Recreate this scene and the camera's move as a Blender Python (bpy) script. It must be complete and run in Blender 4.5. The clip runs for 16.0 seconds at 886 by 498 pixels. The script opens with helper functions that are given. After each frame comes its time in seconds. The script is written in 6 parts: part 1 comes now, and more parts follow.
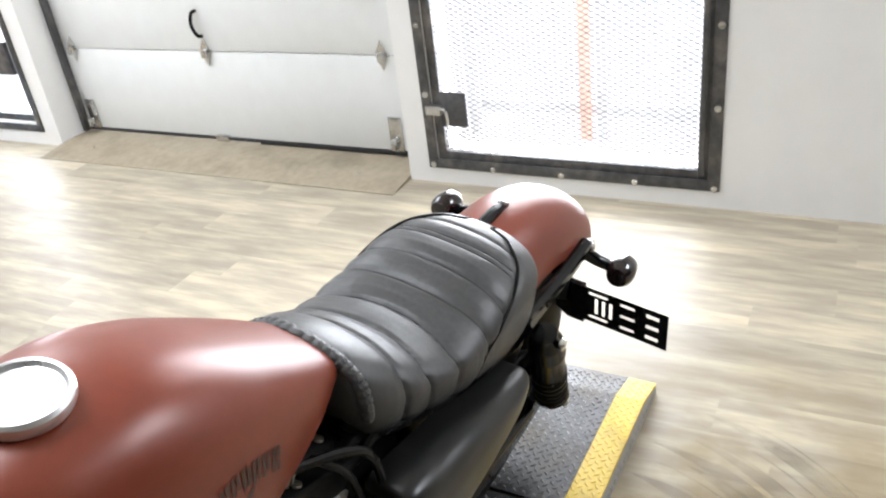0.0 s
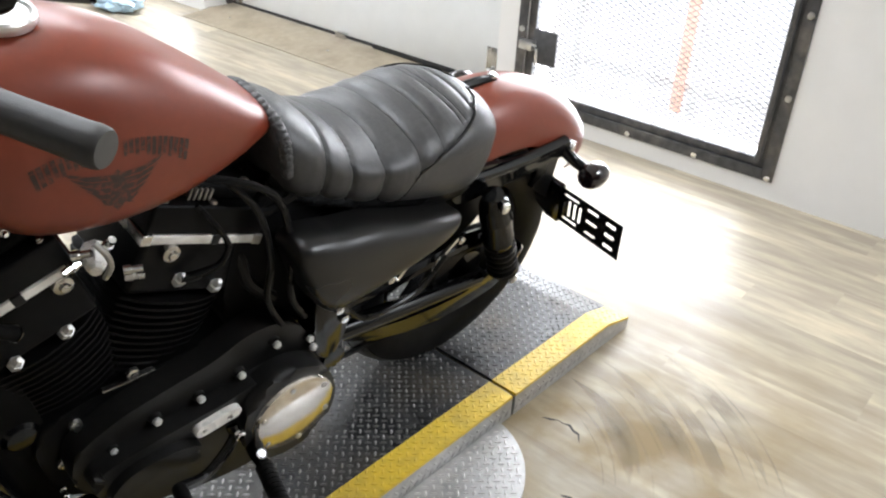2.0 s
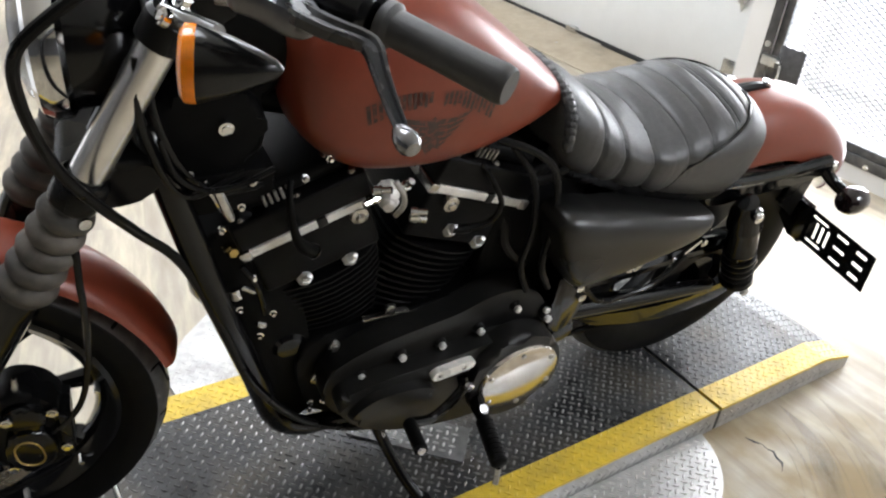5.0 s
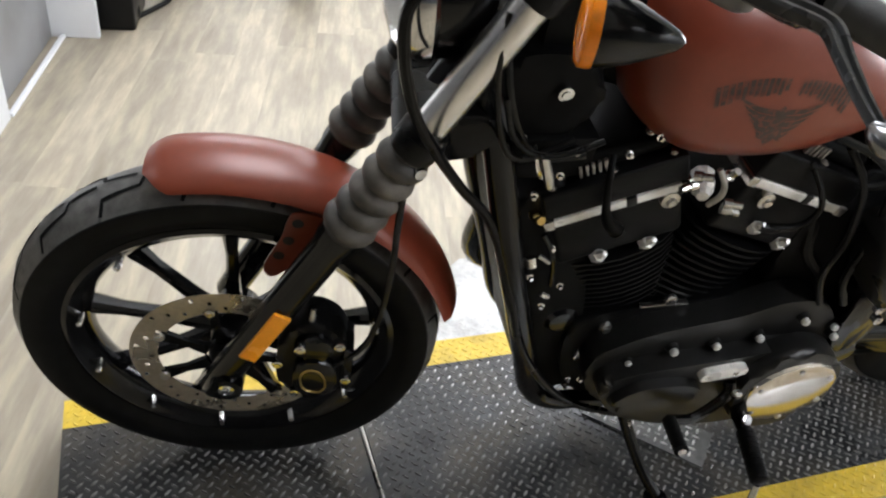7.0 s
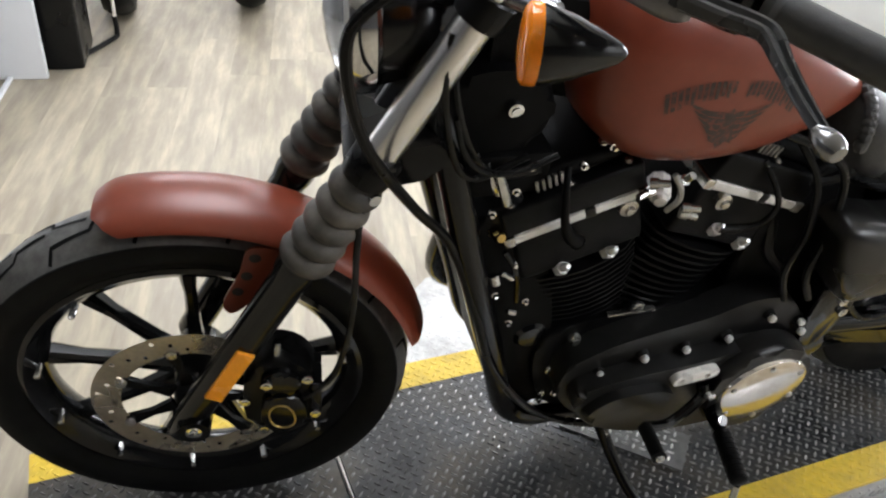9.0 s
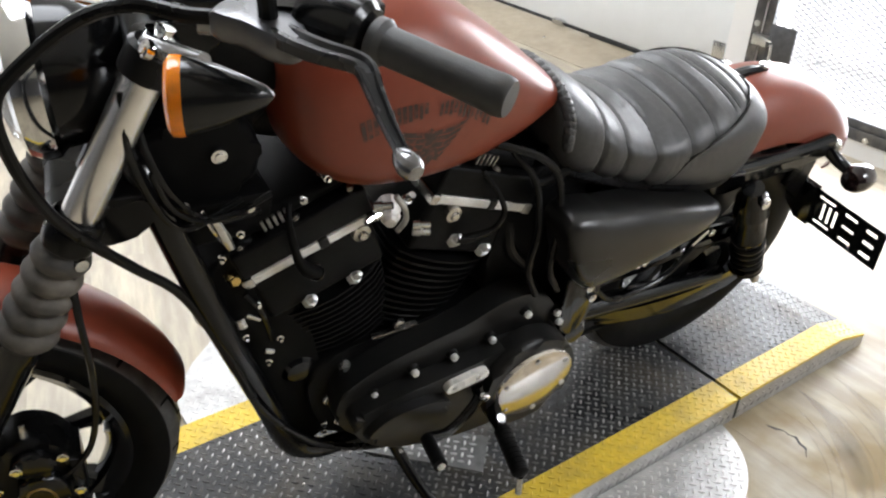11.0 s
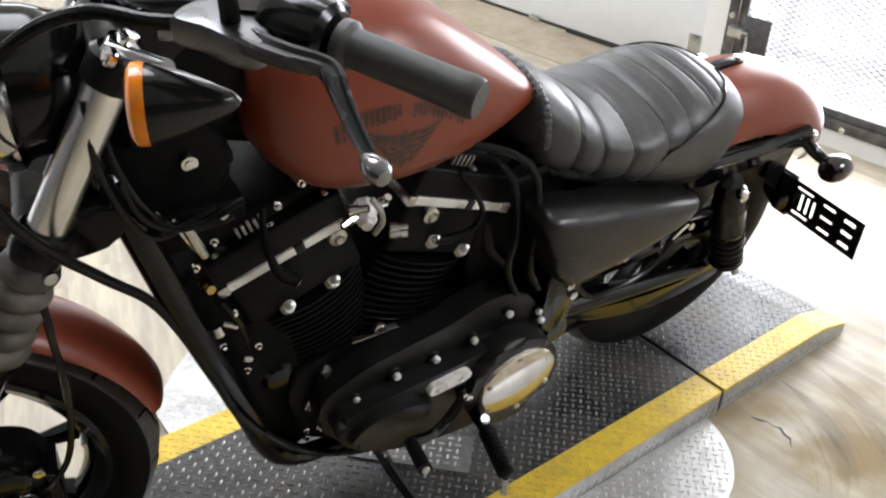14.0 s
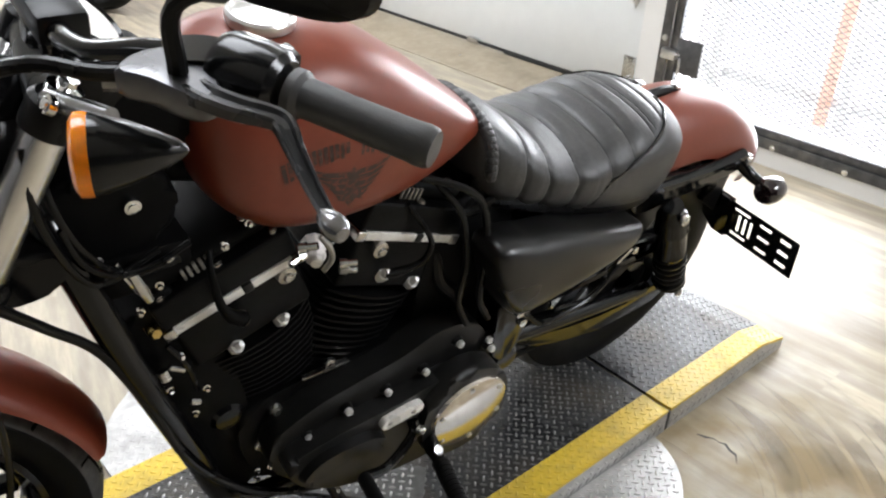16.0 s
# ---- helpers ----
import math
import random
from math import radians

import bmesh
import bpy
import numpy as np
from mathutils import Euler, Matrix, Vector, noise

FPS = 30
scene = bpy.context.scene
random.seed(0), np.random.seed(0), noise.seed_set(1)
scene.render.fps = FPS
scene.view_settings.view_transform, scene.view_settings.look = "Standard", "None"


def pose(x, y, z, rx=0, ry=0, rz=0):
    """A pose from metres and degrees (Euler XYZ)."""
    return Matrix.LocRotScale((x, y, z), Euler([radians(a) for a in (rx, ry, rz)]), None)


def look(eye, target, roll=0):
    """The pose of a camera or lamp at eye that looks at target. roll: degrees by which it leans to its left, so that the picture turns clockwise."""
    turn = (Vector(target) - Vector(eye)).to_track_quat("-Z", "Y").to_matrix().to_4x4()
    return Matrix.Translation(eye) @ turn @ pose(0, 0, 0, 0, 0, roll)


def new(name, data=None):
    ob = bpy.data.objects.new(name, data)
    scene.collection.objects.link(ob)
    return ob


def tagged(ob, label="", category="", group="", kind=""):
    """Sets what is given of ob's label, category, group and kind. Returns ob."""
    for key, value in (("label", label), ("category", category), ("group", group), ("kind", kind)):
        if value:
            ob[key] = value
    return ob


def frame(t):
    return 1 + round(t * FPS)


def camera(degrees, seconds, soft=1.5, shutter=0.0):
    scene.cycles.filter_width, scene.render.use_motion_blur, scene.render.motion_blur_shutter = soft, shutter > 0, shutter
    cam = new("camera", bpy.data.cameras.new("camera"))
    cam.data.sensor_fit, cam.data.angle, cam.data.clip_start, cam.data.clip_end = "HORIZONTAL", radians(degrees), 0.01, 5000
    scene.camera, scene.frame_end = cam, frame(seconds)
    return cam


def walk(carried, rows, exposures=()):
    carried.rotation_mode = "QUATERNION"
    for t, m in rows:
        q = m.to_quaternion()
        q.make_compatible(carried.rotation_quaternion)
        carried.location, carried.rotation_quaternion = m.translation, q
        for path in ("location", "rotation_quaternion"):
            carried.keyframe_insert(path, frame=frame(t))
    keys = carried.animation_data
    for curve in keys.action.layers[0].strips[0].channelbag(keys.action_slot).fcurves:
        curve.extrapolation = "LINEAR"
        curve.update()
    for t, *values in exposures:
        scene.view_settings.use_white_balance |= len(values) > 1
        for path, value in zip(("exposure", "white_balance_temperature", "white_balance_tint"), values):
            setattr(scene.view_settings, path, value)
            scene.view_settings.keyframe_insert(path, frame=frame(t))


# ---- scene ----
cam = camera(56.6, 16.0, 2.2)
PATH = [
    (0, (0.34, -0.829, 1.436), (1.834, 0.08, 0.465), -7.5),
    (0.5, (0.238, -1.015, 1.425), (1.758, -0.028, 0.578), -5.2),
    (1, (0.148, -1.141, 1.419), (1.602, -0.114, 0.507), -1.6),
    (1.5, (0.229, -1.189, 1.36), (1.596, -0.076, 0.415), 3.7),
    (2, (0.264, -1.24, 1.31), (1.57, -0.114, 0.297), 3.2),
    (2.5, (0.251, -1.248, 1.299), (1.569, -0.129, 0.293), 3.6),
    (3, (0.237, -1.249, 1.296), (1.535, -0.116, 0.281), 3.9),
    (5.5, (0.077, -1.153, 1.285), (0.972, 0.281, 0.216), 6.5),
    (6, (0.051, -1.122, 1.279), (0.835, 0.348, 0.173), 6.5),
    (6.5, (0.015, -1.099, 1.267), (0.691, 0.405, 0.134), 6.9),
    (7, (-0.029, -1.074, 1.259), (0.57, 0.445, 0.103), 7.0),
    (7.5, (-0.078, -1.054, 1.253), (0.452, 0.47, 0.071), 7.8),
    (8, (-0.091, -1.048, 1.247), (0.403, 0.479, 0.054), 7.4),
    (8.5, (-0.064, -1.045, 1.25), (0.461, 0.495, 0.087), 5.5),
    (9, (-0.01, -1.062, 1.262), (0.659, 0.453, 0.141), 4.3),
    (9.5, (0.046, -1.094, 1.269), (0.848, 0.366, 0.162), 3.6),
    (10, (0.085, -1.125, 1.284), (1.004, 0.295, 0.216), 3.4),
    (12.5, (0.13, -1.161, 1.291), (1.153, 0.205, 0.248), 1.9),
    (13, (0.131, -1.154, 1.288), (1.151, 0.21, 0.24), 1.8),
    (13.5, (0.135, -1.15, 1.288), (1.157, 0.206, 0.232), 1.5),
    (14, (0.135, -1.148, 1.288), (1.166, 0.206, 0.237), 1.4),
    (14.5, (0.139, -1.146, 1.284), (1.174, 0.203, 0.232), 1.3),
    (15, (0.154, -1.143, 1.294), (1.275, 0.165, 0.277), 1.9),
    (15.5, (0.133, -1.137, 1.304), (1.268, 0.181, 0.315), 3.8),
    (16, (0.135, -1.128, 1.308), (1.288, 0.155, 0.296), 2.4),
]
walk(cam, [(t, look(eye, target, roll)) for t, eye, target, roll in PATH],
     [(0.0, 0.03, 6350, 12), (3.0, 0.11, 6380, 12), (5.5, 0.05, 6400, 12), (8.0, 0.05, 6400, 12), (9.5, 0.0, 6400, 12), (10.0, 0.06, 6450, 12), (12.5, 0.12, 6450, 12), (16.0, 0.02, 6450, 12)])

# ---- light ----
world = bpy.data.worlds.new("world")
scene.world = world
world.use_nodes = True
wn = world.node_tree.nodes
sky = wn.new("ShaderNodeTexSky")
sky.sky_type, sky.sun_disc, sky.sun_elevation, sky.sun_rotation = "NISHITA", False, radians(40), radians(90)
world.node_tree.links.new(sky.outputs[0], wn["Background"].inputs[0])
wn["Background"].inputs[1].default_value = 0.15


def lamp(name, m, size_x, size_y, watts, colour=(1, 1, 1)):
    data = bpy.data.lights.new(name, "AREA")
    data.shape, data.size, data.size_y, data.energy, data.color = "RECTANGLE", size_x, size_y, watts, colour
    ob = new(name, data)
    ob.matrix_world = m
    return ob


FLOOR = -0.0665          # the platform's top is z = 0
CEIL = 2.75
ROOM = pose(0, 0, 0, 0, 0, 2.2)


def room(x, y, z=0.0):
    return ROOM @ Vector((x, y, z))


# daylight through the mesh gate and mesh window; unseen ceiling panels added for fill
lamp("gate_daylight", ROOM @ pose(3.44, 0.175, 1.0, 90, 0, 90), 1.05, 1.9, 98, (0.92, 0.96, 1.0))
lamp("window_daylight", ROOM @ pose(3.44, 3.60, 0.95, 90, 0, 90), 0.6, 1.8, 28, (0.92, 0.96, 1.0))
# Panels out of view: x, y, watts chosen for wall fill and floor glare.
PANELS = ((0.5, 0.5, 44), (2.4, 2.1, 50), (2.1, 4.4, 44), (-2.8, 1.6, 14), (2.6, -3.0, 100), (0.75, 4.3, 72))
for lx, ly, watts in PANELS:
    lamp("unseen_ceiling_light", ROOM @ pose(lx, ly, CEIL - 0.03), 1.16, 1.16, watts, (0.91, 0.955, 1.0))


# ---- materials ----
def material(name, colour, rough=0.5, metal=0.0, vary=0.15, scale=30.0, bump=0.0, bump_scale=200.0, second=None, second_amount=0.0, second_scale=6.0, rough_vary=0.1, random_piece=0.0, coat=0.0, spec=0.5):
    """A surface with grain, blotches, uneven gloss and fine relief."""
    m = bpy.data.materials.new(name)
    m.use_nodes = True
    nt = m.node_tree
    n, l = nt.nodes, nt.links
    bsdf = n["Principled BSDF"]
    bsdf.inputs["Roughness"].default_value, bsdf.inputs["Metallic"].default_value = rough, metal
    bsdf.inputs["Coat Weight"].default_value = coat
    bsdf.inputs["Specular IOR Level"].default_value = spec
    tex = n.new("ShaderNodeTexCoord")
    fine = n.new("ShaderNodeTexNoise")
    fine.inputs["Scale"].default_value, fine.inputs["Detail"].default_value = scale, 6
    l.new(tex.outputs["Object"], fine.inputs["Vector"])
    big = n.new("ShaderNodeTexNoise")
    big.inputs["Scale"].default_value, big.inputs["Detail"].default_value = second_scale, 5
    l.new(tex.outputs["Object"], big.inputs["Vector"])
    ramp = n.new("ShaderNodeMapRange")
    ramp.inputs[1].default_value, ramp.inputs[2].default_value = 0.3, 0.7
    ramp.inputs[3].default_value, ramp.inputs[4].default_value = 1 - vary, 1 + vary
    l.new(fine.outputs["Fac"], ramp.inputs[0])
    scaled = n.new("ShaderNodeVectorMath")
    scaled.operation = "SCALE"
    mix = n.new("ShaderNodeMix")
    mix.data_type = "RGBA"
    mix.inputs["A"].default_value, mix.inputs["B"].default_value = (*colour, 1), (*(second or colour), 1)
    blot = n.new("ShaderNodeMapRange")
    blot.inputs[1].default_value, blot.inputs[2].default_value = 0.48, 0.68
    blot.inputs[4].default_value = second_amount
    l.new(big.outputs["Fac"], blot.inputs[0])
    l.new(blot.outputs[0], mix.inputs["Factor"])
    l.new(mix.outputs["Result"], scaled.inputs[0])
    amount = ramp.outputs[0]
    if random_piece:
        info, r2, mul = n.new("ShaderNodeObjectInfo"), n.new("ShaderNodeMapRange"), n.new("ShaderNodeMath")
        r2.inputs[3].default_value, r2.inputs[4].default_value = 1 - random_piece, 1 + random_piece
        mul.operation = "MULTIPLY"
        l.new(info.outputs["Random"], r2.inputs[0])
        l.new(r2.outputs[0], mul.inputs[0])
        l.new(amount, mul.inputs[1])
        amount = mul.outputs[0]
    l.new(amount, scaled.inputs["Scale"])
    l.new(scaled.outputs[0], bsdf.inputs["Base Color"])
    rr = n.new("ShaderNodeMapRange")
    rr.inputs[1].default_value, rr.inputs[2].default_value = 0.3, 0.7
    rr.inputs[3].default_value, rr.inputs[4].default_value = max(0.02, rough - rough_vary), min(1, rough + rough_vary)
    l.new(big.outputs["Fac"], rr.inputs[0])
    l.new(rr.outputs[0], bsdf.inputs["Roughness"])
    if bump:
        grain, bp = n.new("ShaderNodeTexNoise"), n.new("ShaderNodeBump")
        grain.inputs["Scale"].default_value, grain.inputs["Detail"].default_value = bump_scale, 3
        bp.inputs["Strength"].default_value, bp.inputs["Distance"].default_value = bump, 0.002
        l.new(tex.outputs["Object"], grain.inputs["Vector"])
        l.new(grain.outputs["Fac"], bp.inputs["Height"])
        l.new(bp.outputs[0], bsdf.inputs["Normal"])
    return m


M = {}
M["paint"] = material("rust_red_satin_paint", (0.195, 0.037, 0.017), 0.33, 0.05, 0.04, 90, rough_vary=0.03, spec=0.55)
M["black_gloss"] = material("black_gloss_paint", (0.0035, 0.0035, 0.0037), 0.12, 0.0, 0.2, 60, rough_vary=0.05, spec=0.36)
M["black_satin"] = material("black_satin_paint", (0.004, 0.004, 0.0042), 0.29, 0.0, 0.2, 60, bump=0.05, rough_vary=0.08, spec=0.22)
M["black_wrinkle"] = material("black_wrinkle_coat", (0.0032, 0.0032, 0.0034), 0.38, 0.0, 0.25, 80, bump=0.3, bump_scale=700, spec=0.13)
M["cover"] = material("black_powder_coat", (0.009, 0.0088, 0.0085), 0.38, 0.0, 0.2, 80, bump=0.1, bump_scale=600, rough_vary=0.06, spec=0.32)
M["matt_black"] = material("matt_black_plastic", (0.0028, 0.0028, 0.0029), 0.5, 0.0, 0.2, 60, bump=0.1, bump_scale=500, rough_vary=0.08, spec=0.09)
M["groove"] = material("dark_tread_groove", (0.004, 0.004, 0.004), 0.7, 0.0, 0.2, 60, spec=0.1)
M["denim"] = material("matte_grey_black_panel", (0.008, 0.0079, 0.0078), 0.30, 0.0, 0.08, 90, rough_vary=0.04)
M["vinyl"] = material("black_seat_vinyl", (0.052, 0.0515, 0.0518), 0.39, 0.0, 0.15, 120, bump=0.18, bump_scale=900, rough_vary=0.06)
M["rubber"] = material("tyre_rubber", (0.006, 0.006, 0.006), 0.5, 0.0, 0.25, 40, bump=0.15, bump_scale=500, second=(0.010, 0.0096, 0.0092), second_amount=0.4, spec=0.10)
M["disc"] = material("brake_disc_steel", (0.58, 0.54, 0.47), 0.30, 0.9, 0.1, 120, second=(0.38, 0.34, 0.28), second_amount=0.5, second_scale=14)
M["tread"] = material("dusty_tread_rubber", (0.095, 0.092, 0.087), 0.42, 0.0, 0.35, 60, bump=0.3, bump_scale=300, second=(0.03, 0.029, 0.027), second_amount=0.6, second_scale=12)
M["gaiter"] = material("dusty_rubber_gaiter", (0.050, 0.046, 0.041), 0.5, 0.0, 0.2, 60, second=(0.20, 0.175, 0.145), second_amount=0.7, second_scale=14)
M["grip"] = material("grey_rubber_grip", (0.044, 0.043, 0.042), 0.45, 0.0, 0.1, 120, bump=0.1, bump_scale=600)
M["chrome"] = material("chrome", (0.80, 0.80, 0.80), 0.08, 1.0, 0.03, 60, rough_vary=0.03)
M["steel"] = material("brushed_steel", (0.55, 0.53, 0.50), 0.28, 1.0, 0.1, 120, rough_vary=0.08)
M["ball"] = material("worn_dark_steel", (0.26, 0.26, 0.265), 0.22, 1.0, 0.1, 120, rough_vary=0.06)
M["derby"] = material("handled_chrome", (0.77, 0.73, 0.68), 0.17, 1.0, 0.04, 60, rough_vary=0.06)
M["alloy"] = material("machined_alloy", (0.90, 0.875, 0.83), 0.32, 0.15, 0.06, 90, second=(0.55, 0.51, 0.46), second_amount=0.4, second_scale=20)
M["cap_alloy"] = material("satin_bright_alloy", (0.74, 0.73, 0.72), 0.32, 0.8, 0.03, 90, rough_vary=0.05)
M["stanchion"] = material("polished_fork_chrome", (0.92, 0.91, 0.90), 0.27, 1.0, 0.03, 60, rough_vary=0.04)
M["zinc"] = material("zinc_plate", (0.60, 0.60, 0.59), 0.26, 1.0, 0.12, 90)
M["bright_nut"] = material("bright_plated_nuts", (0.86, 0.86, 0.85), 0.30, 0.35, 0.10, 90)
M["amber"] = material("amber_plastic", (0.98, 0.27, 0.004), 0.16, 0.0, 0.08, 120, rough_vary=0.03, coat=0.2)
M["amber_flat"] = material("amber_reflector", (1.0, 0.37, 0.016), 0.25, 0.0, 0.06, 300, bump=0.2, bump_scale=800)
M["dark_lens"] = material("smoked_red_lens", (0.010, 0.005, 0.005), 0.12, 0.0, 0.1, 60, coat=0.6)
M["plate_dark"] = material("worn_black_diamond_plate", (0.040, 0.040, 0.0405), 0.35, 0.2, 0.3, 60, second=(0.085, 0.072, 0.054), second_amount=0.75, second_scale=6, rough_vary=0.14, spec=0.34)
M["plate_lug"] = material("rubbed_plate_lugs", (0.24, 0.236, 0.226), 0.33, 0.7, 0.35, 40, second=(0.04, 0.039, 0.037), second_amount=0.9, second_scale=4)
M["lug_bright"] = material("rubbed_bright_lugs", (0.78, 0.77, 0.75), 0.32, 0.3, 0.12, 60, second=(0.45, 0.44, 0.42), second_amount=0.6, second_scale=9)
M["signal"] = material("satin_black_signal_shell", (0.005, 0.005, 0.0052), 0.17, 0.0, 0.1, 60, rough_vary=0.04, spec=0.42)
M["plate_grey"] = material("bare_diamond_plate", (0.46, 0.455, 0.445), 0.42, 0.6, 0.15, 50, second=(0.28, 0.27, 0.25), second_amount=0.5, second_scale=8)
# Darker copy of the bare plate: the engine's shade is in the colour.
M["plate_shade"] = material("shaded_diamond_plate", (0.17, 0.168, 0.162), 0.45, 0.4, 0.2, 50, second=(0.10, 0.097, 0.09), second_amount=0.6, second_scale=9)
M["yellow"] = material("worn_yellow_paint", (0.68, 0.47, 0.035), 0.46, 0.0, 0.1, 60, second=(0.45, 0.31, 0.05), second_amount=0.6, second_scale=14, bump=0.1, bump_scale=300)
M["white_wall"] = material("white_painted_wall", (0.80, 0.79, 0.77), 0.6, 0.0, 0.02, 8, bump=0.06, bump_scale=120)
M["white_door"] = material("white_steel_door", (0.76, 0.77, 0.76), 0.42, 0.0, 0.02, 10, bump=0.12, bump_scale=260)
M["desk_white"] = material("white_laminate", (0.72, 0.73, 0.75), 0.4, 0.0, 0.02, 8)
# Greys and darker blotches paint the kneehole's shade onto the laminate.
M["desk_shade"] = material("shaded_laminate", (0.24, 0.24, 0.245), 0.45, 0.0, 0.06, 12, second=(0.13, 0.125, 0.12), second_amount=0.6, second_scale=3)
M["grey_frame"] = material("worn_grey_steel", (0.085, 0.085, 0.088), 0.5, 0.5, 0.25, 30, second=(0.22, 0.2, 0.18), second_amount=0.6, second_scale=10)
M["mesh_dark"] = material("dull_expanded_metal", (0.09, 0.09, 0.093), 0.55, 0.4, 0.2, 40)
M["ramp_wood"] = material("weathered_chipboard_ramp", (0.31, 0.258, 0.185), 0.7, 0.0, 0.10, 30, second=(0.215, 0.18, 0.13), second_amount=0.8, second_scale=5, bump=0.25, bump_scale=160)
# Dark grey for the unseen walls, so little light bounces onto the bike.
M["far_wall"] = material("dark_unseen_wall", (0.13, 0.13, 0.135), 0.6, 0.0, 0.03, 8)
M["ceiling"] = material("white_ceiling", (0.82, 0.82, 0.8), 0.8, 0.0, 0.02, 8)
M["outside"] = material("pale_concrete", (0.80, 0.80, 0.79), 0.8, 0.0, 0.08, 6)
M["orange"] = material("orange_post_paint", (0.92, 0.55, 0.42), 0.5, 0.0, 0.1, 20)
M["emblem"] = material("faded_dark_print", (0.042, 0.022, 0.018), 0.42, 0.0, 0.3, 60, second=(0.24, 0.052, 0.027), second_amount=0.62, second_scale=140)
M["lever"] = material("dark_anodised_lever", (0.045, 0.045, 0.046), 0.24, 0.5, 0.1, 60)
M["perch"] = material("dark_polished_alloy", (0.15, 0.15, 0.155), 0.30, 0.85, 0.1, 60)
M["cast"] = material("cast_aluminium", (0.42, 0.41, 0.39), 0.4, 0.8, 0.15, 90, second=(0.2, 0.19, 0.18), second_amount=0.7, second_scale=30)
M["brass"] = material("brass", (0.55, 0.40, 0.15), 0.3, 1.0, 0.1, 60)
M["bin"] = material("blue_grey_plastic", (0.10, 0.14, 0.22), 0.5, 0.0, 0.08, 30)
M["yellow_gloss"] = material("yellow_gloss_paint", (0.80, 0.50, 0.02), 0.15, 0.0, 0.04, 30, coat=0.5)
M["red_gloss"] = material("red_gloss_paint", (0.55, 0.02, 0.02), 0.15, 0.0, 0.04, 30, coat=0.5)
M["dark_gap"] = material("dark_rubber_seal", (0.015, 0.015, 0.015), 0.6)
M["bag"] = material("pale_blue_plastic", (0.50, 0.70, 0.86), 0.35, 0.0, 0.1, 30, second=(0.78, 0.87, 0.94), second_amount=0.7, second_scale=9)


def glass_material(name):
    m = material(name, (0.95, 0.97, 1.0), 0.22, 0.0, 0.0, 30, rough_vary=0.01)
    m.node_tree.nodes["Principled BSDF"].inputs["Transmission Weight"].default_value = 1.0
    return m


M["glass"] = glass_material("clear_glass")


def floor_material(name):
    """Greige vinyl planks: long streaks along the board, each board its own tone."""
    m = material(name, (0.42, 0.365, 0.275), 0.42, 0.0, 0.05, 20, rough_vary=0.08)
    nt = m.node_tree
    n, l = nt.nodes, nt.links
    bsdf = n["Principled BSDF"]
    tex, info = n.new("ShaderNodeTexCoord"), n.new("ShaderNodeObjectInfo")
    shift, vec = n.new("ShaderNodeVectorMath"), n.new("ShaderNodeVectorMath")
    comb = n.new("ShaderNodeCombineXYZ")
    k = n.new("ShaderNodeMath")
    k.operation, k.inputs[1].default_value = "MULTIPLY", 37.0
    l.new(info.outputs["Random"], k.inputs[0])
    l.new(k.outputs[0], comb.inputs[0])
    l.new(k.outputs[0], comb.inputs[1])
    shift.operation, vec.operation = "ADD", "MULTIPLY"
    l.new(tex.outputs["Object"], shift.inputs[0])
    l.new(comb.outputs[0], shift.inputs[1])
    vec.inputs[1].default_value = (18.0, 2.6, 1.0)
    l.new(shift.outputs[0], vec.inputs[0])
    streak = n.new("ShaderNodeTexNoise")
    streak.inputs["Scale"].default_value, streak.inputs["Detail"].default_value, streak.inputs["Roughness"].default_value = 1.0, 5, 0.6
    l.new(vec.outputs[0], streak.inputs["Vector"])
    ramp = n.new("ShaderNodeValToRGB")
    ramp.color_ramp.elements[0].position, ramp.color_ramp.elements[0].color = 0.30, (0.285, 0.240, 0.176, 1)
    ramp.color_ramp.elements[1].position, ramp.color_ramp.elements[1].color = 0.66, (0.495, 0.428, 0.308, 1)
    mid = ramp.color_ramp.elements.new(0.46)
    mid.color = (0.345, 0.297, 0.226, 1)
    mid = ramp.color_ramp.elements.new(0.56)
    mid.color = (0.415, 0.362, 0.268, 1)
    l.new(streak.outputs["Fac"], ramp.inputs[0])
    tone = n.new("ShaderNodeMapRange")
    tone.inputs[3].default_value, tone.inputs[4].default_value = 0.86, 1.10
    l.new(info.outputs["Random"], tone.inputs[0])
    sc = n.new("ShaderNodeVectorMath")
    sc.operation = "SCALE"
    l.new(ramp.outputs[0], sc.inputs[0])
    l.new(tone.outputs[0], sc.inputs["Scale"])
    l.new(sc.outputs[0], bsdf.inputs["Base Color"])
    # brown dirt trodden in round the platform's rear lip, in uneven patches
    geo, away, reach, blot, both, dirt = (n.new(t) for t in ("ShaderNodeNewGeometry", "ShaderNodeVectorMath", "ShaderNodeMapRange", "ShaderNodeTexNoise", "ShaderNodeMath", "ShaderNodeMix"))
    away.operation, away.inputs[1].default_value = "DISTANCE", (1.60, -0.60, FLOOR)
    l.new(geo.outputs["Position"], away.inputs[0])
    reach.inputs[1].default_value, reach.inputs[2].default_value, reach.inputs[3].default_value, reach.inputs[4].default_value = 0.08, 0.85, 1.4, 0.0
    l.new(away.outputs["Value"], reach.inputs[0])
    blot.inputs["Scale"].default_value, blot.inputs["Detail"].default_value = 4.2, 8
    l.new(geo.outputs["Position"], blot.inputs["Vector"])
    both.operation = "MULTIPLY"
    l.new(reach.outputs[0], both.inputs[0])
    patch = n.new("ShaderNodeMapRange")
    patch.inputs[1].default_value, patch.inputs[2].default_value, patch.inputs[3].default_value = 0.36, 0.66, 0.08
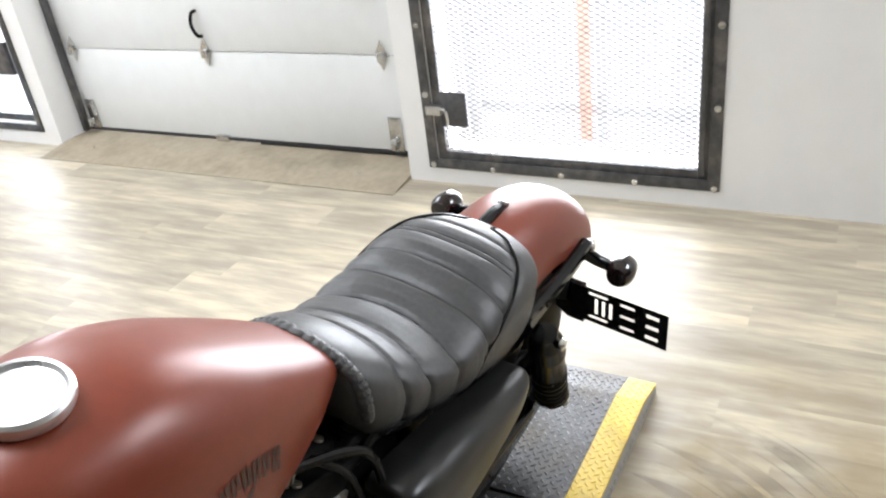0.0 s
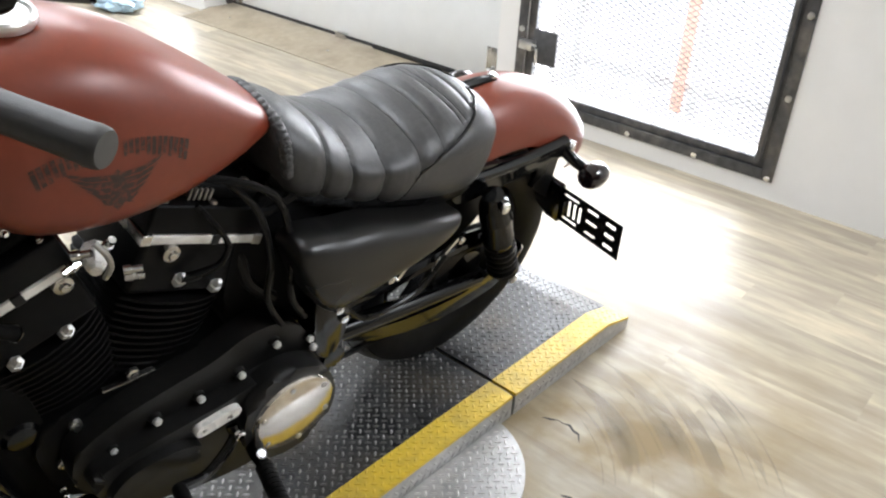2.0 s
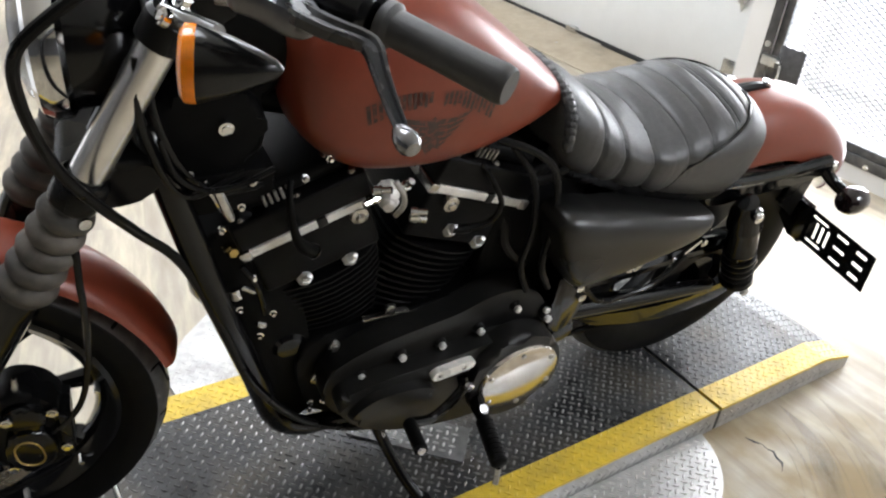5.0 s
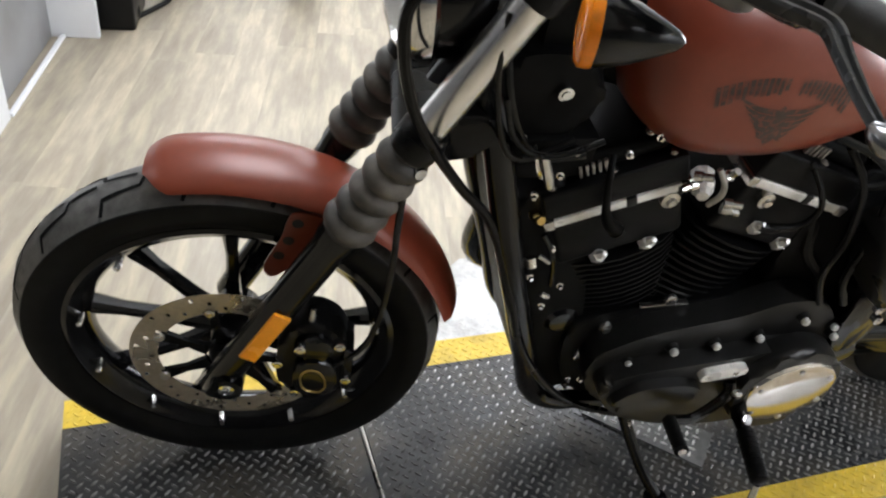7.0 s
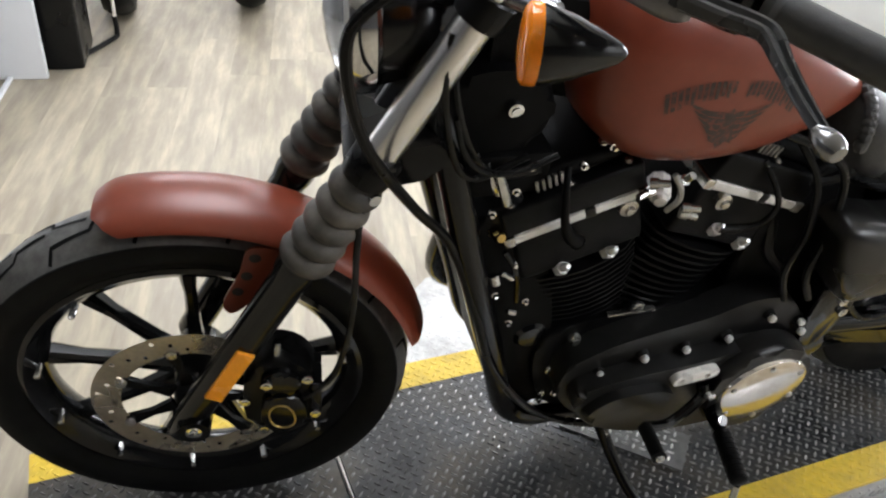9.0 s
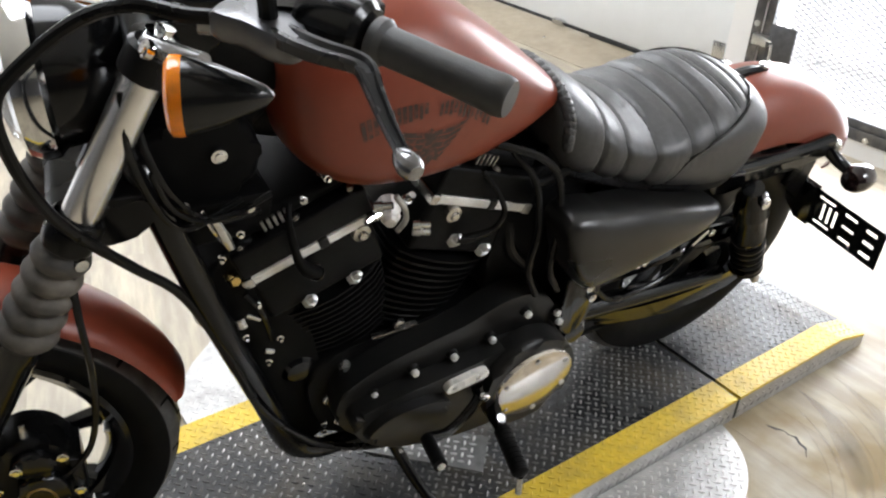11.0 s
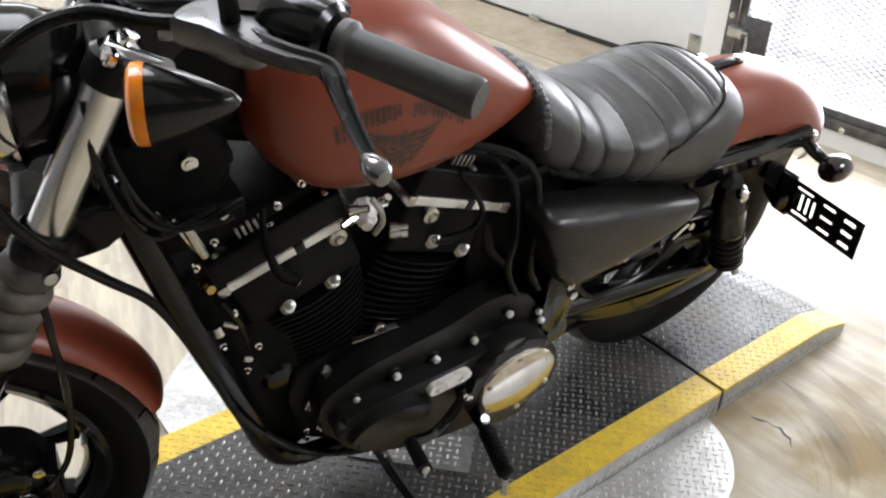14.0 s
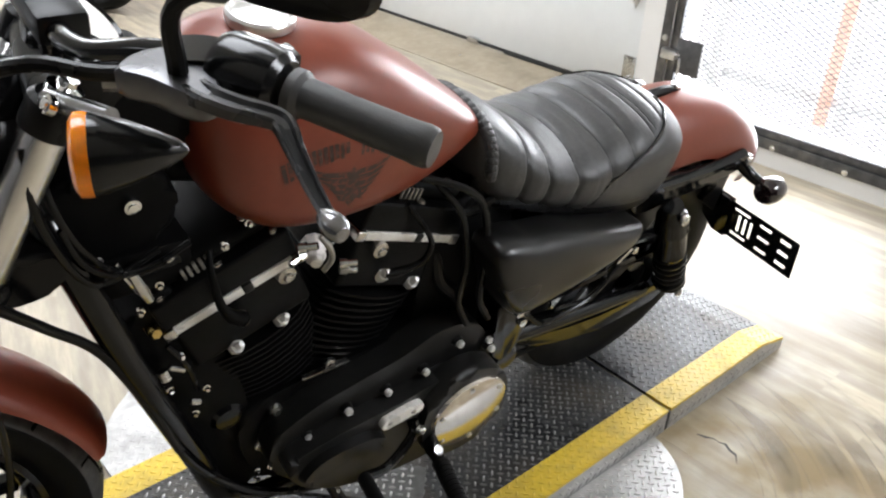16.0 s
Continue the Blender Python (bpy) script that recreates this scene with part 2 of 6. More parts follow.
    l.new(blot.outputs["Fac"], patch.inputs[0])
    l.new(patch.outputs[0], both.inputs[1])
    dirt.data_type, dirt.inputs["B"].default_value = "RGBA", (0.235, 0.168, 0.076, 1)
    l.new(both.outputs[0], dirt.inputs["Factor"])
    l.new(sc.outputs[0], dirt.inputs["A"])
    l.new(dirt.outputs["Result"], bsdf.inputs["Base Color"])
    dull = n.new("ShaderNodeMix")
    dull.inputs["B"].default_value = 0.72
    l.new(both.outputs[0], dull.inputs["Factor"])
    l.new(bsdf.inputs["Roughness"].links[0].from_socket, dull.inputs["A"])
    l.new(dull.outputs["Result"], bsdf.inputs["Roughness"])
    bp = n.new("ShaderNodeBump")
    bp.inputs["Strength"].default_value, bp.inputs["Distance"].default_value = 0.12, 0.001
    l.new(streak.outputs["Fac"], bp.inputs["Height"])
    l.new(bp.outputs[0], bsdf.inputs["Normal"])
    return m


M["floor"] = floor_material("greige_vinyl_plank")


# ---- mesh helpers ----
def finish(name, bm, mat, smooth=35):
    bmesh.ops.recalc_face_normals(bm, faces=bm.faces)
    me = bpy.data.meshes.new(name)
    bm.to_mesh(me)
    bm.free()
    for mm in (mat if isinstance(mat, (list, tuple)) else [mat]):
        me.materials.append(mm)
    if smooth:
        me.shade_smooth()
        me.set_sharp_from_angle(angle=radians(smooth))
    return me


def part(name, bm, mat, parent=None, label="", smooth=35):
    """One bmesh as one mesh object, under a thing or a part."""
    ob = new(name, finish(name, bm, mat, smooth))
    if parent:
        ob.parent = parent
    if label:
        ob["label"] = label
    return ob


def thing(name, label, category, m=None, group="", kind=""):
    ob = new(name)
    ob.empty_display_size = 0.1
    if m:
        ob.matrix_world = m
    return tagged(ob, label, category, group, kind)


def merge(*bms):
    out = bmesh.new()
    for b in bms:
        me = bpy.data.meshes.new("tmp")
        b.to_mesh(me)
        b.free()
        out.from_mesh(me)
        bpy.data.meshes.remove(me)
    return out


def box(x0, x1, y0, y1, z0, z1, bevel=0.0, segments=2):
    bm = bmesh.new()
    bmesh.ops.create_cube(bm, size=1)
    for v in bm.verts:
        v.co = Vector((x0 + (v.co.x + 0.5) * (x1 - x0), y0 + (v.co.y + 0.5) * (y1 - y0), z0 + (v.co.z + 0.5) * (z1 - z0)))
    if bevel:
        bmesh.ops.bevel(bm, geom=bm.edges[:], offset=bevel, segments=segments, affect="EDGES", profile=0.5)
    return bm


def moved(bm, m):
    bm.transform(m)
    return bm


def smooth_path(pts, steps=6):
    """Catmull-Rom through the points."""
    p = [Vector(q) for q in pts]
    if len(p) < 3:
        return p
    p = [2 * p[0] - p[1]] + p + [2 * p[-1] - p[-2]]
    out = []
    for i in range(1, len(p) - 2):
        a, b, c, d = p[i - 1], p[i], p[i + 1], p[i + 2]
        for s in range(steps):
            t = s / steps
            out.append(0.5 * (2 * b + (c - a) * t + (2 * a - 5 * b + 4 * c - d) * t * t + (3 * b - a - 3 * c + d) * t ** 3))
    out.append(p[-2])
    return out


def tube(pts, radius, seg=12, steps=6, caps=True):
    """A round tube along a smooth path; radius a number or one for each given point."""
    given = [Vector(q) for q in pts]
    path = smooth_path(given, steps) if steps > 1 else given
    if isinstance(radius, (int, float)):
        radii = [radius] * len(path)
    else:
        radii = [float(r) for r in np.interp(np.linspace(0, len(given) - 1, len(path)), range(len(given)), radius)]
    bm = bmesh.new()
    rings, side = [], None
    for i, p in enumerate(path):
        ahead = (path[min(i + 1, len(path) - 1)] - path[max(i - 1, 0)]).normalized()
        if side is None:
            side = ahead.orthogonal().normalized()
        side = (side - ahead * side.dot(ahead)).normalized()
        up = ahead.cross(side)
        rings.append([bm.verts.new(p + radii[i] * (math.cos(a) * side + math.sin(a) * up)) for a in (2 * math.pi * k / seg for k in range(seg))])
    for r0, r1 in zip(rings, rings[1:]):
        for k in range(seg):
            bm.faces.new((r0[k], r0[(k + 1) % seg], r1[(k + 1) % seg], r1[k]))
    if caps:
        bm.faces.new(rings[0][::-1])
        bm.faces.new(rings[-1])
    return bm


def lathe(profile, origin, axis, seg=32, closed=False):
    """Turns (radius, along) pairs round an axis."""
    axis = Vector(axis).normalized()
    side = axis.orthogonal().normalized()
    up = axis.cross(side)
    origin = Vector(origin)
    bm = bmesh.new()
    rings = []
    for r, h in profile:
        if r < 1e-6:
            rings.append([bm.verts.new(origin + axis * h)])
        else:
            rings.append([bm.verts.new(origin + axis * h + r * (math.cos(a) * side + math.sin(a) * up)) for a in (2 * math.pi * k / seg for k in range(seg))])
    pairs = list(zip(rings, rings[1:])) + ([(rings[-1], rings[0])] if closed else [])
    for r0, r1 in pairs:
        for k in range(seg):
            q = [r0[k % len(r0)], r0[(k + 1) % len(r0)], r1[(k + 1) % len(r1)], r1[k % len(r1)]]
            q = list(dict.fromkeys(q))
            if len(q) > 2:
                bm.faces.new(q)
    return bm


def loft(sections, caps=True, ring=True):
    """Skins closed (or open) rows of points, all of one length."""
    bm = bmesh.new()
    rows = [[bm.verts.new(p) for p in s] for s in sections]
    n = len(rows[0])
    for r0, r1 in zip(rows, rows[1:]):
        for k in range(n if ring else n - 1):
            bm.faces.new((r0[k], r0[(k + 1) % n], r1[(k + 1) % n], r1[k]))
    if caps and ring:
        bm.faces.new(rows[0][::-1])
        bm.faces.new(rows[-1])
    return bm


def slab(outline, y0, y1, bevel=0.0, segments=3):
    """A plate with an outline in x and z, from y0 to y1; the y0 side's edge is rounded."""
    bm = bmesh.new()
    a = [bm.verts.new((x, y0, z)) for x, z in outline]
    b = [bm.verts.new((x, y1, z)) for x, z in outline]
    front = bm.faces.new(a)
    bm.faces.new(b[::-1])
    n = len(a)
    for k in range(n):
        bm.faces.new((a[k], b[k], b[(k + 1) % n], a[(k + 1) % n]))
    if bevel:
        bmesh.ops.bevel(bm, geom=list(front.edges), offset=bevel, segments=segments, affect="EDGES", profile=0.5)
    return bm


def rounded(pts, steps=5):
    """A closed smooth outline through 2D points."""
    n = len(pts)
    out = []
    for i in range(n):
        a, b, c, d = (Vector(pts[(i + k) % n]) for k in (-1, 0, 1, 2))
        for s in range(steps):
            t = s / steps
            q = 0.5 * (2 * b + (c - a) * t + (2 * a - 5 * b + 4 * c - d) * t * t + (3 * b - a - 3 * c + d) * t ** 3)
            out.append((q.x, q.y))
    return out


def bolt_bm(p, axis, r=0.008, h=0.008):
    return lathe([(0, h), (r * 0.55, h), (r * 0.6, h * 0.8), (r * 0.95, h * 0.75), (r, h * 0.5), (r, 0), (0, -0.004)], p, axis, 12)


# ---- the room ----
def wall_piece(name, x0, x1, y0, y1, z0, z1, mat="white_wall"):
    ob = part(name, box(x0, x1, y0, y1, z0, z1), M[mat], smooth=0)
    ob.matrix_world = ROOM
    return tagged(ob, "unseen wall, dark to hold back bounce light" if mat == "far_wall" else "white painted smooth plaster wall", "wall", kind="structure")


XW, XD = 3.215, 3.40
GY0, GY1, GTOP, GBOT = -0.392, 0.742, 2.05, 0.04
DY0, DY1, DTOP = 0.89, 3.115, 2.2
WY0, WY1, WTOP, WBOT = 3.265, 3.93, 2.05, 0.062
T = 0.32
wall_piece("wall_east_a", XW, XW + T, -7.0, GY0, FLOOR, CEIL)
wall_piece("wall_east_b", XW, XW + T, GY0, GY1, FLOOR, GBOT)
wall_piece("wall_east_c", XW, XW + T, GY0, GY1, GTOP, CEIL)
wall_piece("wall_east_d", XW, XW + T, GY1, DY0, FLOOR, CEIL)
wall_piece("wall_east_e", XW, XW + T, DY0, DY1, DTOP, CEIL)
wall_piece("wall_east_f", XW, XW + T, DY1, WY0, FLOOR, CEIL)
wall_piece("wall_east_g", XW, XW + T, WY0, WY1, FLOOR, WBOT)
wall_piece("wall_east_h", XW, XW + T, WY0, WY1, WTOP, CEIL)
wall_piece("wall_east_i", XW, XW + T, WY1, 6.0, FLOOR, CEIL)
# west and south walls are out of view, darkened to cut bounce and reflections
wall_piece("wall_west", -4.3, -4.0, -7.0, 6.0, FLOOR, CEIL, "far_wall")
wall_piece("wall_north", -4.3, XW + T, 6.0, 6.3, FLOOR, CEIL)
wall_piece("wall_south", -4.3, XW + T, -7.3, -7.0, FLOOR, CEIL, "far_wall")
ceil = part("ceiling", box(-4.3, XW + T, -7.3, 6.3, CEIL, CEIL + 0.2), M["ceiling"], smooth=0)
ceil.matrix_world = ROOM
tagged(ceil, "plain white ceiling", "ceiling", kind="structure")
slab_floor = part("floor", box(-4.3, XW + T, -7.3, 6.3, FLOOR - 0.2, FLOOR - 0.004), M["floor"], smooth=0)
slab_floor.matrix_world = ROOM
tagged(slab_floor, "greige wood-look vinyl plank floor, scuffed and worn", "floor", kind="structure")
out = part("ground", box(XW + T, 40, -30, 30, FLOOR - 0.3, FLOOR - 0.06), M["outside"], smooth=0)
out.matrix_world = ROOM


def backdrop():
    m = bpy.data.materials.new("overexposed_daylight")
    m.use_nodes = True
    nt = m.node_tree
    em = nt.nodes.new("ShaderNodeEmission")
    em.inputs[0].default_value, em.inputs[1].default_value = (0.96, 0.98, 1.0, 1), 5.0
    nt.links.new(em.outputs[0], nt.nodes["Material Output"].inputs[0])
    ob = part("backdrop", box(12, 12.1, -25, 25, -1, 12), m, smooth=0)
    ob.matrix_world = ROOM
    tagged(ob, "blown-out white daylight outside", "backdrop", kind="structure")


backdrop()
sun_data = bpy.data.lights.new("sun", "SUN")
sun_data.energy, sun_data.angle, sun_data.color = 5.0, radians(0.5), (1.0, 0.95, 0.88)
sun = new("sun", sun_data)
sun.matrix_world = look((-10, 3, 12), (4, 0, 0))
tagged(out, "bright sunlit pale concrete yard outside", "ground", kind="structure")


def garage_door():
    door = thing("door_garage", "white sectional steel garage door, closed, with zinc hinges", "garage door", ROOM, kind="structure")
    z = -0.018
    for h in (0.458, 0.468, 0.468, 0.468, 0.40):
        part("panel", box(XD, XD + 0.045, DY0 + 0.02, DY1 - 0.02, z, z + h - 0.004, 0.004), M["white_door"], door)
        z += h
    part("bottom_seal", box(XD - 0.004, XD + 0.05, DY0 + 0.02, 1.86, FLOOR + 0.0235, -0.019, 0.004), M["dark_gap"], door, "black rubber bottom seal")
    part("bottom_seal", box(XD - 0.004, XD + 0.02, 1.861, DY1 - 0.02, FLOOR + 0.0325, -0.019, 0.003), M["dark_gap"], door, "black rubber seal lifted off the ramp")
    for zs in (0.440, 0.908, 1.376):
        for y in (1.057, 2.066, 3.0):
            h = part("hinge", merge(slab([(-0.028, -0.010), (0, -0.07), (0.028, -0.010), (0.028, 0.010), (0, 0.07), (-0.028, 0.010)], 0.0, 0.004),
                                    tube([(-0.034, -0.006, 0), (0.034, -0.006, 0)], 0.009, 10, 1)), M["zinc"], door)
            h.matrix_basis = pose(XD - 0.007, y, zs, 0, 0, 90)
            part("roller_bracket", box(XD - 0.03, XD - 0.006, y - 0.016, y + 0.016, zs - 0.03, zs + 0.012, 0.003), M["zinc"], door)
    for y in (1.045, 3.01):
        part("corner_bracket", merge(box(XD - 0.008, XD - 0.002, y - 0.035, y + 0.035, -0.02, 0.15, 0.002), box(XD - 0.05, XD - 0.01, y - 0.012, y + 0.012, 0.0, 0.05, 0.004)), M["zinc"], door)
    part("step_plate", box(XD - 0.03, XD - 0.002, 2.045, 2.125, -0.035, 0.0, 0.004), M["zinc"], door)
    part("pull_handle", tube([(XD - 0.002, 2.068, 0.515), (XD - 0.03, 2.070, 0.525), (XD - 0.036, 2.088, 0.575), (XD - 0.03, 2.078, 0.63), (XD - 0.002, 2.072, 0.64)], 0.009, 8, 5), M["black_satin"], door, "black pull handle")
    part("slide_bolt", merge(box(XD - 0.03, XD - 0.004, 1.06, 1.12, 0.70, 0.77, 0.004), tube([(XD - 0.02, 1.10, 0.73), (XD - 0.02, 1.24, 0.73)], 0.008, 8, 1)), M["zinc"], door)
    part("track", box(XD - 0.05, XD - 0.01, DY1 - 0.055, DY1 - 0.03, -0.03, 2.15, 0.003), M["grey_frame"], door, "dark steel roller track")
    part("track", box(XD - 0.05, XD - 0.01, DY0 + 0.03, DY0 + 0.055, -0.03, 2.15, 0.003), M["white_door"], door)


garage_door()


def threshold():
    bm = bmesh.new()
    prof = [(3.055, FLOOR), (3.24, FLOOR + 0.022), (XD + 0.05, FLOOR + 0.022), (XD + 0.05, FLOOR)]
    a = [bm.verts.new((x, DY0 + 0.005, z)) for x, z in prof]
    b = [bm.verts.new((x, DY1 - 0.005, z)) for x, z in prof]
    bm.faces.new(a)
    bm.faces.new(b[::-1])
    for k in range(4):
        bm.faces.new((a[k], b[k], b[(k + 1) % 4], a[(k + 1) % 4]))
    ramp = thing("threshold_ramp", "weathered chipboard threshold ramp before the garage door", "ramp", ROOM)
    part("ramp_board", bm, M["ramp_wood"], ramp, smooth=0)
    part("edge_strip", box(3.046, 3.062, DY0 + 0.006, DY1 - 0.006, FLOOR, FLOOR + 0.0035, 0.001), M["ramp_wood"], ramp, "thin worn front edge", smooth=0)
    for y in (1.15, 2.0, 2.85):
        part("screw", bolt_bm((3.20, y, FLOOR + 0.0175), (-0.12, 0, 1), 0.006, 0.002), M["zinc"], ramp)


threshold()


def expanded_mesh(y0, y1, z0, z1, x, pitch_y=0.042, pitch_z=0.0112, wire=0.0013):
    """Diamond mesh of thin flat strands."""
    verts, faces = [], []

    def strand(p, q):
        d = Vector((0, q[0] - p[0], q[1] - p[1])).normalized()
        s = Vector((0, -d.z, d.y)) * wire
        f = Vector((0.0018, 0, 0))
        base = len(verts)
        for e in (p, q):
            c = Vector((x, e[0], e[1]))
            verts.extend([tuple(c + s + f), tuple(c - s + f), tuple(c - s - f), tuple(c + s - f)])
        for k in range(4):
            faces.append((base + k, base + (k + 1) % 4, base + 4 + (k + 1) % 4, base + 4 + k))
    w, h = y1 - y0, z1 - z0
    slope = pitch_z / pitch_y * 2
    for sign in (1, -1):
        n = int((h + w * slope) / (pitch_z * 2)) + 2
        for i in range(n):
            c = i * pitch_z * 2 - (w * slope if sign > 0 else 0)
            # line z = c + sign * slope * y
            pts = []
            lo, hi = 0.0, w
            if sign > 0:
                lo, hi = max(0.0, -c / slope), min(w, (h - c) / slope)
                if hi > lo:
                    pts = [(lo, c + slope * lo), (hi, c + slope * hi)]
            else:
                lo, hi = max(0.0, (c - h) / slope), min(w, c / slope)
                if hi > lo:
                    pts = [(lo, c - slope * lo), (hi, c - slope * hi)]
            if pts:
                strand((y0 + pts[0][0], z0 + pts[0][1]), (y0 + pts[1][0], z0 + pts[1][1]))
    me = bpy.data.meshes.new("mesh_infill")
    me.from_pydata(verts, [], faces)
    me.materials.append(M["mesh_dark"])
    return me


def frame_bars(name, parent, y0, y1, z0, z1, w, x0, x1):
    for b in (box(x0, x1, y0, y0 + w, z0, z1, 0.003), box(x0, x1, y1 - w, y1, z0, z1, 0.003),
                 box(x0, x1, y0 + w, y1 - w, z0, z0 + w, 0.003), box(x0, x1, y0 + w, y1 - w, z1 - w, z1, 0.003)):
        part(name, b, M["grey_frame"], parent)


def mesh_gate():
    gate = thing("mesh_gate", "dark grey steel security gate with expanded metal mesh, closed", "gate", ROOM)
    x = XW
    # flat bar surround bolted on the wall round the opening
    frame_bars("surround_bar", gate, -0.434, 0.785, 0.005, 2.11, 0.045, x - 0.008, x - 0.001)
    for y, z in [(-0.414, z) for z in (0.019, 0.335, 0.633, 0.94, 1.24, 1.54)] + [(0.762, z) for z in (0.022, 0.337, 0.628, 0.94, 1.24)] + [(y, 0.020) for y in (0.483, 0.184, -0.115)]:
        part("bolt", bolt_bm((x - 0.008, y, z), (-1, 0, 0), 0.013, 0.008), M["zinc"], gate)
    frame_bars("gate_frame_bar", gate, -0.390, 0.740, 0.042, 2.048, 0.040, x + 0.005, x + 0.04)
    mesh = new("mesh_infill", expanded_mesh(-0.352, 0.702, 0.080, 2.01, x + 0.02))
    mesh.parent = gate
    mesh["kind"] = "stuff"
    part("lock_plate", box(x - 0.006, x + 0.002, 0.580, 0.700, 0.201, 0.350, 0.002), M["mesh_dark"], gate, "dark perforated lock plate")
    part("latch", merge(box(x - 0.04, x - 0.006, 0.685, 0.755, 0.258, 0.30, 0.005), tube([(x - 0.03, 0.70, 0.285), (x - 0.05, 0.655, 0.285), (x - 0.05, 0.650, 0.205)], 0.006, 8, 4)), M["zinc"], gate)
    part("hinge_bar", box(x - 0.02, x - 0.009, -0.375, -0.352, 0.07, 2.0, 0.003), M["grey_frame"], gate)


mesh_gate()


def mesh_window():
    win = thing("mesh_window", "grey steel framed window with bright daylight behind", "window", ROOM)
    frame_bars("surround_bar", win, 3.222, 3.975, 0.013, 2.08, 0.040, XW - 0.01, XW - 0.001)
    frame_bars("window_frame_bar", win, 3.267, 3.928, 0.064, 2.048, 0.035, XW + 0.02, XW + 0.06)
    part("sticker", box(XW - 0.004, XW + 0.018, 3.30, 3.42, 0.34, 0.52, 0.002), M["grey_frame"], win, "dark sign plate")


mesh_window()

# yard things seen through the mesh
post = part("bollard", lathe([(0.03, -0.13), (0.03, 2.6), (0, 2.61)], (3.88, 0.285, 0), (0, 0, 1), 20), M["orange"])
post.matrix_world = ROOM
tagged(post, "faded orange steel post in the bright yard", "post")
for py in (0.83, 0.17):
    pst = part("fence_post", box(3.85, 3.91, py, py + 0.05, -0.13, 2.6, 0.004), M["outside"])
    pst.matrix_world = ROOM
    tagged(pst, "pale grey steel post in the bright yard", "post", group="yard posts")
rail = part("fence_rail", box(3.92, 3.97, -0.9, 1.0, 0.0, 0.055, 0.004), M["outside"])
rail.matrix_world = ROOM
tagged(rail, "pale grey low steel rail in the bright yard", "rail")


# ---- the platform ----
PX0, PXM, PX1, PX2 = -0.282, 0.275, 1.564, 2.10
PY0, PY1, STRIPE = -0.374, 0.238, 0.075


def lugs(x0, x1, y0, y1, z_at, inside=None, pitch=0.0245, tall=0.0022):
    """Raised plate lugs in staggered rows, each row turned across the last."""
    verts, faces = [], []
    nx, ny = int((x1 - x0) / pitch), int((y1 - y0) / pitch * 2)
    for j in range(ny):
        for i in range(nx):
            cx, cy = x0 + (i + (0.28 if j % 2 else 0.78)) * (x1 - x0) / nx, y0 + (j + 0.5) * (y1 - y0) / ny
            if cx > x1 - 0.006 or (inside and not inside(cx, cy)):
                continue
            a = radians(45 if j % 2 else -45)
            d, e = Vector((math.cos(a), math.sin(a), 0)), Vector((-math.sin(a), math.cos(a), 0))
            c = Vector((cx, cy, z_at(cx)))
            n = len(verts)
            L, W, H = 0.0088, 0.0027, tall
            for q in (d * L, d * L * 0.4 + e * W, -d * L * 0.4 + e * W, -d * L, -d * L * 0.4 - e * W, d * L * 0.4 - e * W):
                verts.append(tuple(c + q))
            for q in (d * L * 0.6, e * W * 0.3, -d * L * 0.6, -e * W * 0.3):
                verts.append(tuple(c + q + Vector((0, 0, H))))
            t0, t1, t2, t3 = n + 6, n + 7, n + 8, n + 9
            faces += [(t0, t1, t2, t3), (n, n + 1, t1, t0), (n + 1, n + 2, t1), (n + 2, n + 3, t2, t1), (n + 3, n + 4, t3, t2), (n + 4, n + 5, t3), (n + 5, n, t0, t3)]
    me = bpy.data.meshes.new("raised_pattern")
    me.from_pydata(verts, [], faces)
    return me


def ramp_z(x):
    """Height of the platform's top along its length: level, then down at the rear lip."""
    if x <= 1.985:
        return 0.0
    return -0.030 * (x - 1.985) / (PX2 - 1.985)


def deck(name, xs, y0, y1, mat, parent, lug_mat=None, tall=0.0022, thick=0.008):
    bm = bmesh.new()
    rows = [[bm.verts.new((x, y, ramp_z(x) + dz)) for y, dz in ((y0, -thick), (y0, 0), (y1, 0), (y1, -thick))] for x in xs]
    for a, b in zip(rows, rows[1:]):
        for k in range(4):
            bm.faces.new((a[k], a[(k + 1) % 4], b[(k + 1) % 4], b[k]))
    bm.faces.new(rows[0])
    bm.faces.new(rows[-1][::-1])
    ob = part(name, bm, mat, parent, smooth=0)
    me = lugs(xs[0] + 0.004, xs[-1] - 0.004, y0, y1, lambda x: ramp_z(x), tall=tall)
    me.materials.append(lug_mat or mat)
    lg = new("raised_pattern", me)
    lg.parent = ob
    lg["kind"] = "stuff"
    return ob


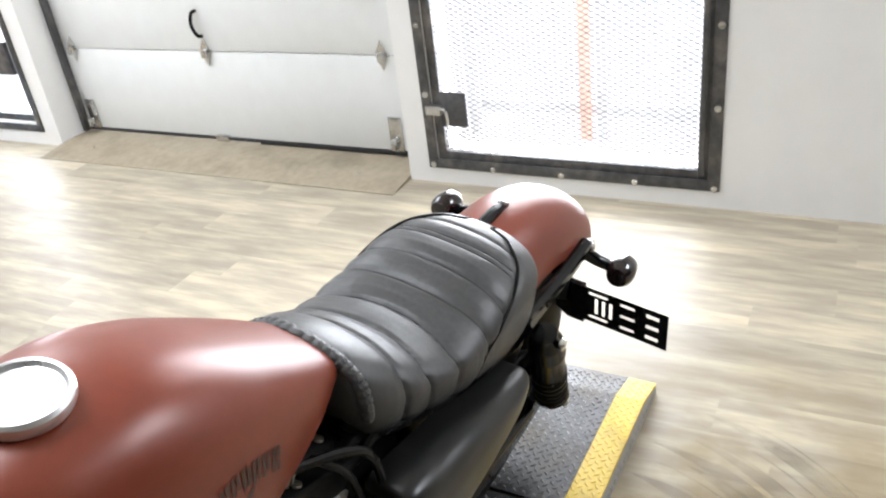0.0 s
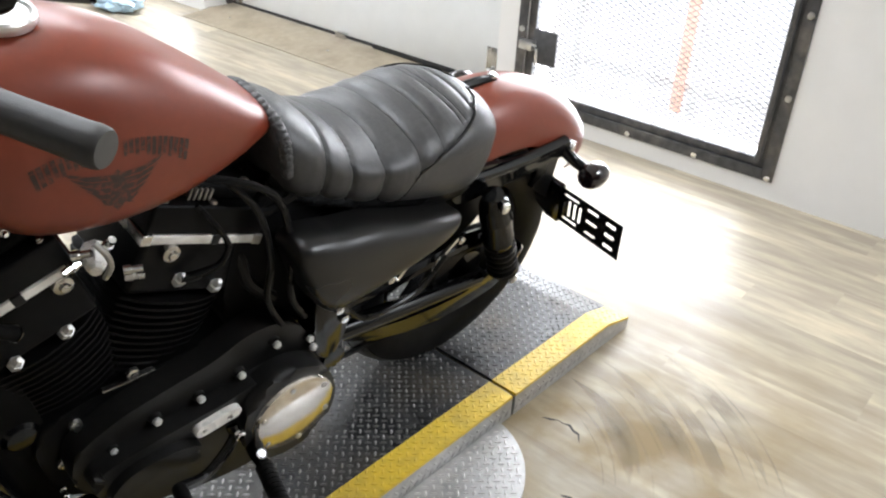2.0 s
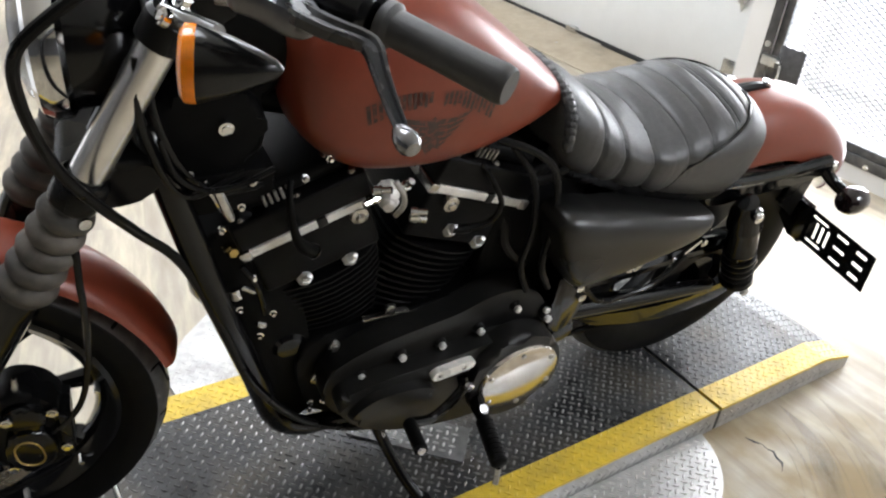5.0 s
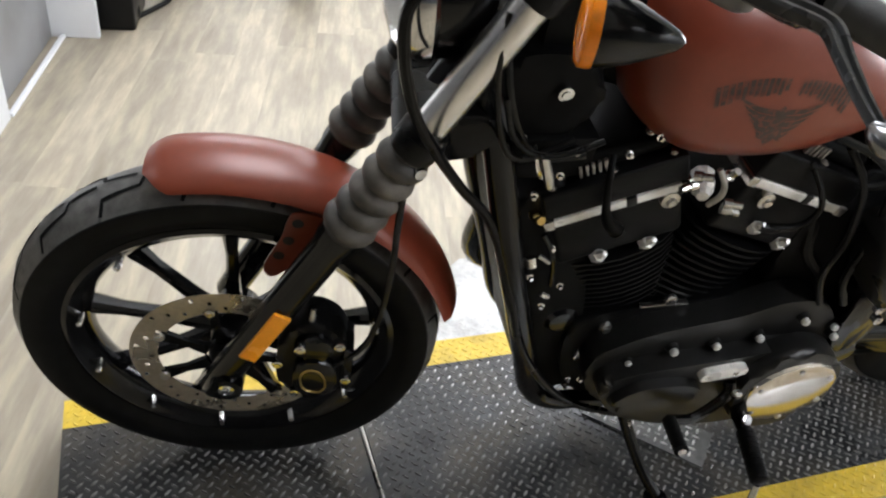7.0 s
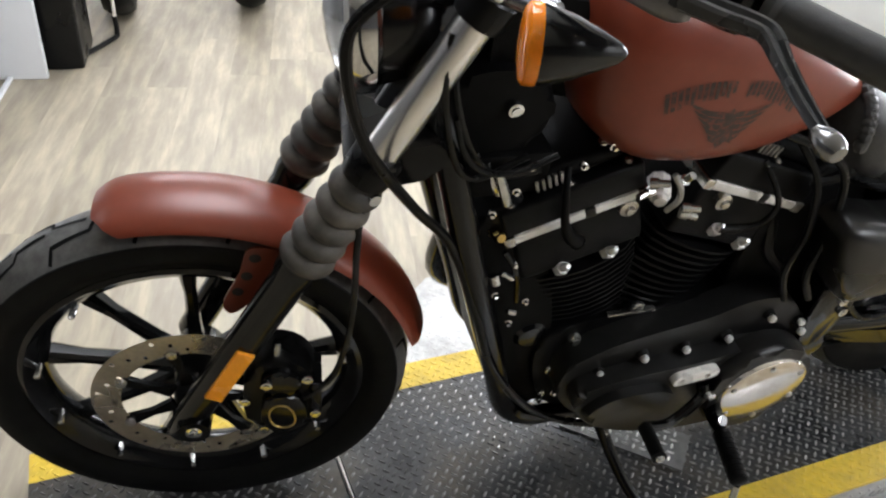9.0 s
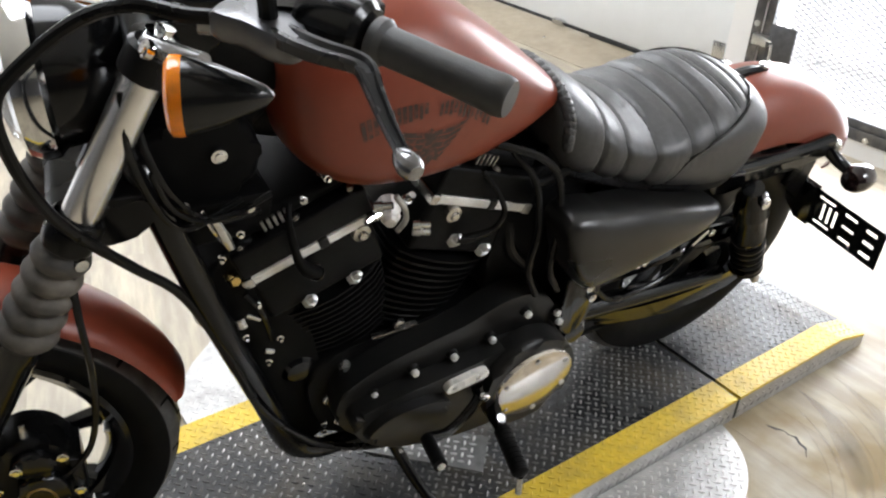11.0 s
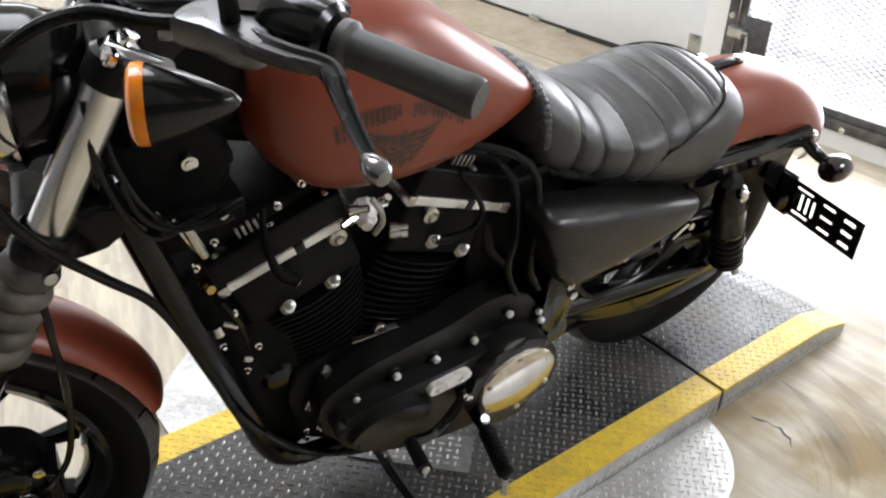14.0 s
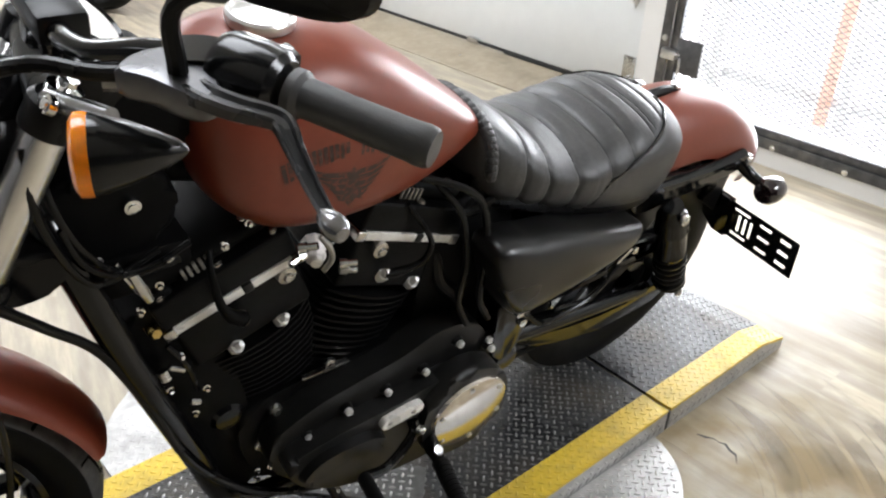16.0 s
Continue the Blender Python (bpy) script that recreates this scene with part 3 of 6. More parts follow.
def platform():
    base = thing("display_platform", "low black diamond-plate display platform with worn yellow edge stripes", "platform")
    gap = 0.006
    for x0, x1 in ((PX0, PXM - gap), (PXM + gap, PX1 - gap), (PX1 + gap, PX2)):
        xs = [x0, x1] if x1 < 2 else [x0, 1.985, x1]
        far = PY1 - (0.026 if x1 < 0.3 else 0.0)
        deck("deck_plate", xs, PY0 + STRIPE, far - STRIPE, M["plate_dark"], base, M["plate_lug"])
        for y0, y1 in ((PY0, PY0 + STRIPE), (far - STRIPE, far)):
            deck("yellow_stripe", xs, y0, y1, M["yellow"], base, M["yellow"], 0.0013)
        for y0, y1 in ((PY0, PY0 + 0.004), (far - 0.004, far)):
            o = bmesh.new()
            zs = [ramp_z(x) - 0.0085 for x in xs]
            top = [o.verts.new((x, y0, z)) for x, z in zip(xs, zs)] + [o.verts.new((x, y0, FLOOR + 0.001)) for x in xs[::-1]]
            bot = [o.verts.new((v.co.x, y1, v.co.z)) for v in top]
            o.faces.new(top)
            o.faces.new(bot[::-1])
            for k in range(len(top)):
                o.faces.new((top[k], bot[k], bot[(k + 1) % len(top)], top[(k + 1) % len(top)]))
            skirt = part("side_skirt", o, M["plate_grey"], base, "bare diamond-plate side", smooth=0)
            if y0 == PY0:
                me = lugs(x0, x1, FLOOR, -0.008, lambda x: 0.0, lambda x, z: z < ramp_z(x) - 0.022 and z > FLOOR + 0.012)
                me.transform(Matrix(((1, 0, 0, 0), (0, 0, -1, PY0), (0, 1, 0, 0), (0, 0, 0, 1))))
                me.materials.append(M["plate_grey"])
                lg = new("raised_pattern", me)
                lg.parent = skirt
                lg["kind"] = "stuff"
    part("end_plate", box(PX0, PX0 + 0.004, PY0 + 0.005, PY1 - 0.031, FLOOR + 0.001, -0.009), M["plate_dark"], base, smooth=0)
    part("joint_strip", box(PX1 - gap + 0.0005, PX1 + gap - 0.0005, PY0 + 0.002, PY1 - 0.002, FLOOR + 0.001, -0.012), M["dark_gap"], base, smooth=0)
    part("joint_strip", box(PXM - gap + 0.0005, PXM + gap - 0.0005, PY0, PY1 - 0.03, FLOOR + 0.001, -0.007), M["dark_gap"], base, smooth=0)
    # thin rod added to give the gleam along the joint's edge
    part("joint_glint", tube([(PXM + 0.001, PY0 + 0.003, -0.0025), (PXM + 0.001, PY1 - 0.03, -0.0025)], 0.0035, 10, 1), M["steel"], base, "bright steel line for the glint on the joint's edge")
    return base


platform()


def side_plate(name, inside, x0, x1, y0, y1, outline, lug="lug_bright", tall=0.0022):
    base = thing(name, "bare silver diamond-plate wing beside the platform", "floor plate")
    z = FLOOR + 0.012
    bm = bmesh.new()
    a = [bm.verts.new((x, y, z)) for x, y in outline]
    b = [bm.verts.new((x, y, FLOOR + 0.001)) for x, y in outline]
    bm.faces.new(a)
    bm.faces.new(b[::-1])
    for k in range(len(a)):
        bm.faces.new((a[k], b[k], b[(k + 1) % len(a)], a[(k + 1) % len(a)]))
    pl = part("plate", bm, M["plate_grey"], base, smooth=0)
    me = lugs(x0, x1, y0, y1, lambda x: z, inside, tall=tall)
    me.materials.append(M[lug])
    lg = new("raised_pattern", me)
    lg.parent = pl
    lg["kind"] = "stuff"


def arc(cx, cy, r, a0, a1, n=24):
    return [(cx + r * math.cos(radians(a0 + (a1 - a0) * k / n)), cy + r * math.sin(radians(a0 + (a1 - a0) * k / n))) for k in range(n + 1)]


near_line = [(0.42, -0.376)] + [(0.42, -0.57)] + [(p[0], min(p[1], -0.376)) for p in arc(1.275, -0.33, 0.243, -76, -9)]
side_plate("wing_plate", lambda x, y: (x < 1.33 and y > -0.55) or math.hypot(x - 1.275, y + 0.33) < 0.231, 0.43, 1.51, -0.62, -0.385, near_line)
far_line = [(0.47, 0.232)] + [(0.47, 0.40), (0.56, 0.50), (0.68, 0.60), (1.3, 0.60), (1.42, 0.50), (1.48, 0.36), (1.49, 0.232)]
side_plate("wing_plate", lambda x, y: y < 0.58 and y < 0.24 + (x - 0.36) * 1.0 and y < 0.24 + (1.6 - x) * 1.2, 0.48, 1.48, 0.24, 0.60, far_line, "plate_grey", 0.0008)


def planks():
    """Boards in two lays: along the garage wall, and turned a little by the desk; near ones each a piece, the far rest joined."""
    width, length, gap = 0.152, 1.22, 0.0001
    rnd = random.Random(7)
    board = finish("plank", box(gap, width - gap, gap, length - gap, 0, 0.004), M["floor"], 0)
    rest_v, rest_f = [], []
    edge = 1.25
    for lay in (Matrix.Identity(4), pose(edge, 0.9, 0, 0, 0, -16.0)):
        turned = lay != Matrix.Identity(4)
        for i in range(-52, 54):
            y = -8.6 - rnd.random() * length
            while y < 7.5:
                c = lay @ Vector(((i + 0.5) * width, y + length / 2, 0))
                by_desk = c.x < edge and c.y > -1.3
                if by_desk == turned and -4.4 < c.x < XW + T - 0.02 and -7.4 < c.y < 6.4:
                    if -1.0 < c.x < 3.3 and -1.6 < c.y < 4.6:
                        ob = new("plank", board)
                        ob.parent = slab_floor
                        ob.matrix_local = lay @ Matrix.Translation((i * width, y, FLOOR - 0.004 - (0.0008 if turned else 0)))
                    else:
                        n = len(rest_v)
                        for px, py in ((0, 0), (width, 0), (width, length), (0, length)):
                            p = lay @ Vector((i * width + px, y + py, 0))
                            rest_v.append((min(XW + T - 0.02, max(-4.28, p.x)), min(6.28, max(-7.28, p.y)), FLOOR - (0.0008 if turned else 0)))
                        rest_f.append((n, n + 1, n + 2, n + 3))
                y += length
    me = bpy.data.meshes.new("far_planks")
    me.from_pydata(rest_v, [], rest_f)
    me.materials.append(M["floor"])
    ob = new("far_planks", me)
    ob.parent = slab_floor
    ob["kind"] = "stuff"


planks()


# ---- the motorcycle, in its own frame: x to the rear, y to its right, z up ----
BIKE = pose(0, 0.045, 0, 0, 0, -4.0) @ pose(0, 0, 0, 12, 0, 0)
bike = thing("motorcycle", "rust-red cruiser motorcycle with blacked-out engine, leaning on its side stand", "motorcycle", BIKE)
STEER = -8.0
AX = Vector((0.456, 0, 0.890)).normalized()      # steering axis, upward
AX0 = Vector((0.085, 0, 0.322))
FOOT = Vector((0.03, 0, 0))
TURN = pose(0.016, 0.022, 0) @ Matrix.Translation(FOOT) @ pose(0, 0, 0, 2.0, 0, -1.5) @ Matrix.Scale(1.028, 4) @ Matrix.Translation(-FOOT) @ Matrix.Translation(AX0) @ Matrix.Rotation(radians(STEER), 4, AX) @ Matrix.Translation(-AX0)
FW = Vector((0.028, 0, 0.334))                    # front axle
RW = Vector((1.545, 0, 0.331))


def steered(bm):
    bm.transform(TURN)
    return bm


def tyre_bm(c, r, width, rim_r, seg=96):
    w = width / 2
    prof = [(rim_r - 0.006, -w * 0.55), (rim_r + 0.004, -w * 0.66), (rim_r + 0.02, -w * 0.86), (rim_r + (r - rim_r) * 0.45, -w), (rim_r + (r - rim_r) * 0.72, -w * 0.94),
            (r - 0.016, -w * 0.74), (r - 0.005, -w * 0.42), (r, 0)]
    prof = prof + [(a, -b) for a, b in prof[-2::-1]]
    return lathe(prof, c, (0, 1, 0), seg)


def crown_radius(y, r, width, rim_r):
    w = width / 2
    return float(np.interp(abs(y), [0, w * 0.42, w * 0.74, w * 0.94, w], [r, r - 0.005, r - 0.016, rim_r + (r - rim_r) * 0.72, rim_r + (r - rim_r) * 0.45]))


def tread_bm(c, r, width, rim_r):
    """The dusty running surface over the crown."""
    w = width / 2
    return lathe([(crown_radius(w * f, r, width, rim_r) + 0.0004, w * f) for f in (-0.90, -0.74, -0.6, -0.42, -0.2, 0, 0.2, 0.42, 0.6, 0.74, 0.90)], c, (0, 1, 0), 96)


def groove_bm(c, r, width, rim_r, angle, side):
    """A stepped tread groove laid as a dark strip from the crown to the shoulder."""
    w = width / 2
    path = [(-0.15, 0.03), (0.0, 0.10), (0.018, 0.34), (0.19, 0.48), (0.212, 0.82)]
    pts = []
    for (t0, f0), (t1, f1) in zip(path, path[1:]):
        for s in range(5):
            pts.append((t0 + (t1 - t0) * s / 5, f0 + (f1 - f0) * s / 5))
    pts.append(path[-1])
    a, b = [], []
    for i, (t, f) in enumerate(pts):
        t1, f1 = pts[min(i + 1, len(pts) - 1)]
        t0, f0 = pts[max(i - 1, 0)]
        du, dv = (t1 - t0) * r, (f1 - f0) * w
        L = math.hypot(du, dv)
        h = 0.0029
        for out, s in ((a, 1), (b, -1)):
            ang, y = angle + t + s * h * dv / L / r, w * f - s * h * du / L
            rr = crown_radius(y, r, width, rim_r) + 0.0012
            out.append(Vector((c.x + rr * math.cos(ang), side * y, c.z + rr * math.sin(ang))))
    return loft([a, b], caps=False, ring=False)


def front_wheel():
    R, W, RIM = 0.328, 0.108, 0.247
    rim = part("front_wheel", steered(lathe([(RIM, -0.036), (RIM + 0.006, -0.034), (RIM + 0.006, -0.038), (RIM - 0.002, -0.041), (RIM - 0.010, -0.034), (RIM - 0.020, -0.028), (RIM - 0.030, -0.012),
                                              (RIM - 0.032, 0), (RIM - 0.030, 0.012), (RIM - 0.020, 0.028), (RIM - 0.010, 0.034), (RIM - 0.002, 0.041), (RIM + 0.006, 0.038), (RIM + 0.006, 0.034),
                                              (RIM, 0.036), (RIM - 0.012, 0.02), (RIM - 0.015, 0), (RIM - 0.012, -0.02)], FW, (0, 1, 0), 96, closed=True)), M["black_gloss"], bike, "black cast front wheel")
    part("tyre", steered(tyre_bm(FW, R, W, RIM)), M["rubber"], rim)
    part("tread", steered(tread_bm(FW, R, W, RIM)), M["tread"], rim)
    for k in range(34):
        part("tread_groove", steered(groove_bm(FW, R, W, RIM, 2 * math.pi * k / 34 + 0.05, 1 if k % 2 else -1)), M["groove"], rim, smooth=0)
    hub = lathe([(0, -0.055), (0.030, -0.055), (0.034, -0.05), (0.036, -0.02), (0.045, 0), (0.036, 0.02), (0.034, 0.05), (0.030, 0.055), (0, 0.055)], FW, (0, 1, 0), 32)
    part("hub", steered(hub), M["black_gloss"], rim)
    for k in range(9):
        a = 2 * math.pi * k / 9 + 0.17
        d, e = Vector((math.cos(a), 0, math.sin(a))), Vector((-math.sin(a), 0, math.cos(a)))
        secs = []
        for r0, w, t in ((0.03, 0.016, 0.016), (0.09, 0.010, 0.013), (0.17, 0.008, 0.012), (0.215, 0.013, 0.016)):
            c = FW + d * r0
            secs.append([c + e * w * x + Vector((0, t * y, 0)) for x, y in ((-1, -0.5), (-0.5, -1), (0.5, -1), (1, -0.5), (1, 0.5), (0.5, 1), (-0.5, 1), (-1, 0.5))])
        part("spoke", steered(loft(secs)), M["black_gloss"], rim)
    # perforated brake disc on the left side, drilled through in three staggered rings
    n, y0 = 144, -0.066
    radii = (0.108, 0.1145, 0.1215, 0.1255, 0.1325, 0.1365, 0.1435, 0.150)
    bm = bmesh.new()
    rings = [[bm.verts.new(FW + Vector((r * math.cos(2 * math.pi * k / n), y0, r * math.sin(2 * math.pi * k / n)))) for k in range(n)] for r in radii]
    for i in range(len(radii) - 1):
        for k in range(n):
            if i % 2 and k % 12 == (i - 1) * 2:
                continue
            bm.faces.new((rings[i][k], rings[i][(k + 1) % n], rings[i + 1][(k + 1) % n], rings[i + 1][k]))
    bmesh.ops.solidify(bm, geom=bm.faces[:], thickness=0.005)
    part("brake_disc", steered(bm), M["disc"], rim, "drilled steel brake disc")
    for k in range(7):
        a = 2 * math.pi * k / 7
        d, e = Vector((math.cos(a), 0, math.sin(a))), Vector((-math.sin(a), 0, math.cos(a)))
        c0, c1 = FW + d * 0.035 + Vector((0, -0.062, 0)), FW + d * 0.113 + Vector((0, -0.064, 0))
        secs = [[c + e * w * x + Vector((0, 0.004 * y, 0)) for x, y in ((-1, -1), (1, -1), (1, 1), (-1, 1))] for c, w in ((c0, 0.012), (c0.lerp(c1, 0.5), 0.006), (c1, 0.011))]
        part("disc_carrier_arm", steered(loft(secs)), M["black_gloss"], rim)
        part("disc_bolt", steered(bolt_bm(c1 + Vector((0, -0.004, 0)), (0, -1, 0), 0.008, 0.006)), M["zinc"], rim)
    part("hub_cap", steered(lathe([(0, -0.075), (0.028, -0.073), (0.034, -0.06), (0.034, -0.05)], FW, (0, 1, 0), 28)), M["black_satin"], rim)
    for a in (-160, -128, -97, -66, -36, 170, 132, 12):
        t = radians(a)
        c = FW + Vector((math.cos(t) * 0.226, -0.034, math.sin(t) * 0.226))
        w = box(-0.012, 0.012, -0.004, 0.004, -0.004, 0.004, 0.0015)
        w.transform(Matrix.Translation(c) @ Matrix.Rotation(-t + math.pi / 2, 4, "Y") @ pose(0, 0, 0, 0, 0, 80))
        part("wheel_weight", steered(w), M["zinc"], rim)


front_wheel()


def fork():
    for side in (-1, 1):
        y = 0.098 * side

        def along(z):
            return Vector((0.019 + 0.505 * (z - 0.33), y, z))
        d = (along(1.0) - along(0.3)).normalized()

        def leg(profile):
            """(radius, z) pairs along the fork leg."""
            return steered(lathe([(r, (along(z) - along(0.3)).length * (1 if z > 0.3 else -1)) for r, z in profile], along(0.3), d, 28))
        slider = part("fork_slider", leg([(0, 0.300), (0.020, 0.300), (0.0235, 0.306), (0.0245, 0.34), (0.0248, 0.52), (0.026, 0.63), (0.029, 0.642), (0.029, 0.672), (0, 0.672)]), M["black_gloss"], bike, "black fork slider")
        part("stanchion", leg([(0.0215, 0.65), (0.0215, 1.02), (0, 1.02)]), M["stanchion"], bike, "chrome fork tube")
        rings = [(0.030, 0.658)]
        z = 0.660
        for k in range(5):
            rr = 0.0375 - 0.0009 * k
            rings += [(rr - 0.008, z), (rr - 0.002, z + 0.006), (rr, z + 0.013), (rr - 0.002, z + 0.020), (rr - 0.009, z + 0.0255)]
            z += 0.0265
        rings += [(0.029, z + 0.002), (0.028, z + 0.008)]
        part("gaiter", leg(rings), M["gaiter"], bike, "dusty ribbed rubber fork gaiter")
        part("lower_clamp", leg([(0.023, 0.794), (0.029, 0.796), (0.0305, 0.803), (0.0305, 0.828), (0.027, 0.833), (0.023, 0.833)]), M["black_satin"], bike)
        part("upper_clamp", leg([(0.023, 0.998), (0.028, 1.000), (0.029, 1.005), (0.029, 1.028), (0.024, 1.033), (0, 1.033)]), M["black_satin"], bike)
        part("fork_cap", leg([(0.018, 1.033), (0.018, 1.044), (0.010, 1.046), (0.010, 1.052), (0, 1.053)]), M["chrome"], bike)
        if side < 0:
            # amber reflector on the slider
            a, b = along(0.412), along(0.512)
            up = d
            out = Vector((0, -1, 0))
            e = up.cross(out).normalized()
            secs = [[p + out * (0.024 + t) + e * w for w, t in ((-0.013, 0), (0.013, 0), (0.013, 0.006), (-0.013, 0.006))] for p in (a, b)]
            bm = loft(secs)
            bmesh.ops.bevel(bm, geom=bm.edges[:], offset=0.0015, segments=1, affect="EDGES")
            part("reflector", steered(bm), M["amber_flat"], slider, "amber reflector strip")
            part("axle_nut", steered(bolt_bm(FW + Vector((0, -0.118, 0)), (0, -1, 0), 0.013, 0.014)), M["chrome"], slider)
            part("axle_boss", steered(lathe([(0, 0.03), (0.024, 0.03), (0.026, 0.0), (0.024, -0.02), (0, -0.02)], FW + Vector((0, -0.098, 0)), (0, -1, 0), 24)), M["black_gloss"], slider)
    part("lower_tree", steered(merge(slab(rounded([(0.235, 0.782), (0.25, 0.815), (0.32, 0.84), (0.36, 0.82), (0.34, 0.785), (0.28, 0.77)]), -0.085, 0.085, 0.006))), M["black_satin"], bike)
    part("upper_tree", steered(slab(rounded([(0.345, 1.01), (0.355, 1.035), (0.40, 1.05), (0.44, 1.04), (0.43, 1.015), (0.38, 1.0)]), -0.085, 0.085, 0.006)), M["black_satin"], bike)
    part("steering_head", tube([(0.315, 0, 0.81), (0.415, 0, 1.005)], 0.034, 20, 1), M["black_gloss"], bike)
    # caliper behind the slider
    c = part("brake_caliper", steered(slab(rounded([(0.118, 0.300), (0.100, 0.355), (0.108, 0.43), (0.145, 0.465), (0.185, 0.45), (0.206, 0.405), (0.210, 0.335), (0.180, 0.290)]), -0.104, -0.045, 0.012)), M["black_satin"], bike, "black brake caliper")
    part("piston_housing", steered(slab(rounded([(0.130, 0.325), (0.128, 0.385), (0.150, 0.402), (0.182, 0.392), (0.192, 0.345), (0.172, 0.318)]), -0.122, -0.095, 0.008)), M["black_gloss"], c)
    part("piston_housing", steered(slab(rounded([(0.128, 0.410), (0.130, 0.440), (0.155, 0.452), (0.180, 0.436), (0.182, 0.410), (0.155, 0.402)]), -0.118, -0.095, 0.008)), M["black_gloss"], c)
    part("bridge_rib", steered(slab([(0.198, 0.318), (0.213, 0.322), (0.214, 0.412), (0.198, 0.42)], -0.110, -0.05, 0.004)), M["black_satin"], c)
    oval = rounded([(0.146, 0.334), (0.138, 0.350), (0.138, 0.372), (0.148, 0.384), (0.162, 0.382), (0.172, 0.366), (0.174, 0.342), (0.164, 0.330)], 4)
    part("badge_outline", steered(tube([(x, -0.1225, z) for x, z in oval + oval[:1]], 0.0015, 6, 1)), M["brass"], c, "thin pale gold badge outline")
    part("bleed_screw", steered(tube([(0.150, -0.09, 0.462), (0.152, -0.09, 0.49)], [0.006, 0.004], 10, 1)), M["zinc"], c)
    for p in ((0.135, -0.119, 0.435), (0.102, -0.105, 0.379), (0.204, -0.112, 0.353), (0.192, -0.106, 0.428), (0.128, -0.105, 0.306)):
        part("caliper_bolt", steered(bolt_bm(p, (0, -1, 0), 0.0085, 0.008)), M["chrome"], c)


fork()


def shell(rows, thick):
    """Gives an open skin a thickness inward."""
    bm = loft(rows, caps=False, ring=False)
    bmesh.ops.recalc_face_normals(bm, faces=bm.faces)
    bmesh.ops.solidify(bm, geom=bm.faces[:], thickness=thick)
    return bm


def fenders():
    rows = []
    n = 64
    half, drop_max = 0.058, 0.028
    for k in range(n + 1):
        f = k / n
        a = radians(107 - 91 * f)
        g = min(1.0, f / 0.07, 0.35 + (1 - f) / 0.03)
        endw = max(0.45, math.sqrt(max(0.0, 1 - (1 - g) ** 2)))
        r = 0.357 - 0.008 * (1 - g) ** 2
        row = []
        m = 18
        for j in range(m + 1):
            y = half * math.sin((-1 + 2 * j / m) * math.pi / 2) * endw
            rr = r - drop_max * (1 - math.sqrt(max(0.0, 1 - (y / (half * 1.02)) ** 2)))
            row.append(Vector((FW.x + rr * math.cos(a), y, FW.z + rr * math.sin(a))))
        rows.append(row)
    f = part("front_fender", steered(shell(rows, -0.003)), M["paint"], bike, "rust-red satin front fender", smooth=50)
    for s in (-1, 1):
        br = slab(rounded([(0.118, 0.640), (0.160, 0.633), (0.142, 0.59), (0.112, 0.535), (0.088, 0.518), (0.080, 0.540), (0.103, 0.595)]), -0.002, 0.002)
        br.transform(Matrix.Translation((0, s * 0.056, 0)))
        part("fender_bracket", steered(br), M["paint"], f)
        for x, z in ((0.100, 0.562), (0.113, 0.592), (0.125, 0.625)):
            part("bracket_hole", steered(lathe([(0, 0), (0.008, 0)], (x, s * 0.0590, z), (0, s, 0), 12)), M["dark_gap"], f)
    # rear fender
    rows = []
    n = 30
    for k in range(n + 1):
        fr = k / n
        a = radians(112 - 78 * fr)
        r = 0.452 + 0.004 * fr
        row = []
        m = 16
        for j in range(m + 1):
            u = -1 + 2 * j / m
            half = 0.102 * (1 - 0.35 * max(0, fr - 0.8) / 0.2 * max(0, fr - 0.8) / 0.2)
            y = half * math.sin(u * math.pi / 2)
            drop = 0.108 * (1 - math.cos(u * math.pi / 2)) ** 1.1
            rr = r - drop
            row.append(Vector((RW.x - 0.004 + rr * math.cos(a), y, RW.z - 0.008 + rr * math.sin(a))))
        rows.append(row)
    part("rear_fender", shell(rows, -0.003), M["paint"], bike, "rust-red satin bobbed rear fender", smooth=60).location = (0.016, -0.006, -0.004)


fenders()


def body_section(x, zc, half_w, z_top, z_bot, n=28, power_top=2.2, power_bot=2.6, tuck=0.0):
    """A closed cross-section at x: rounded top and bottom halves."""
    pts = []
    for k in range(n):
        a = 2 * math.pi * k / n
        c, s = math.cos(a), math.sin(a)
        p = power_top if s >= 0 else power_bot
        y = half_w * math.copysign(abs(c) ** (2 / p), c)
        h = (z_top - zc) if s >= 0 else (zc - z_bot)
        z = zc + h * math.copysign(abs(s) ** (2 / p), s)
        if s < 0:
            y *= 1 - tuck * (-s) ** 2
        pts.append(Vector((x, y, z)))
    return pts


def spline_table(table, n):
    """Smooth rows between given rows of numbers."""
    p = [np.array(r, float) for r in table]
    p = [2 * p[0] - p[1]] + p + [2 * p[-1] - p[-2]]
    rows = []
    for i in range(1, len(p) - 2):
        a, b, c, d = p[i - 1], p[i], p[i + 1], p[i + 2]
        for s in range(n):
            t = s / n
            rows.append(0.5 * (2 * b + (c - a) * t + (2 * a - 5 * b + 4 * c - d) * t * t + (3 * b - a - 3 * c + d) * t ** 3))
    rows.append(p[-2])
    return [[float(v) for v in r] for r in rows]


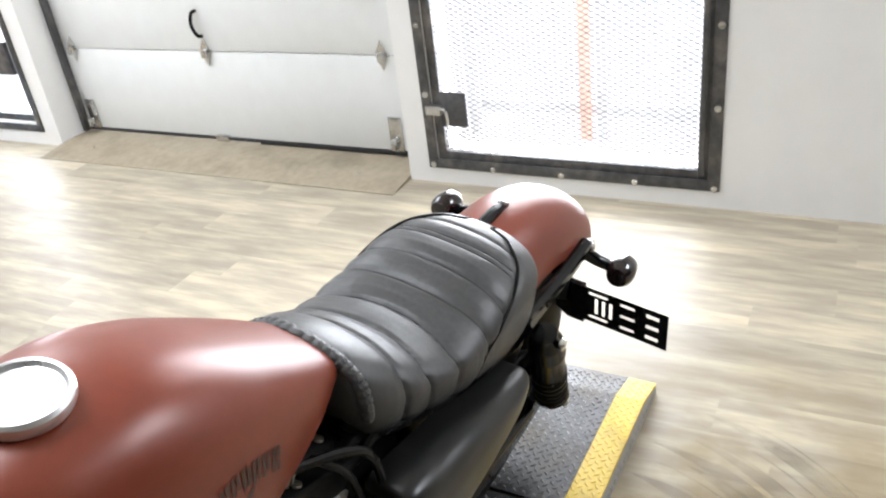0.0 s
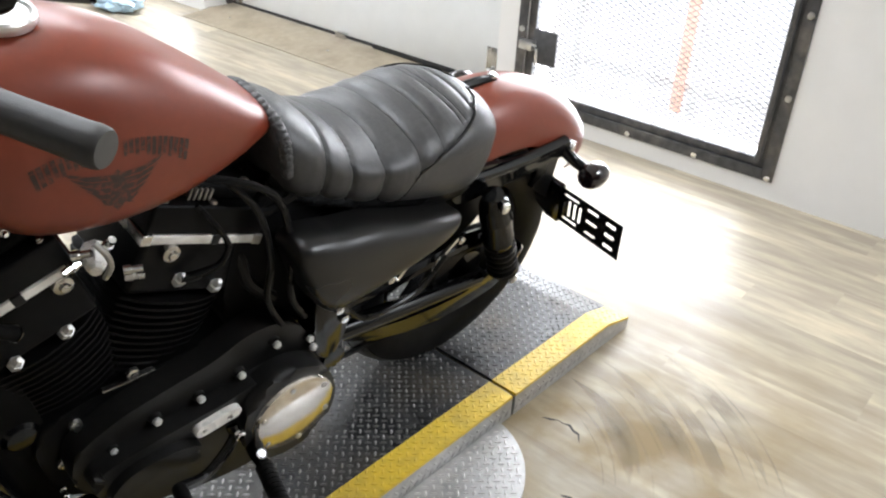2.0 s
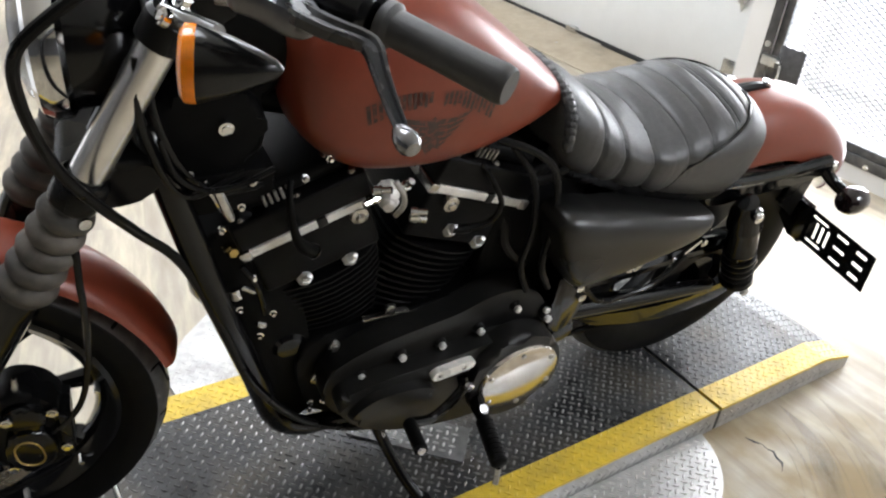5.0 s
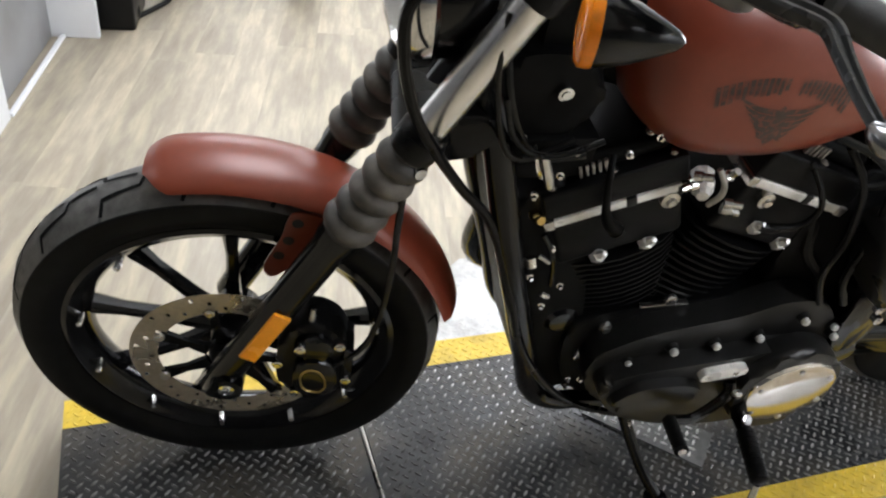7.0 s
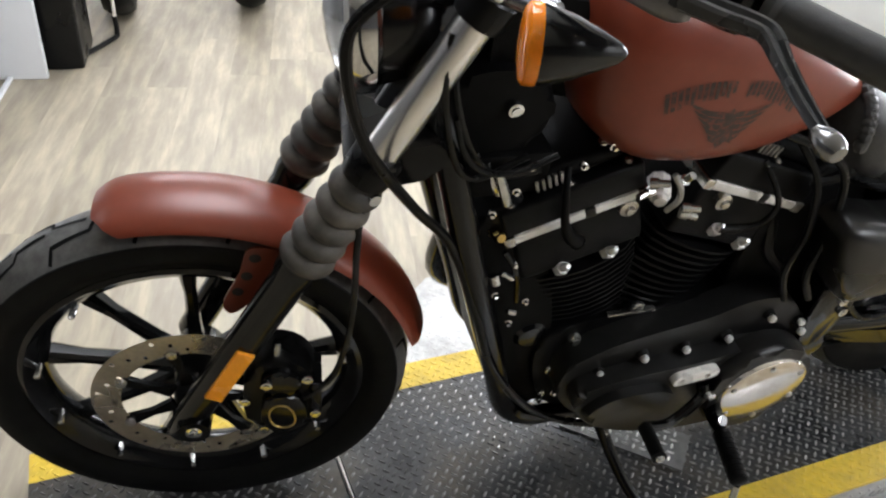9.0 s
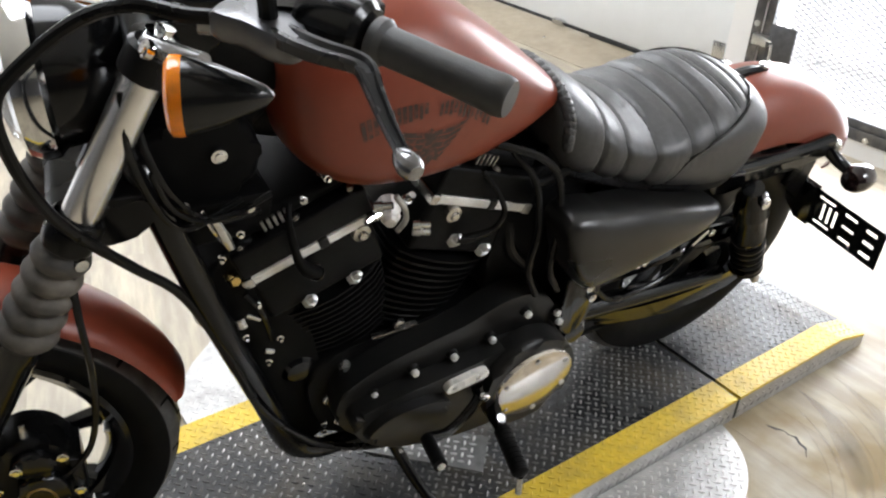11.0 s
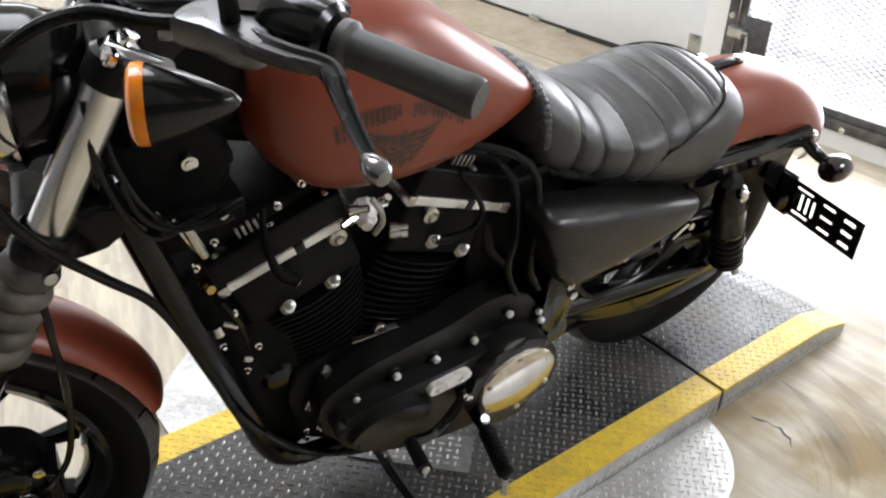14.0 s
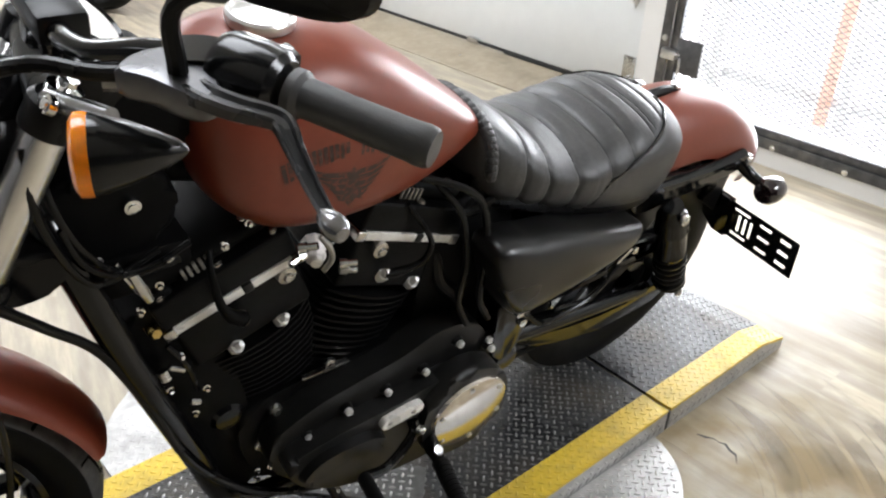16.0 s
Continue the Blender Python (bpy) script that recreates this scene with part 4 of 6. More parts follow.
TANK = [(0.512, 0.940, 0.030, 0.972, 0.915), (0.519, 0.928, 0.074, 1.010, 0.884), (0.536, 0.910, 0.103, 1.040, 0.853), (0.570, 0.890, 0.122, 1.059, 0.820),
        (0.620, 0.878, 0.131, 1.063, 0.795), (0.700, 0.872, 0.134, 1.056, 0.786), (0.780, 0.868, 0.126, 1.023, 0.790), (0.850, 0.866, 0.111, 0.978, 0.802),
        (0.910, 0.866, 0.094, 0.935, 0.822), (0.955, 0.864, 0.075, 0.900, 0.838), (0.982, 0.860, 0.060, 0.880, 0.845), (0.992, 0.858, 0.03, 0.870, 0.849)]
TANK_TOP, TANK_BOT, TANK_TUCK = 2.7, 3.2, 0.14


def tank_skin(x, z):
    """The tank's left side: y at a given x and z."""
    rows = spline_table(TANK, 5)
    zc, w, zt, zb = (float(np.interp(x, [r[0] for r in rows], [r[k] for r in rows])) for k in (1, 2, 3, 4))
    if z >= zc:
        s = min(1.0, (z - zc) / (zt - zc))
        p = TANK_TOP
        k = (1 - s ** p) ** (1 / p)
        return -w * k
    sv = min(1.0, (zc - z) / (zc - zb))
    p = TANK_BOT
    k = (1 - sv ** p) ** (1 / p)
    return -w * k * (1 - TANK_TUCK * (sv ** (p / 2)) ** 2)


def decal(name, outline, parent, mat, label=""):
    """A thin print that follows the tank's left side."""
    bm = bmesh.new()
    vs = [bm.verts.new((x, 0, z)) for x, z in outline]
    bm.faces.new(vs)
    bmesh.ops.triangulate(bm, faces=bm.faces[:])
    bmesh.ops.subdivide_edges(bm, edges=bm.edges[:], cuts=3, use_grid_fill=True)
    for v in bm.verts:
        v.co.y = tank_skin(v.co.x, v.co.z) - 0.0009
    return part(name, bm, mat, parent, label)


def tank():
    rows = spline_table(TANK, 5)
    t = part("fuel_tank", loft([body_section(x, zc, w, zt, zb, 56, TANK_TOP, TANK_BOT, TANK_TUCK) for x, zc, w, zt, zb in rows]), M["paint"], bike, "rust-red satin peanut fuel tank with a dark faded emblem", smooth=60)
    t.location = (0.019, -0.003, -0.006)
    co, ca = (0.627, -0.006, 1.056), (0.03, -0.03, 1)
    cap = part("filler_cap", lathe([(0.034, -0.03), (0.034, 0.004), (0.0415, 0.007), (0.0432, 0.012), (0.0428, 0.019), (0.040, 0.0225), (0.0372, 0.0215), (0.0345, 0.0165), (0.030, 0.0150), (0.015, 0.0158), (0, 0.0160)], co, ca, 56), M["cap_alloy"], t, "dished satin chrome filler cap")
    part("seal_ring", lathe([(0.037, -0.014), (0.038, -0.006), (0.0375, 0.004), (0.033, 0.005)], co, ca, 40), M["dark_gap"], cap)
    # faded emblem: an arched band of upright bars and a spread winged shape under it
    x0, x1, xm = 0.596, 0.808, 0.698
    n = 13
    for k in range(n):
        if k == 6:
            continue
        for s0, s1, cut in ((0.06, 0.40, 0.000), (0.54, 0.90, 0.003 * (k % 3))):
            low, high = [], []
            for f in ((k + s0) / n, (k + s1) / n):
                u = 2 * f - 1
                x = x0 + (x1 - x0) * f
                z = 0.896 - 0.009 * u + 0.031 * (1 - u * u)
                low.append((xm + (x - xm) * 0.94, z + cut))
                high.append((x, z + 0.021 + 0.008 * abs(u)))
            decal("emblem_bar", [low[0], low[1], high[1], high[0]], t, M["emblem"])
    for tip, s in ((0.632, 1), (0.764, -1)):
        for f in range(5):
            # feathers of a spread wing, each shorter and lower than the last
            zt = 0.924 - 0.0105 * f - (0.012 if s < 0 else 0.0)
            xa = tip + s * 0.0085 * f
            xb = 0.698 - s * 0.004
            zi = 0.905 - 0.0095 * f
            decal("emblem_wing", [(xa, zt), (xa + s * 0.008, zt - 0.008), ((xa + xb) / 2, (zt + zi) / 2 - 0.0115), (xb, zi - 0.0090), (xb, zi), ((xa + xb) / 2, (zt + zi) / 2 - 0.004)], t, M["emblem"])
    decal("emblem_body", [(0.694, 0.906), (0.700, 0.911), (0.706, 0.904), (0.714, 0.872), (0.719, 0.853), (0.707, 0.858), (0.698, 0.846), (0.690, 0.858), (0.679, 0.862), (0.687, 0.878)], t, M["emblem"])


tank()


# x, centre height, half width, top, bottom
SEAT = [(0.966, 0.830, 0.050, 0.860, 0.795), (0.976, 0.822, 0.082, 0.874, 0.772), (1.00, 0.804, 0.103, 0.874, 0.732), (1.04, 0.785, 0.116, 0.854, 0.716), (1.09, 0.766, 0.125, 0.818, 0.699),
        (1.15, 0.752, 0.132, 0.790, 0.677), (1.21, 0.745, 0.138, 0.787, 0.654), (1.27, 0.742, 0.141, 0.801, 0.633), (1.33, 0.742, 0.142, 0.815, 0.616), (1.38, 0.742, 0.140, 0.818, 0.607),
        (1.42, 0.740, 0.133, 0.812, 0.605), (1.452, 0.738, 0.121, 0.801, 0.628), (1.48, 0.733, 0.100, 0.785, 0.648), (1.50, 0.727, 0.070, 0.765, 0.672), (1.512, 0.720, 0.035, 0.745, 0.695)]
# tucks: place along the top, shift of the tuck down the flank, depth
TUCKS = [(1.080, -0.025, 1.0), (1.132, -0.025, 1.0), (1.193, -0.020, 1.0), (1.250, 0.0, 0.8), (1.304, 0.0, 0.6), (1.356, 0.010, 0.45), (1.368, 0.010, 0.45), (1.410, 0.0, 0.5)]


def tuck_x(tuck, y, drop):
    return tuck[0] + tuck[1] * min(1.0, abs(y) / 0.115) ** 2 - 0.10 * max(0.0, drop) * (1 if tuck[1] < 0 else 0)


def welt_z(x):
    return float(np.interp(x, [1.19, 1.215, 1.245, 1.295, 1.37, 1.42, 1.455, 1.48, 1.51], [0.63, 0.68, 0.732, 0.757, 0.785, 0.799, 0.800, 0.79, 0.77]))


def seat():
    rows = spline_table(SEAT, 14)
    secs = []
    for x, zc, w, zt, zb in rows:
        ring = body_section(x, zc, w, zt, zb, 96, 2.2, 3.6, 0.06)
        out = []
        for p in ring:
            gaps = [(abs(x - tuck_x(q, p.y, zc - p.z)), q[2]) for q in TUCKS]
            near, depth = min(gaps)
            puff = 0.0060 * depth * min(1.0, near / 0.024) ** 0.6 - 0.0045 * max(depth, 0.6) * math.exp(-(near / 0.0032) ** 2)
            on_side = p.z < welt_z(x) and x > 1.19
            if on_side:
                puff = 0.004
            if x > 1.21:
                puff -= 0.003 * math.exp(-((p.z - welt_z(x)) / 0.004) ** 2)
            d = Vector((0, p.y, (p.z - zc) * 1.2))
            d = d.normalized() if d.length > 1e-6 else Vector((0, 0, 1))
            fade = min(1.0, (x - 0.966) / 0.03, (1.512 - x) / 0.02)
            out.append(p + d * puff * max(0.0, fade))
        secs.append(out)
    st = part("seat", loft(secs), M["vinyl"], bike, "black vinyl solo seat with cross-wise tuck-and-roll pleats", smooth=80)
    st.location = (0.011, -0.008, -0.003)
    # stitched seams down in the tucks
    for q in TUCKS:
        pts = []
        for i in range(57):
            a = radians(205 - 230 * i / 56)
            x = q[0]
            for _ in range(5):
                zc, w, zt, zb = (float(np.interp(x, [r[0] for r in rows], [r[c] for r in rows])) for c in (1, 2, 3, 4))
                c, s = math.cos(a), math.sin(a)
                pw = 2.2 if s >= 0 else 3.6
                y = w * math.copysign(abs(c) ** (2 / pw), c)
                z = zc + ((zt - zc) if s >= 0 else (zc - zb)) * math.copysign(abs(s) ** (2 / pw), s)
                x = tuck_x(q, y, zc - z)
            if x > 1.19 and z < welt_z(x) + 0.003:
                continue
            d = Vector((0, y, (z - zc) * 1.2)).normalized()
            pts.append(Vector((x, y, z)) + d * (-0.0030 if q[2] > 0.7 else -0.0016))
        part("seam", tube(pts, 0.0016 if q[2] > 0.7 else 0.0013, 6, 1), M["dark_gap"], st)
    # piping along the edge of the pleated insert
    for s in (-1, 1):
        pts = []
        for k in range(25):
            x = 1.205 + (1.476 - 1.205) * k / 24
            zc, w, zt, zb = (float(np.interp(x, [r[0] for r in rows], [r[c] for r in rows])) for c in (1, 2, 3, 4))
            z = min(welt_z(x), zt - 0.001)
            if z > zc:
                y = w * (1 - min(1, (z - zc) / (zt - zc)) ** 2.2) ** (1 / 2.2)
            else:
                y = w * (1 - min(1, (zc - z) / (zc - zb)) ** 3.6) ** (1 / 3.6)
            pts.append((x, s * (y + 0.001), z + 0.001))
        part("piping", tube(pts, 0.0030, 8, 2), M["black_gloss"], st)
    # gathered roll at the nose
    pts, radii = [], []
    for k in range(81):
        a = math.pi * k / 80
        c, sn = math.cos(a), math.sin(a)
        pts.append((0.990 - 0.006 * sn + 0.0015 * math.sin(k * 1.9), 0.101 * math.copysign(abs(c) ** 0.8, c), 0.788 + 0.093 * sn ** 0.8))
        radii.append(0.0098 + 0.0012 * math.sin(k * 2.1))
    part("gathered_roll", tube(pts, radii, 10, 2), M["vinyl"], st)
    part("seat_pan", loft([body_section(x, zc - 0.045, w * 0.93, zb + 0.01, zb - 0.016, 32, 4, 4) for x, zc, w, zt, zb in spline_table(SEAT[1:-1], 3)]), M["black_satin"], st)


seat()


def frame_tubes():
    for s in (-1, 1):
        part("frame_tube", tube([(0.350, 0.035 * s, 0.90), (0.371, 0.085 * s, 0.83), (0.424, 0.105 * s, 0.637), (0.499, 0.11 * s, 0.398), (0.536, 0.11 * s, 0.277), (0.583, 0.11 * s, 0.222), (0.67, 0.11 * s, 0.205), (1.0, 0.12 * s, 0.20), (1.12, 0.11 * s, 0.24), (1.14, 0.11 * s, 0.40), (1.13, 0.10 * s, 0.62)], [0.019, 0.021, 0.0215, 0.021, 0.021, 0.020, 0.018, 0.0165, 0.0165, 0.0165, 0.0165], 14, 5), M["black_gloss"], bike)
        part("rear_frame_rail", tube([(0.98, 0.07 * s, 0.75), (1.15, 0.10 * s, 0.68), (1.40, 0.118 * s, 0.645), (1.60, 0.122 * s, 0.64), (1.74, 0.118 * s, 0.645)], 0.014, 10, 5), M["black_gloss"], bike)
    part("backbone", tube([(0.39, 0, 0.93), (0.60, 0, 0.86), (0.98, 0, 0.77)], 0.03, 14, 4), M["matt_black"], bike)
    for s in (-1, 1):
        part("swing_arm", tube([(1.10, 0.10 * s, 0.345), (1.35, 0.115 * s, 0.335), (1.56, 0.118 * s, 0.322)], [0.026, 0.022, 0.02], 12, 4), M["black_gloss"], bike)

    part("battery_box", box(0.99, 1.30, -0.09, 0.11, 0.50, 0.70, 0.012), M["black_satin"], bike, "black battery box behind the side cover")
    # added black plate: darkens the open space between side cover and shock
    part("side_plate", slab(rounded([(1.28, 0.45), (1.27, 0.60), (1.40, 0.66), (1.55, 0.64), (1.54, 0.52), (1.46, 0.46), (1.36, 0.43)]), -0.098, -0.088, 0.003), M["black_satin"], bike)
    part("starter_motor", lathe([(0, -0.10), (0.040, -0.098), (0.045, -0.09), (0.045, 0.10), (0, 0.10)], (0.945, 0, 0.545), (0, 1, 0), 28), M["black_satin"], bike)
    part("inner_fender", loft([[Vector((RW.x + r * math.cos(radians(a)), y, RW.z + r * math.sin(radians(a)))) for y, r in ((-0.09, 0.375), (-0.09, 0.385), (0.09, 0.385), (0.09, 0.375))] for a in range(110, 206, 8)]), M["black_satin"], bike)
    part("wiring_loom", tube([(0.90, -0.075, 0.70), (0.93, -0.09, 0.64), (0.945, -0.10, 0.58), (0.99, -0.11, 0.53)], 0.012, 10, 4), M["black_satin"], bike)
    part("wiring_loom", tube([(0.86, -0.06, 0.76), (0.93, -0.08, 0.73), (0.975, -0.10, 0.72), (1.02, -0.105, 0.74)], 0.010, 10, 4), M["black_satin"], bike)


frame_tubes()


def rear_wheel():
    rim = part("rear_wheel", lathe([(0.205, -0.045), (0.212, -0.046), (0.2, -0.05), (0.185, -0.03), (0.18, 0), (0.185, 0.03), (0.2, 0.05), (0.212, 0.046), (0.205, 0.045), (0.196, 0)], RW, (0, 1, 0), 72, closed=True), M["black_gloss"], bike, "black cast rear wheel")
    part("tyre", tyre_bm(RW, 0.317, 0.146, 0.205), M["rubber"], rim)
    part("tread", tread_bm(RW, 0.317, 0.146, 0.205), M["tread"], rim)
    for k in range(36):
        part("tread_groove", groove_bm(RW, 0.317, 0.146, 0.205, 2 * math.pi * k / 36, 1 if k % 2 else -1), M["groove"], rim, smooth=0)
    part("hub", lathe([(0, -0.09), (0.05, -0.09), (0.05, 0.09), (0, 0.09)], RW, (0, 1, 0), 28), M["black_gloss"], rim)
    for k in range(9):
        a = 2 * math.pi * k / 9
        d, e = Vector((math.cos(a), 0, math.sin(a))), Vector((-math.sin(a), 0, math.cos(a)))
        secs = [[RW + d * r0 + e * w * x + Vector((0, 0.014 * y, 0)) for x, y in ((-1, -1), (1, -1), (1, 1), (-1, 1))] for r0, w in ((0.045, 0.016), (0.12, 0.009), (0.185, 0.014))]
        part("spoke", loft(secs), M["black_gloss"], rim)
    part("belt_pulley", lathe([(0.07, -0.10), (0.112, -0.10), (0.116, -0.098), (0.116, -0.07), (0.112, -0.068), (0.07, -0.068)], RW, (0, 1, 0), 48, closed=True), M["black_satin"], rim)
    # drive belt and its guard
    belt = [(0.94, 0.30)] + [(RW.x + 0.118 * math.cos(radians(a)), RW.z + 0.118 * math.sin(radians(a))) for a in range(100, -101, -20)] + [(0.94, 0.24)]
    part("drive_belt", tube([(x, -0.085, z) for x, z in belt], 0.007, 6, 1), M["rubber"], bike)
    g = [(1.17, 0.345), (1.25, 0.318), (1.34, 0.300), (1.43, 0.290), (1.52, 0.290), (1.60, 0.300), (1.665, 0.325), (1.70, 0.365), (1.715, 0.350), (1.69, 0.290), (1.63, 0.252), (1.55, 0.238), (1.45, 0.240), (1.35, 0.256), (1.25, 0.283), (1.18, 0.312)]
    part("belt_guard", slab(g, -0.122, -0.082, 0.010), M["black_gloss"], bike, "glossy black lower belt guard")
    part("upper_belt_guard", tube([(1.12, -0.10, 0.42), (1.30, -0.105, 0.43), (1.47, -0.105, 0.445), (1.60, -0.105, 0.44)], [0.018, 0.02, 0.02, 0.016], 10, 4), M["black_gloss"], bike)


rear_wheel()


def shocks():
    for s in (-1, 1):
        a, b = Vector((1.480, 0.160 * s, 0.603)), Vector((1.607, 0.152 * s, 0.345))
        d = (b - a).normalized()
        L = (b - a).length
        sh = part("shock_absorber", lathe([(0, -0.022), (0.022, -0.018), (0.024, 0.0), (0.030, 0.010), (0.033, 0.02), (0.034, 0.05), (0.036, 0.055), (0.036, 0.060), (0.033, 0.064), (0.033, 0.138), (0.035, 0.142), (0.034, 0.148), (0.014, 0.150), (0.012, L), (0, L)], a, d, 28), M["black_gloss"], bike, "black shock absorber with a coil spring")
        turns, n = 5, 96
        e1 = d.orthogonal().normalized()
        e2 = d.cross(e1)
        pts = [a + d * (0.152 + (L - 0.180) * k / n) + 0.0295 * (math.cos(2 * math.pi * turns * k / n) * e1 + math.sin(2 * math.pi * turns * k / n) * e2) for k in range(n + 1)]
        part("coil_spring", tube(pts, 0.0072, 8, 1), M["black_satin"], sh)
        part("spring_seat", lathe([(0, 0), (0.036, 0), (0.038, 0.008), (0.03, 0.02), (0, 0.02)], a + d * (L - 0.028), d, 24), M["black_satin"], sh)
        part("shock_bolt", bolt_bm(a + Vector((0, 0.03 * s, 0)), (0, s, 0), 0.012, 0.01), M["chrome"], sh)
        part("shock_bolt", bolt_bm(b + Vector((0, 0.028 * s, 0)), (0, s, 0), 0.011, 0.01), M["zinc"], sh)


shocks()


def side_cover():
    # x, top, bottom, stand-out to the left
    table = [(0.955, 0.696, 0.684, 0.170), (0.961, 0.708, 0.664, 0.184), (0.974, 0.713, 0.630, 0.193), (0.994, 0.713, 0.584, 0.199), (1.020, 0.709, 0.548, 0.203), (1.050, 0.702, 0.534, 0.205),
             (1.12, 0.692, 0.544, 0.204), (1.20, 0.669, 0.562, 0.200), (1.28, 0.647, 0.583, 0.193), (1.325, 0.635, 0.600, 0.183), (1.345, 0.629, 0.608, 0.170), (1.352, 0.624, 0.614, 0.160)]
    rows = []
    for x, zt, zb, out_y in spline_table(table, 5):
        zc, h = (zt + zb) / 2, (zt - zb) / 2
        row = []
        for k in range(33):
            a = math.pi * k / 32
            c, s = math.cos(a), math.sin(a)
            row.append(Vector((x, -0.148 - (out_y - 0.148) * abs(s) ** 0.6, zc + h * math.copysign(abs(c) ** 0.66, c))))
        rows.append([Vector((x, -0.112, zt - 0.004))] + row + [Vector((x, -0.112, zb + 0.004))])
    part("oil_tank_cover", loft(rows), M["denim"], bike, "matte charcoal side cover under the seat", smooth=60).location = (0.022, -0.010, -0.010)


side_cover()


def engine():
    eng = part("crankcase", merge(slab(rounded([(0.60, 0.28), (0.575, 0.40), (0.62, 0.455), (0.78, 0.475), (0.93, 0.48), (1.05, 0.43), (1.09, 0.30), (1.02, 0.215), (0.80, 0.19), (0.66, 0.21)]), -0.105, 0.10, 0.01)), M["black_wrinkle"], bike, "black V-twin engine")
    prim = rounded([(0.612, 0.330), (0.614, 0.390), (0.640, 0.420), (0.70, 0.448), (0.77, 0.464), (0.85, 0.480), (0.93, 0.508), (1.01, 0.490), (1.065, 0.41), (1.10, 0.32), (1.09, 0.25), (1.04, 0.20), (0.95, 0.178), (0.86, 0.180), (0.75, 0.208), (0.66, 0.262)], 5)
    part("primary_flange", slab(prim, -0.150, -0.100, 0.006), M["cover"], bike)
    inner = [(0.845 + (x - 0.845) * 0.93, 0.352 + (z - 0.352) * (0.42 if z > 0.352 else 0.90)) for x, z in prim]
    cover = part("primary_cover", slab(inner, -0.184, -0.140, 0.018, 6), M["cover"], bike, "long black primary cover")
    part("primary_swell", slab(rounded([(0.648, 0.312), (0.652, 0.342), (0.690, 0.368), (0.760, 0.369), (0.800, 0.352), (0.806, 0.330), (0.770, 0.308), (0.700, 0.298)], 6), -0.203, -0.165, 0.019, 7), M["cover"], cover)
    part("clutch_swell", slab(rounded([(0.885, 0.32), (0.90, 0.40), (0.97, 0.435), (1.05, 0.40), (1.085, 0.31), (1.06, 0.225), (0.98, 0.20), (0.91, 0.235)]), -0.206, -0.160, 0.018, 5), M["cover"], cover)
    bolts = [(0.674, -0.152, 0.381), (0.746, -0.155, 0.412), (0.825, -0.154, 0.415), (0.902, -0.155, 0.428), (0.971, -0.155, 0.466), (1.047, -0.152, 0.437), (0.70, -0.15, 0.25), (0.85, -0.15, 0.197), (1.05, -0.16, 0.42)]
    for x, y, z in bolts:
        part("cover_bolt", bolt_bm((x, y - 0.004, z), (0, -1, 0.12), 0.0072, 0.009), M["bright_nut"], bike)
        part("bolt_boss", lathe([(0.010, -0.001), (0.0105, 0.003), (0.012, 0.008), (0, 0.010)], (x, y - 0.002, z), (0, 1, 0), 14), M["cover"], cover)
    derby = part("derby_cover", lathe([(0.086, -0.035), (0.088, 0.0), (0.085, 0.006), (0.078, 0.009), (0.045, 0.013), (0, 0.0145)], (0.988, -0.206, 0.318), (0, -1, 0), 64), M["derby"], bike, "domed chrome clutch cover")
    for a in (100, 160, 220, 280, 340, 40):
        t = radians(a)
        part("cover_bolt", bolt_bm((0.988 + 0.074 * math.cos(t), -0.214, 0.318 + 0.074 * math.sin(t)), (0, -1, 0), 0.006, 0.004), M["steel"], derby)
    insp = part("inspection_cover", slab(rounded([(0.795, 0.377), (0.803, 0.388), (0.818, 0.391), (0.862, 0.397), (0.879, 0.392), (0.883, 0.381), (0.872, 0.373), (0.856, 0.371), (0.812, 0.365), (0.799, 0.367)]), -0.197, -0.17, 0.003), M["alloy"], bike, "bright satin inspection cover")
    for x, z in ((0.812, 0.378), (0.859, 0.383)):
        part("cover_bolt", bolt_bm((x, -0.196, z), (0, -1, 0), 0.005, 0.004), M["steel"], insp)
    part("maker_plate", box(0.684, 0.771, -0.1115, -0.100, 0.470, 0.4755, 0.001), M["steel"], bike, "small bright raised plate")
    for name, axis, base in (("front", (-0.345, 0.939), (0.710, 0.327)), ("rear", (0.36, 0.933), (0.717, 0.330))):
        ax = Vector((axis[0], 0, axis[1])).normalized()
        o = Vector((base[0], 0, base[1]))
        side = Vector((0, 1, 0))
        e = side.cross(ax).normalized()
        rot = Matrix((e, side, ax)).transposed().to_4x4()

        def blk(h0, h1, x0, x1, ly, bev, shift=0.0):
            b = box(x0, x1, -ly + shift, ly + shift, h0, h1, bev, 3)
            b.transform(Matrix.Translation(o) @ rot)
            return b
        cyl = part("cylinder", lathe([(0, 0.10), (0.062, 0.10), (0.062, 0.31), (0, 0.31)], o, ax, 32), M["black_wrinkle"], bike, "black finned cylinder")
        for k in range(12):
            h = 0.128 + 0.0142 * k
            rr = 0.086 + 0.012 * (k / 11)
            sec = rounded([(rr, 0), (rr * 0.95, rr * 0.82), (0, rr * 1.10), (-rr * 0.95, rr * 0.82), (-rr, 0), (-rr * 0.95, -rr * 0.82), (0, -rr * 1.10), (rr * 0.95, -rr * 0.82)], 3)
            part("cooling_fin", loft([[o + ax * (h + t) + e * u + side * v for u, v in sec] for t in (0, 0.0042)]), M["black_wrinkle"], cyl)
        part("cylinder_head", blk(0.300, 0.398, -0.098, 0.098, 0.098, 0.010), M["black_wrinkle"], cyl)
        part("rocker_rail", blk(0.396, 0.411, -0.106, 0.106, 0.1030, 0.002), M["alloy"], cyl, "machined alloy rocker rail")
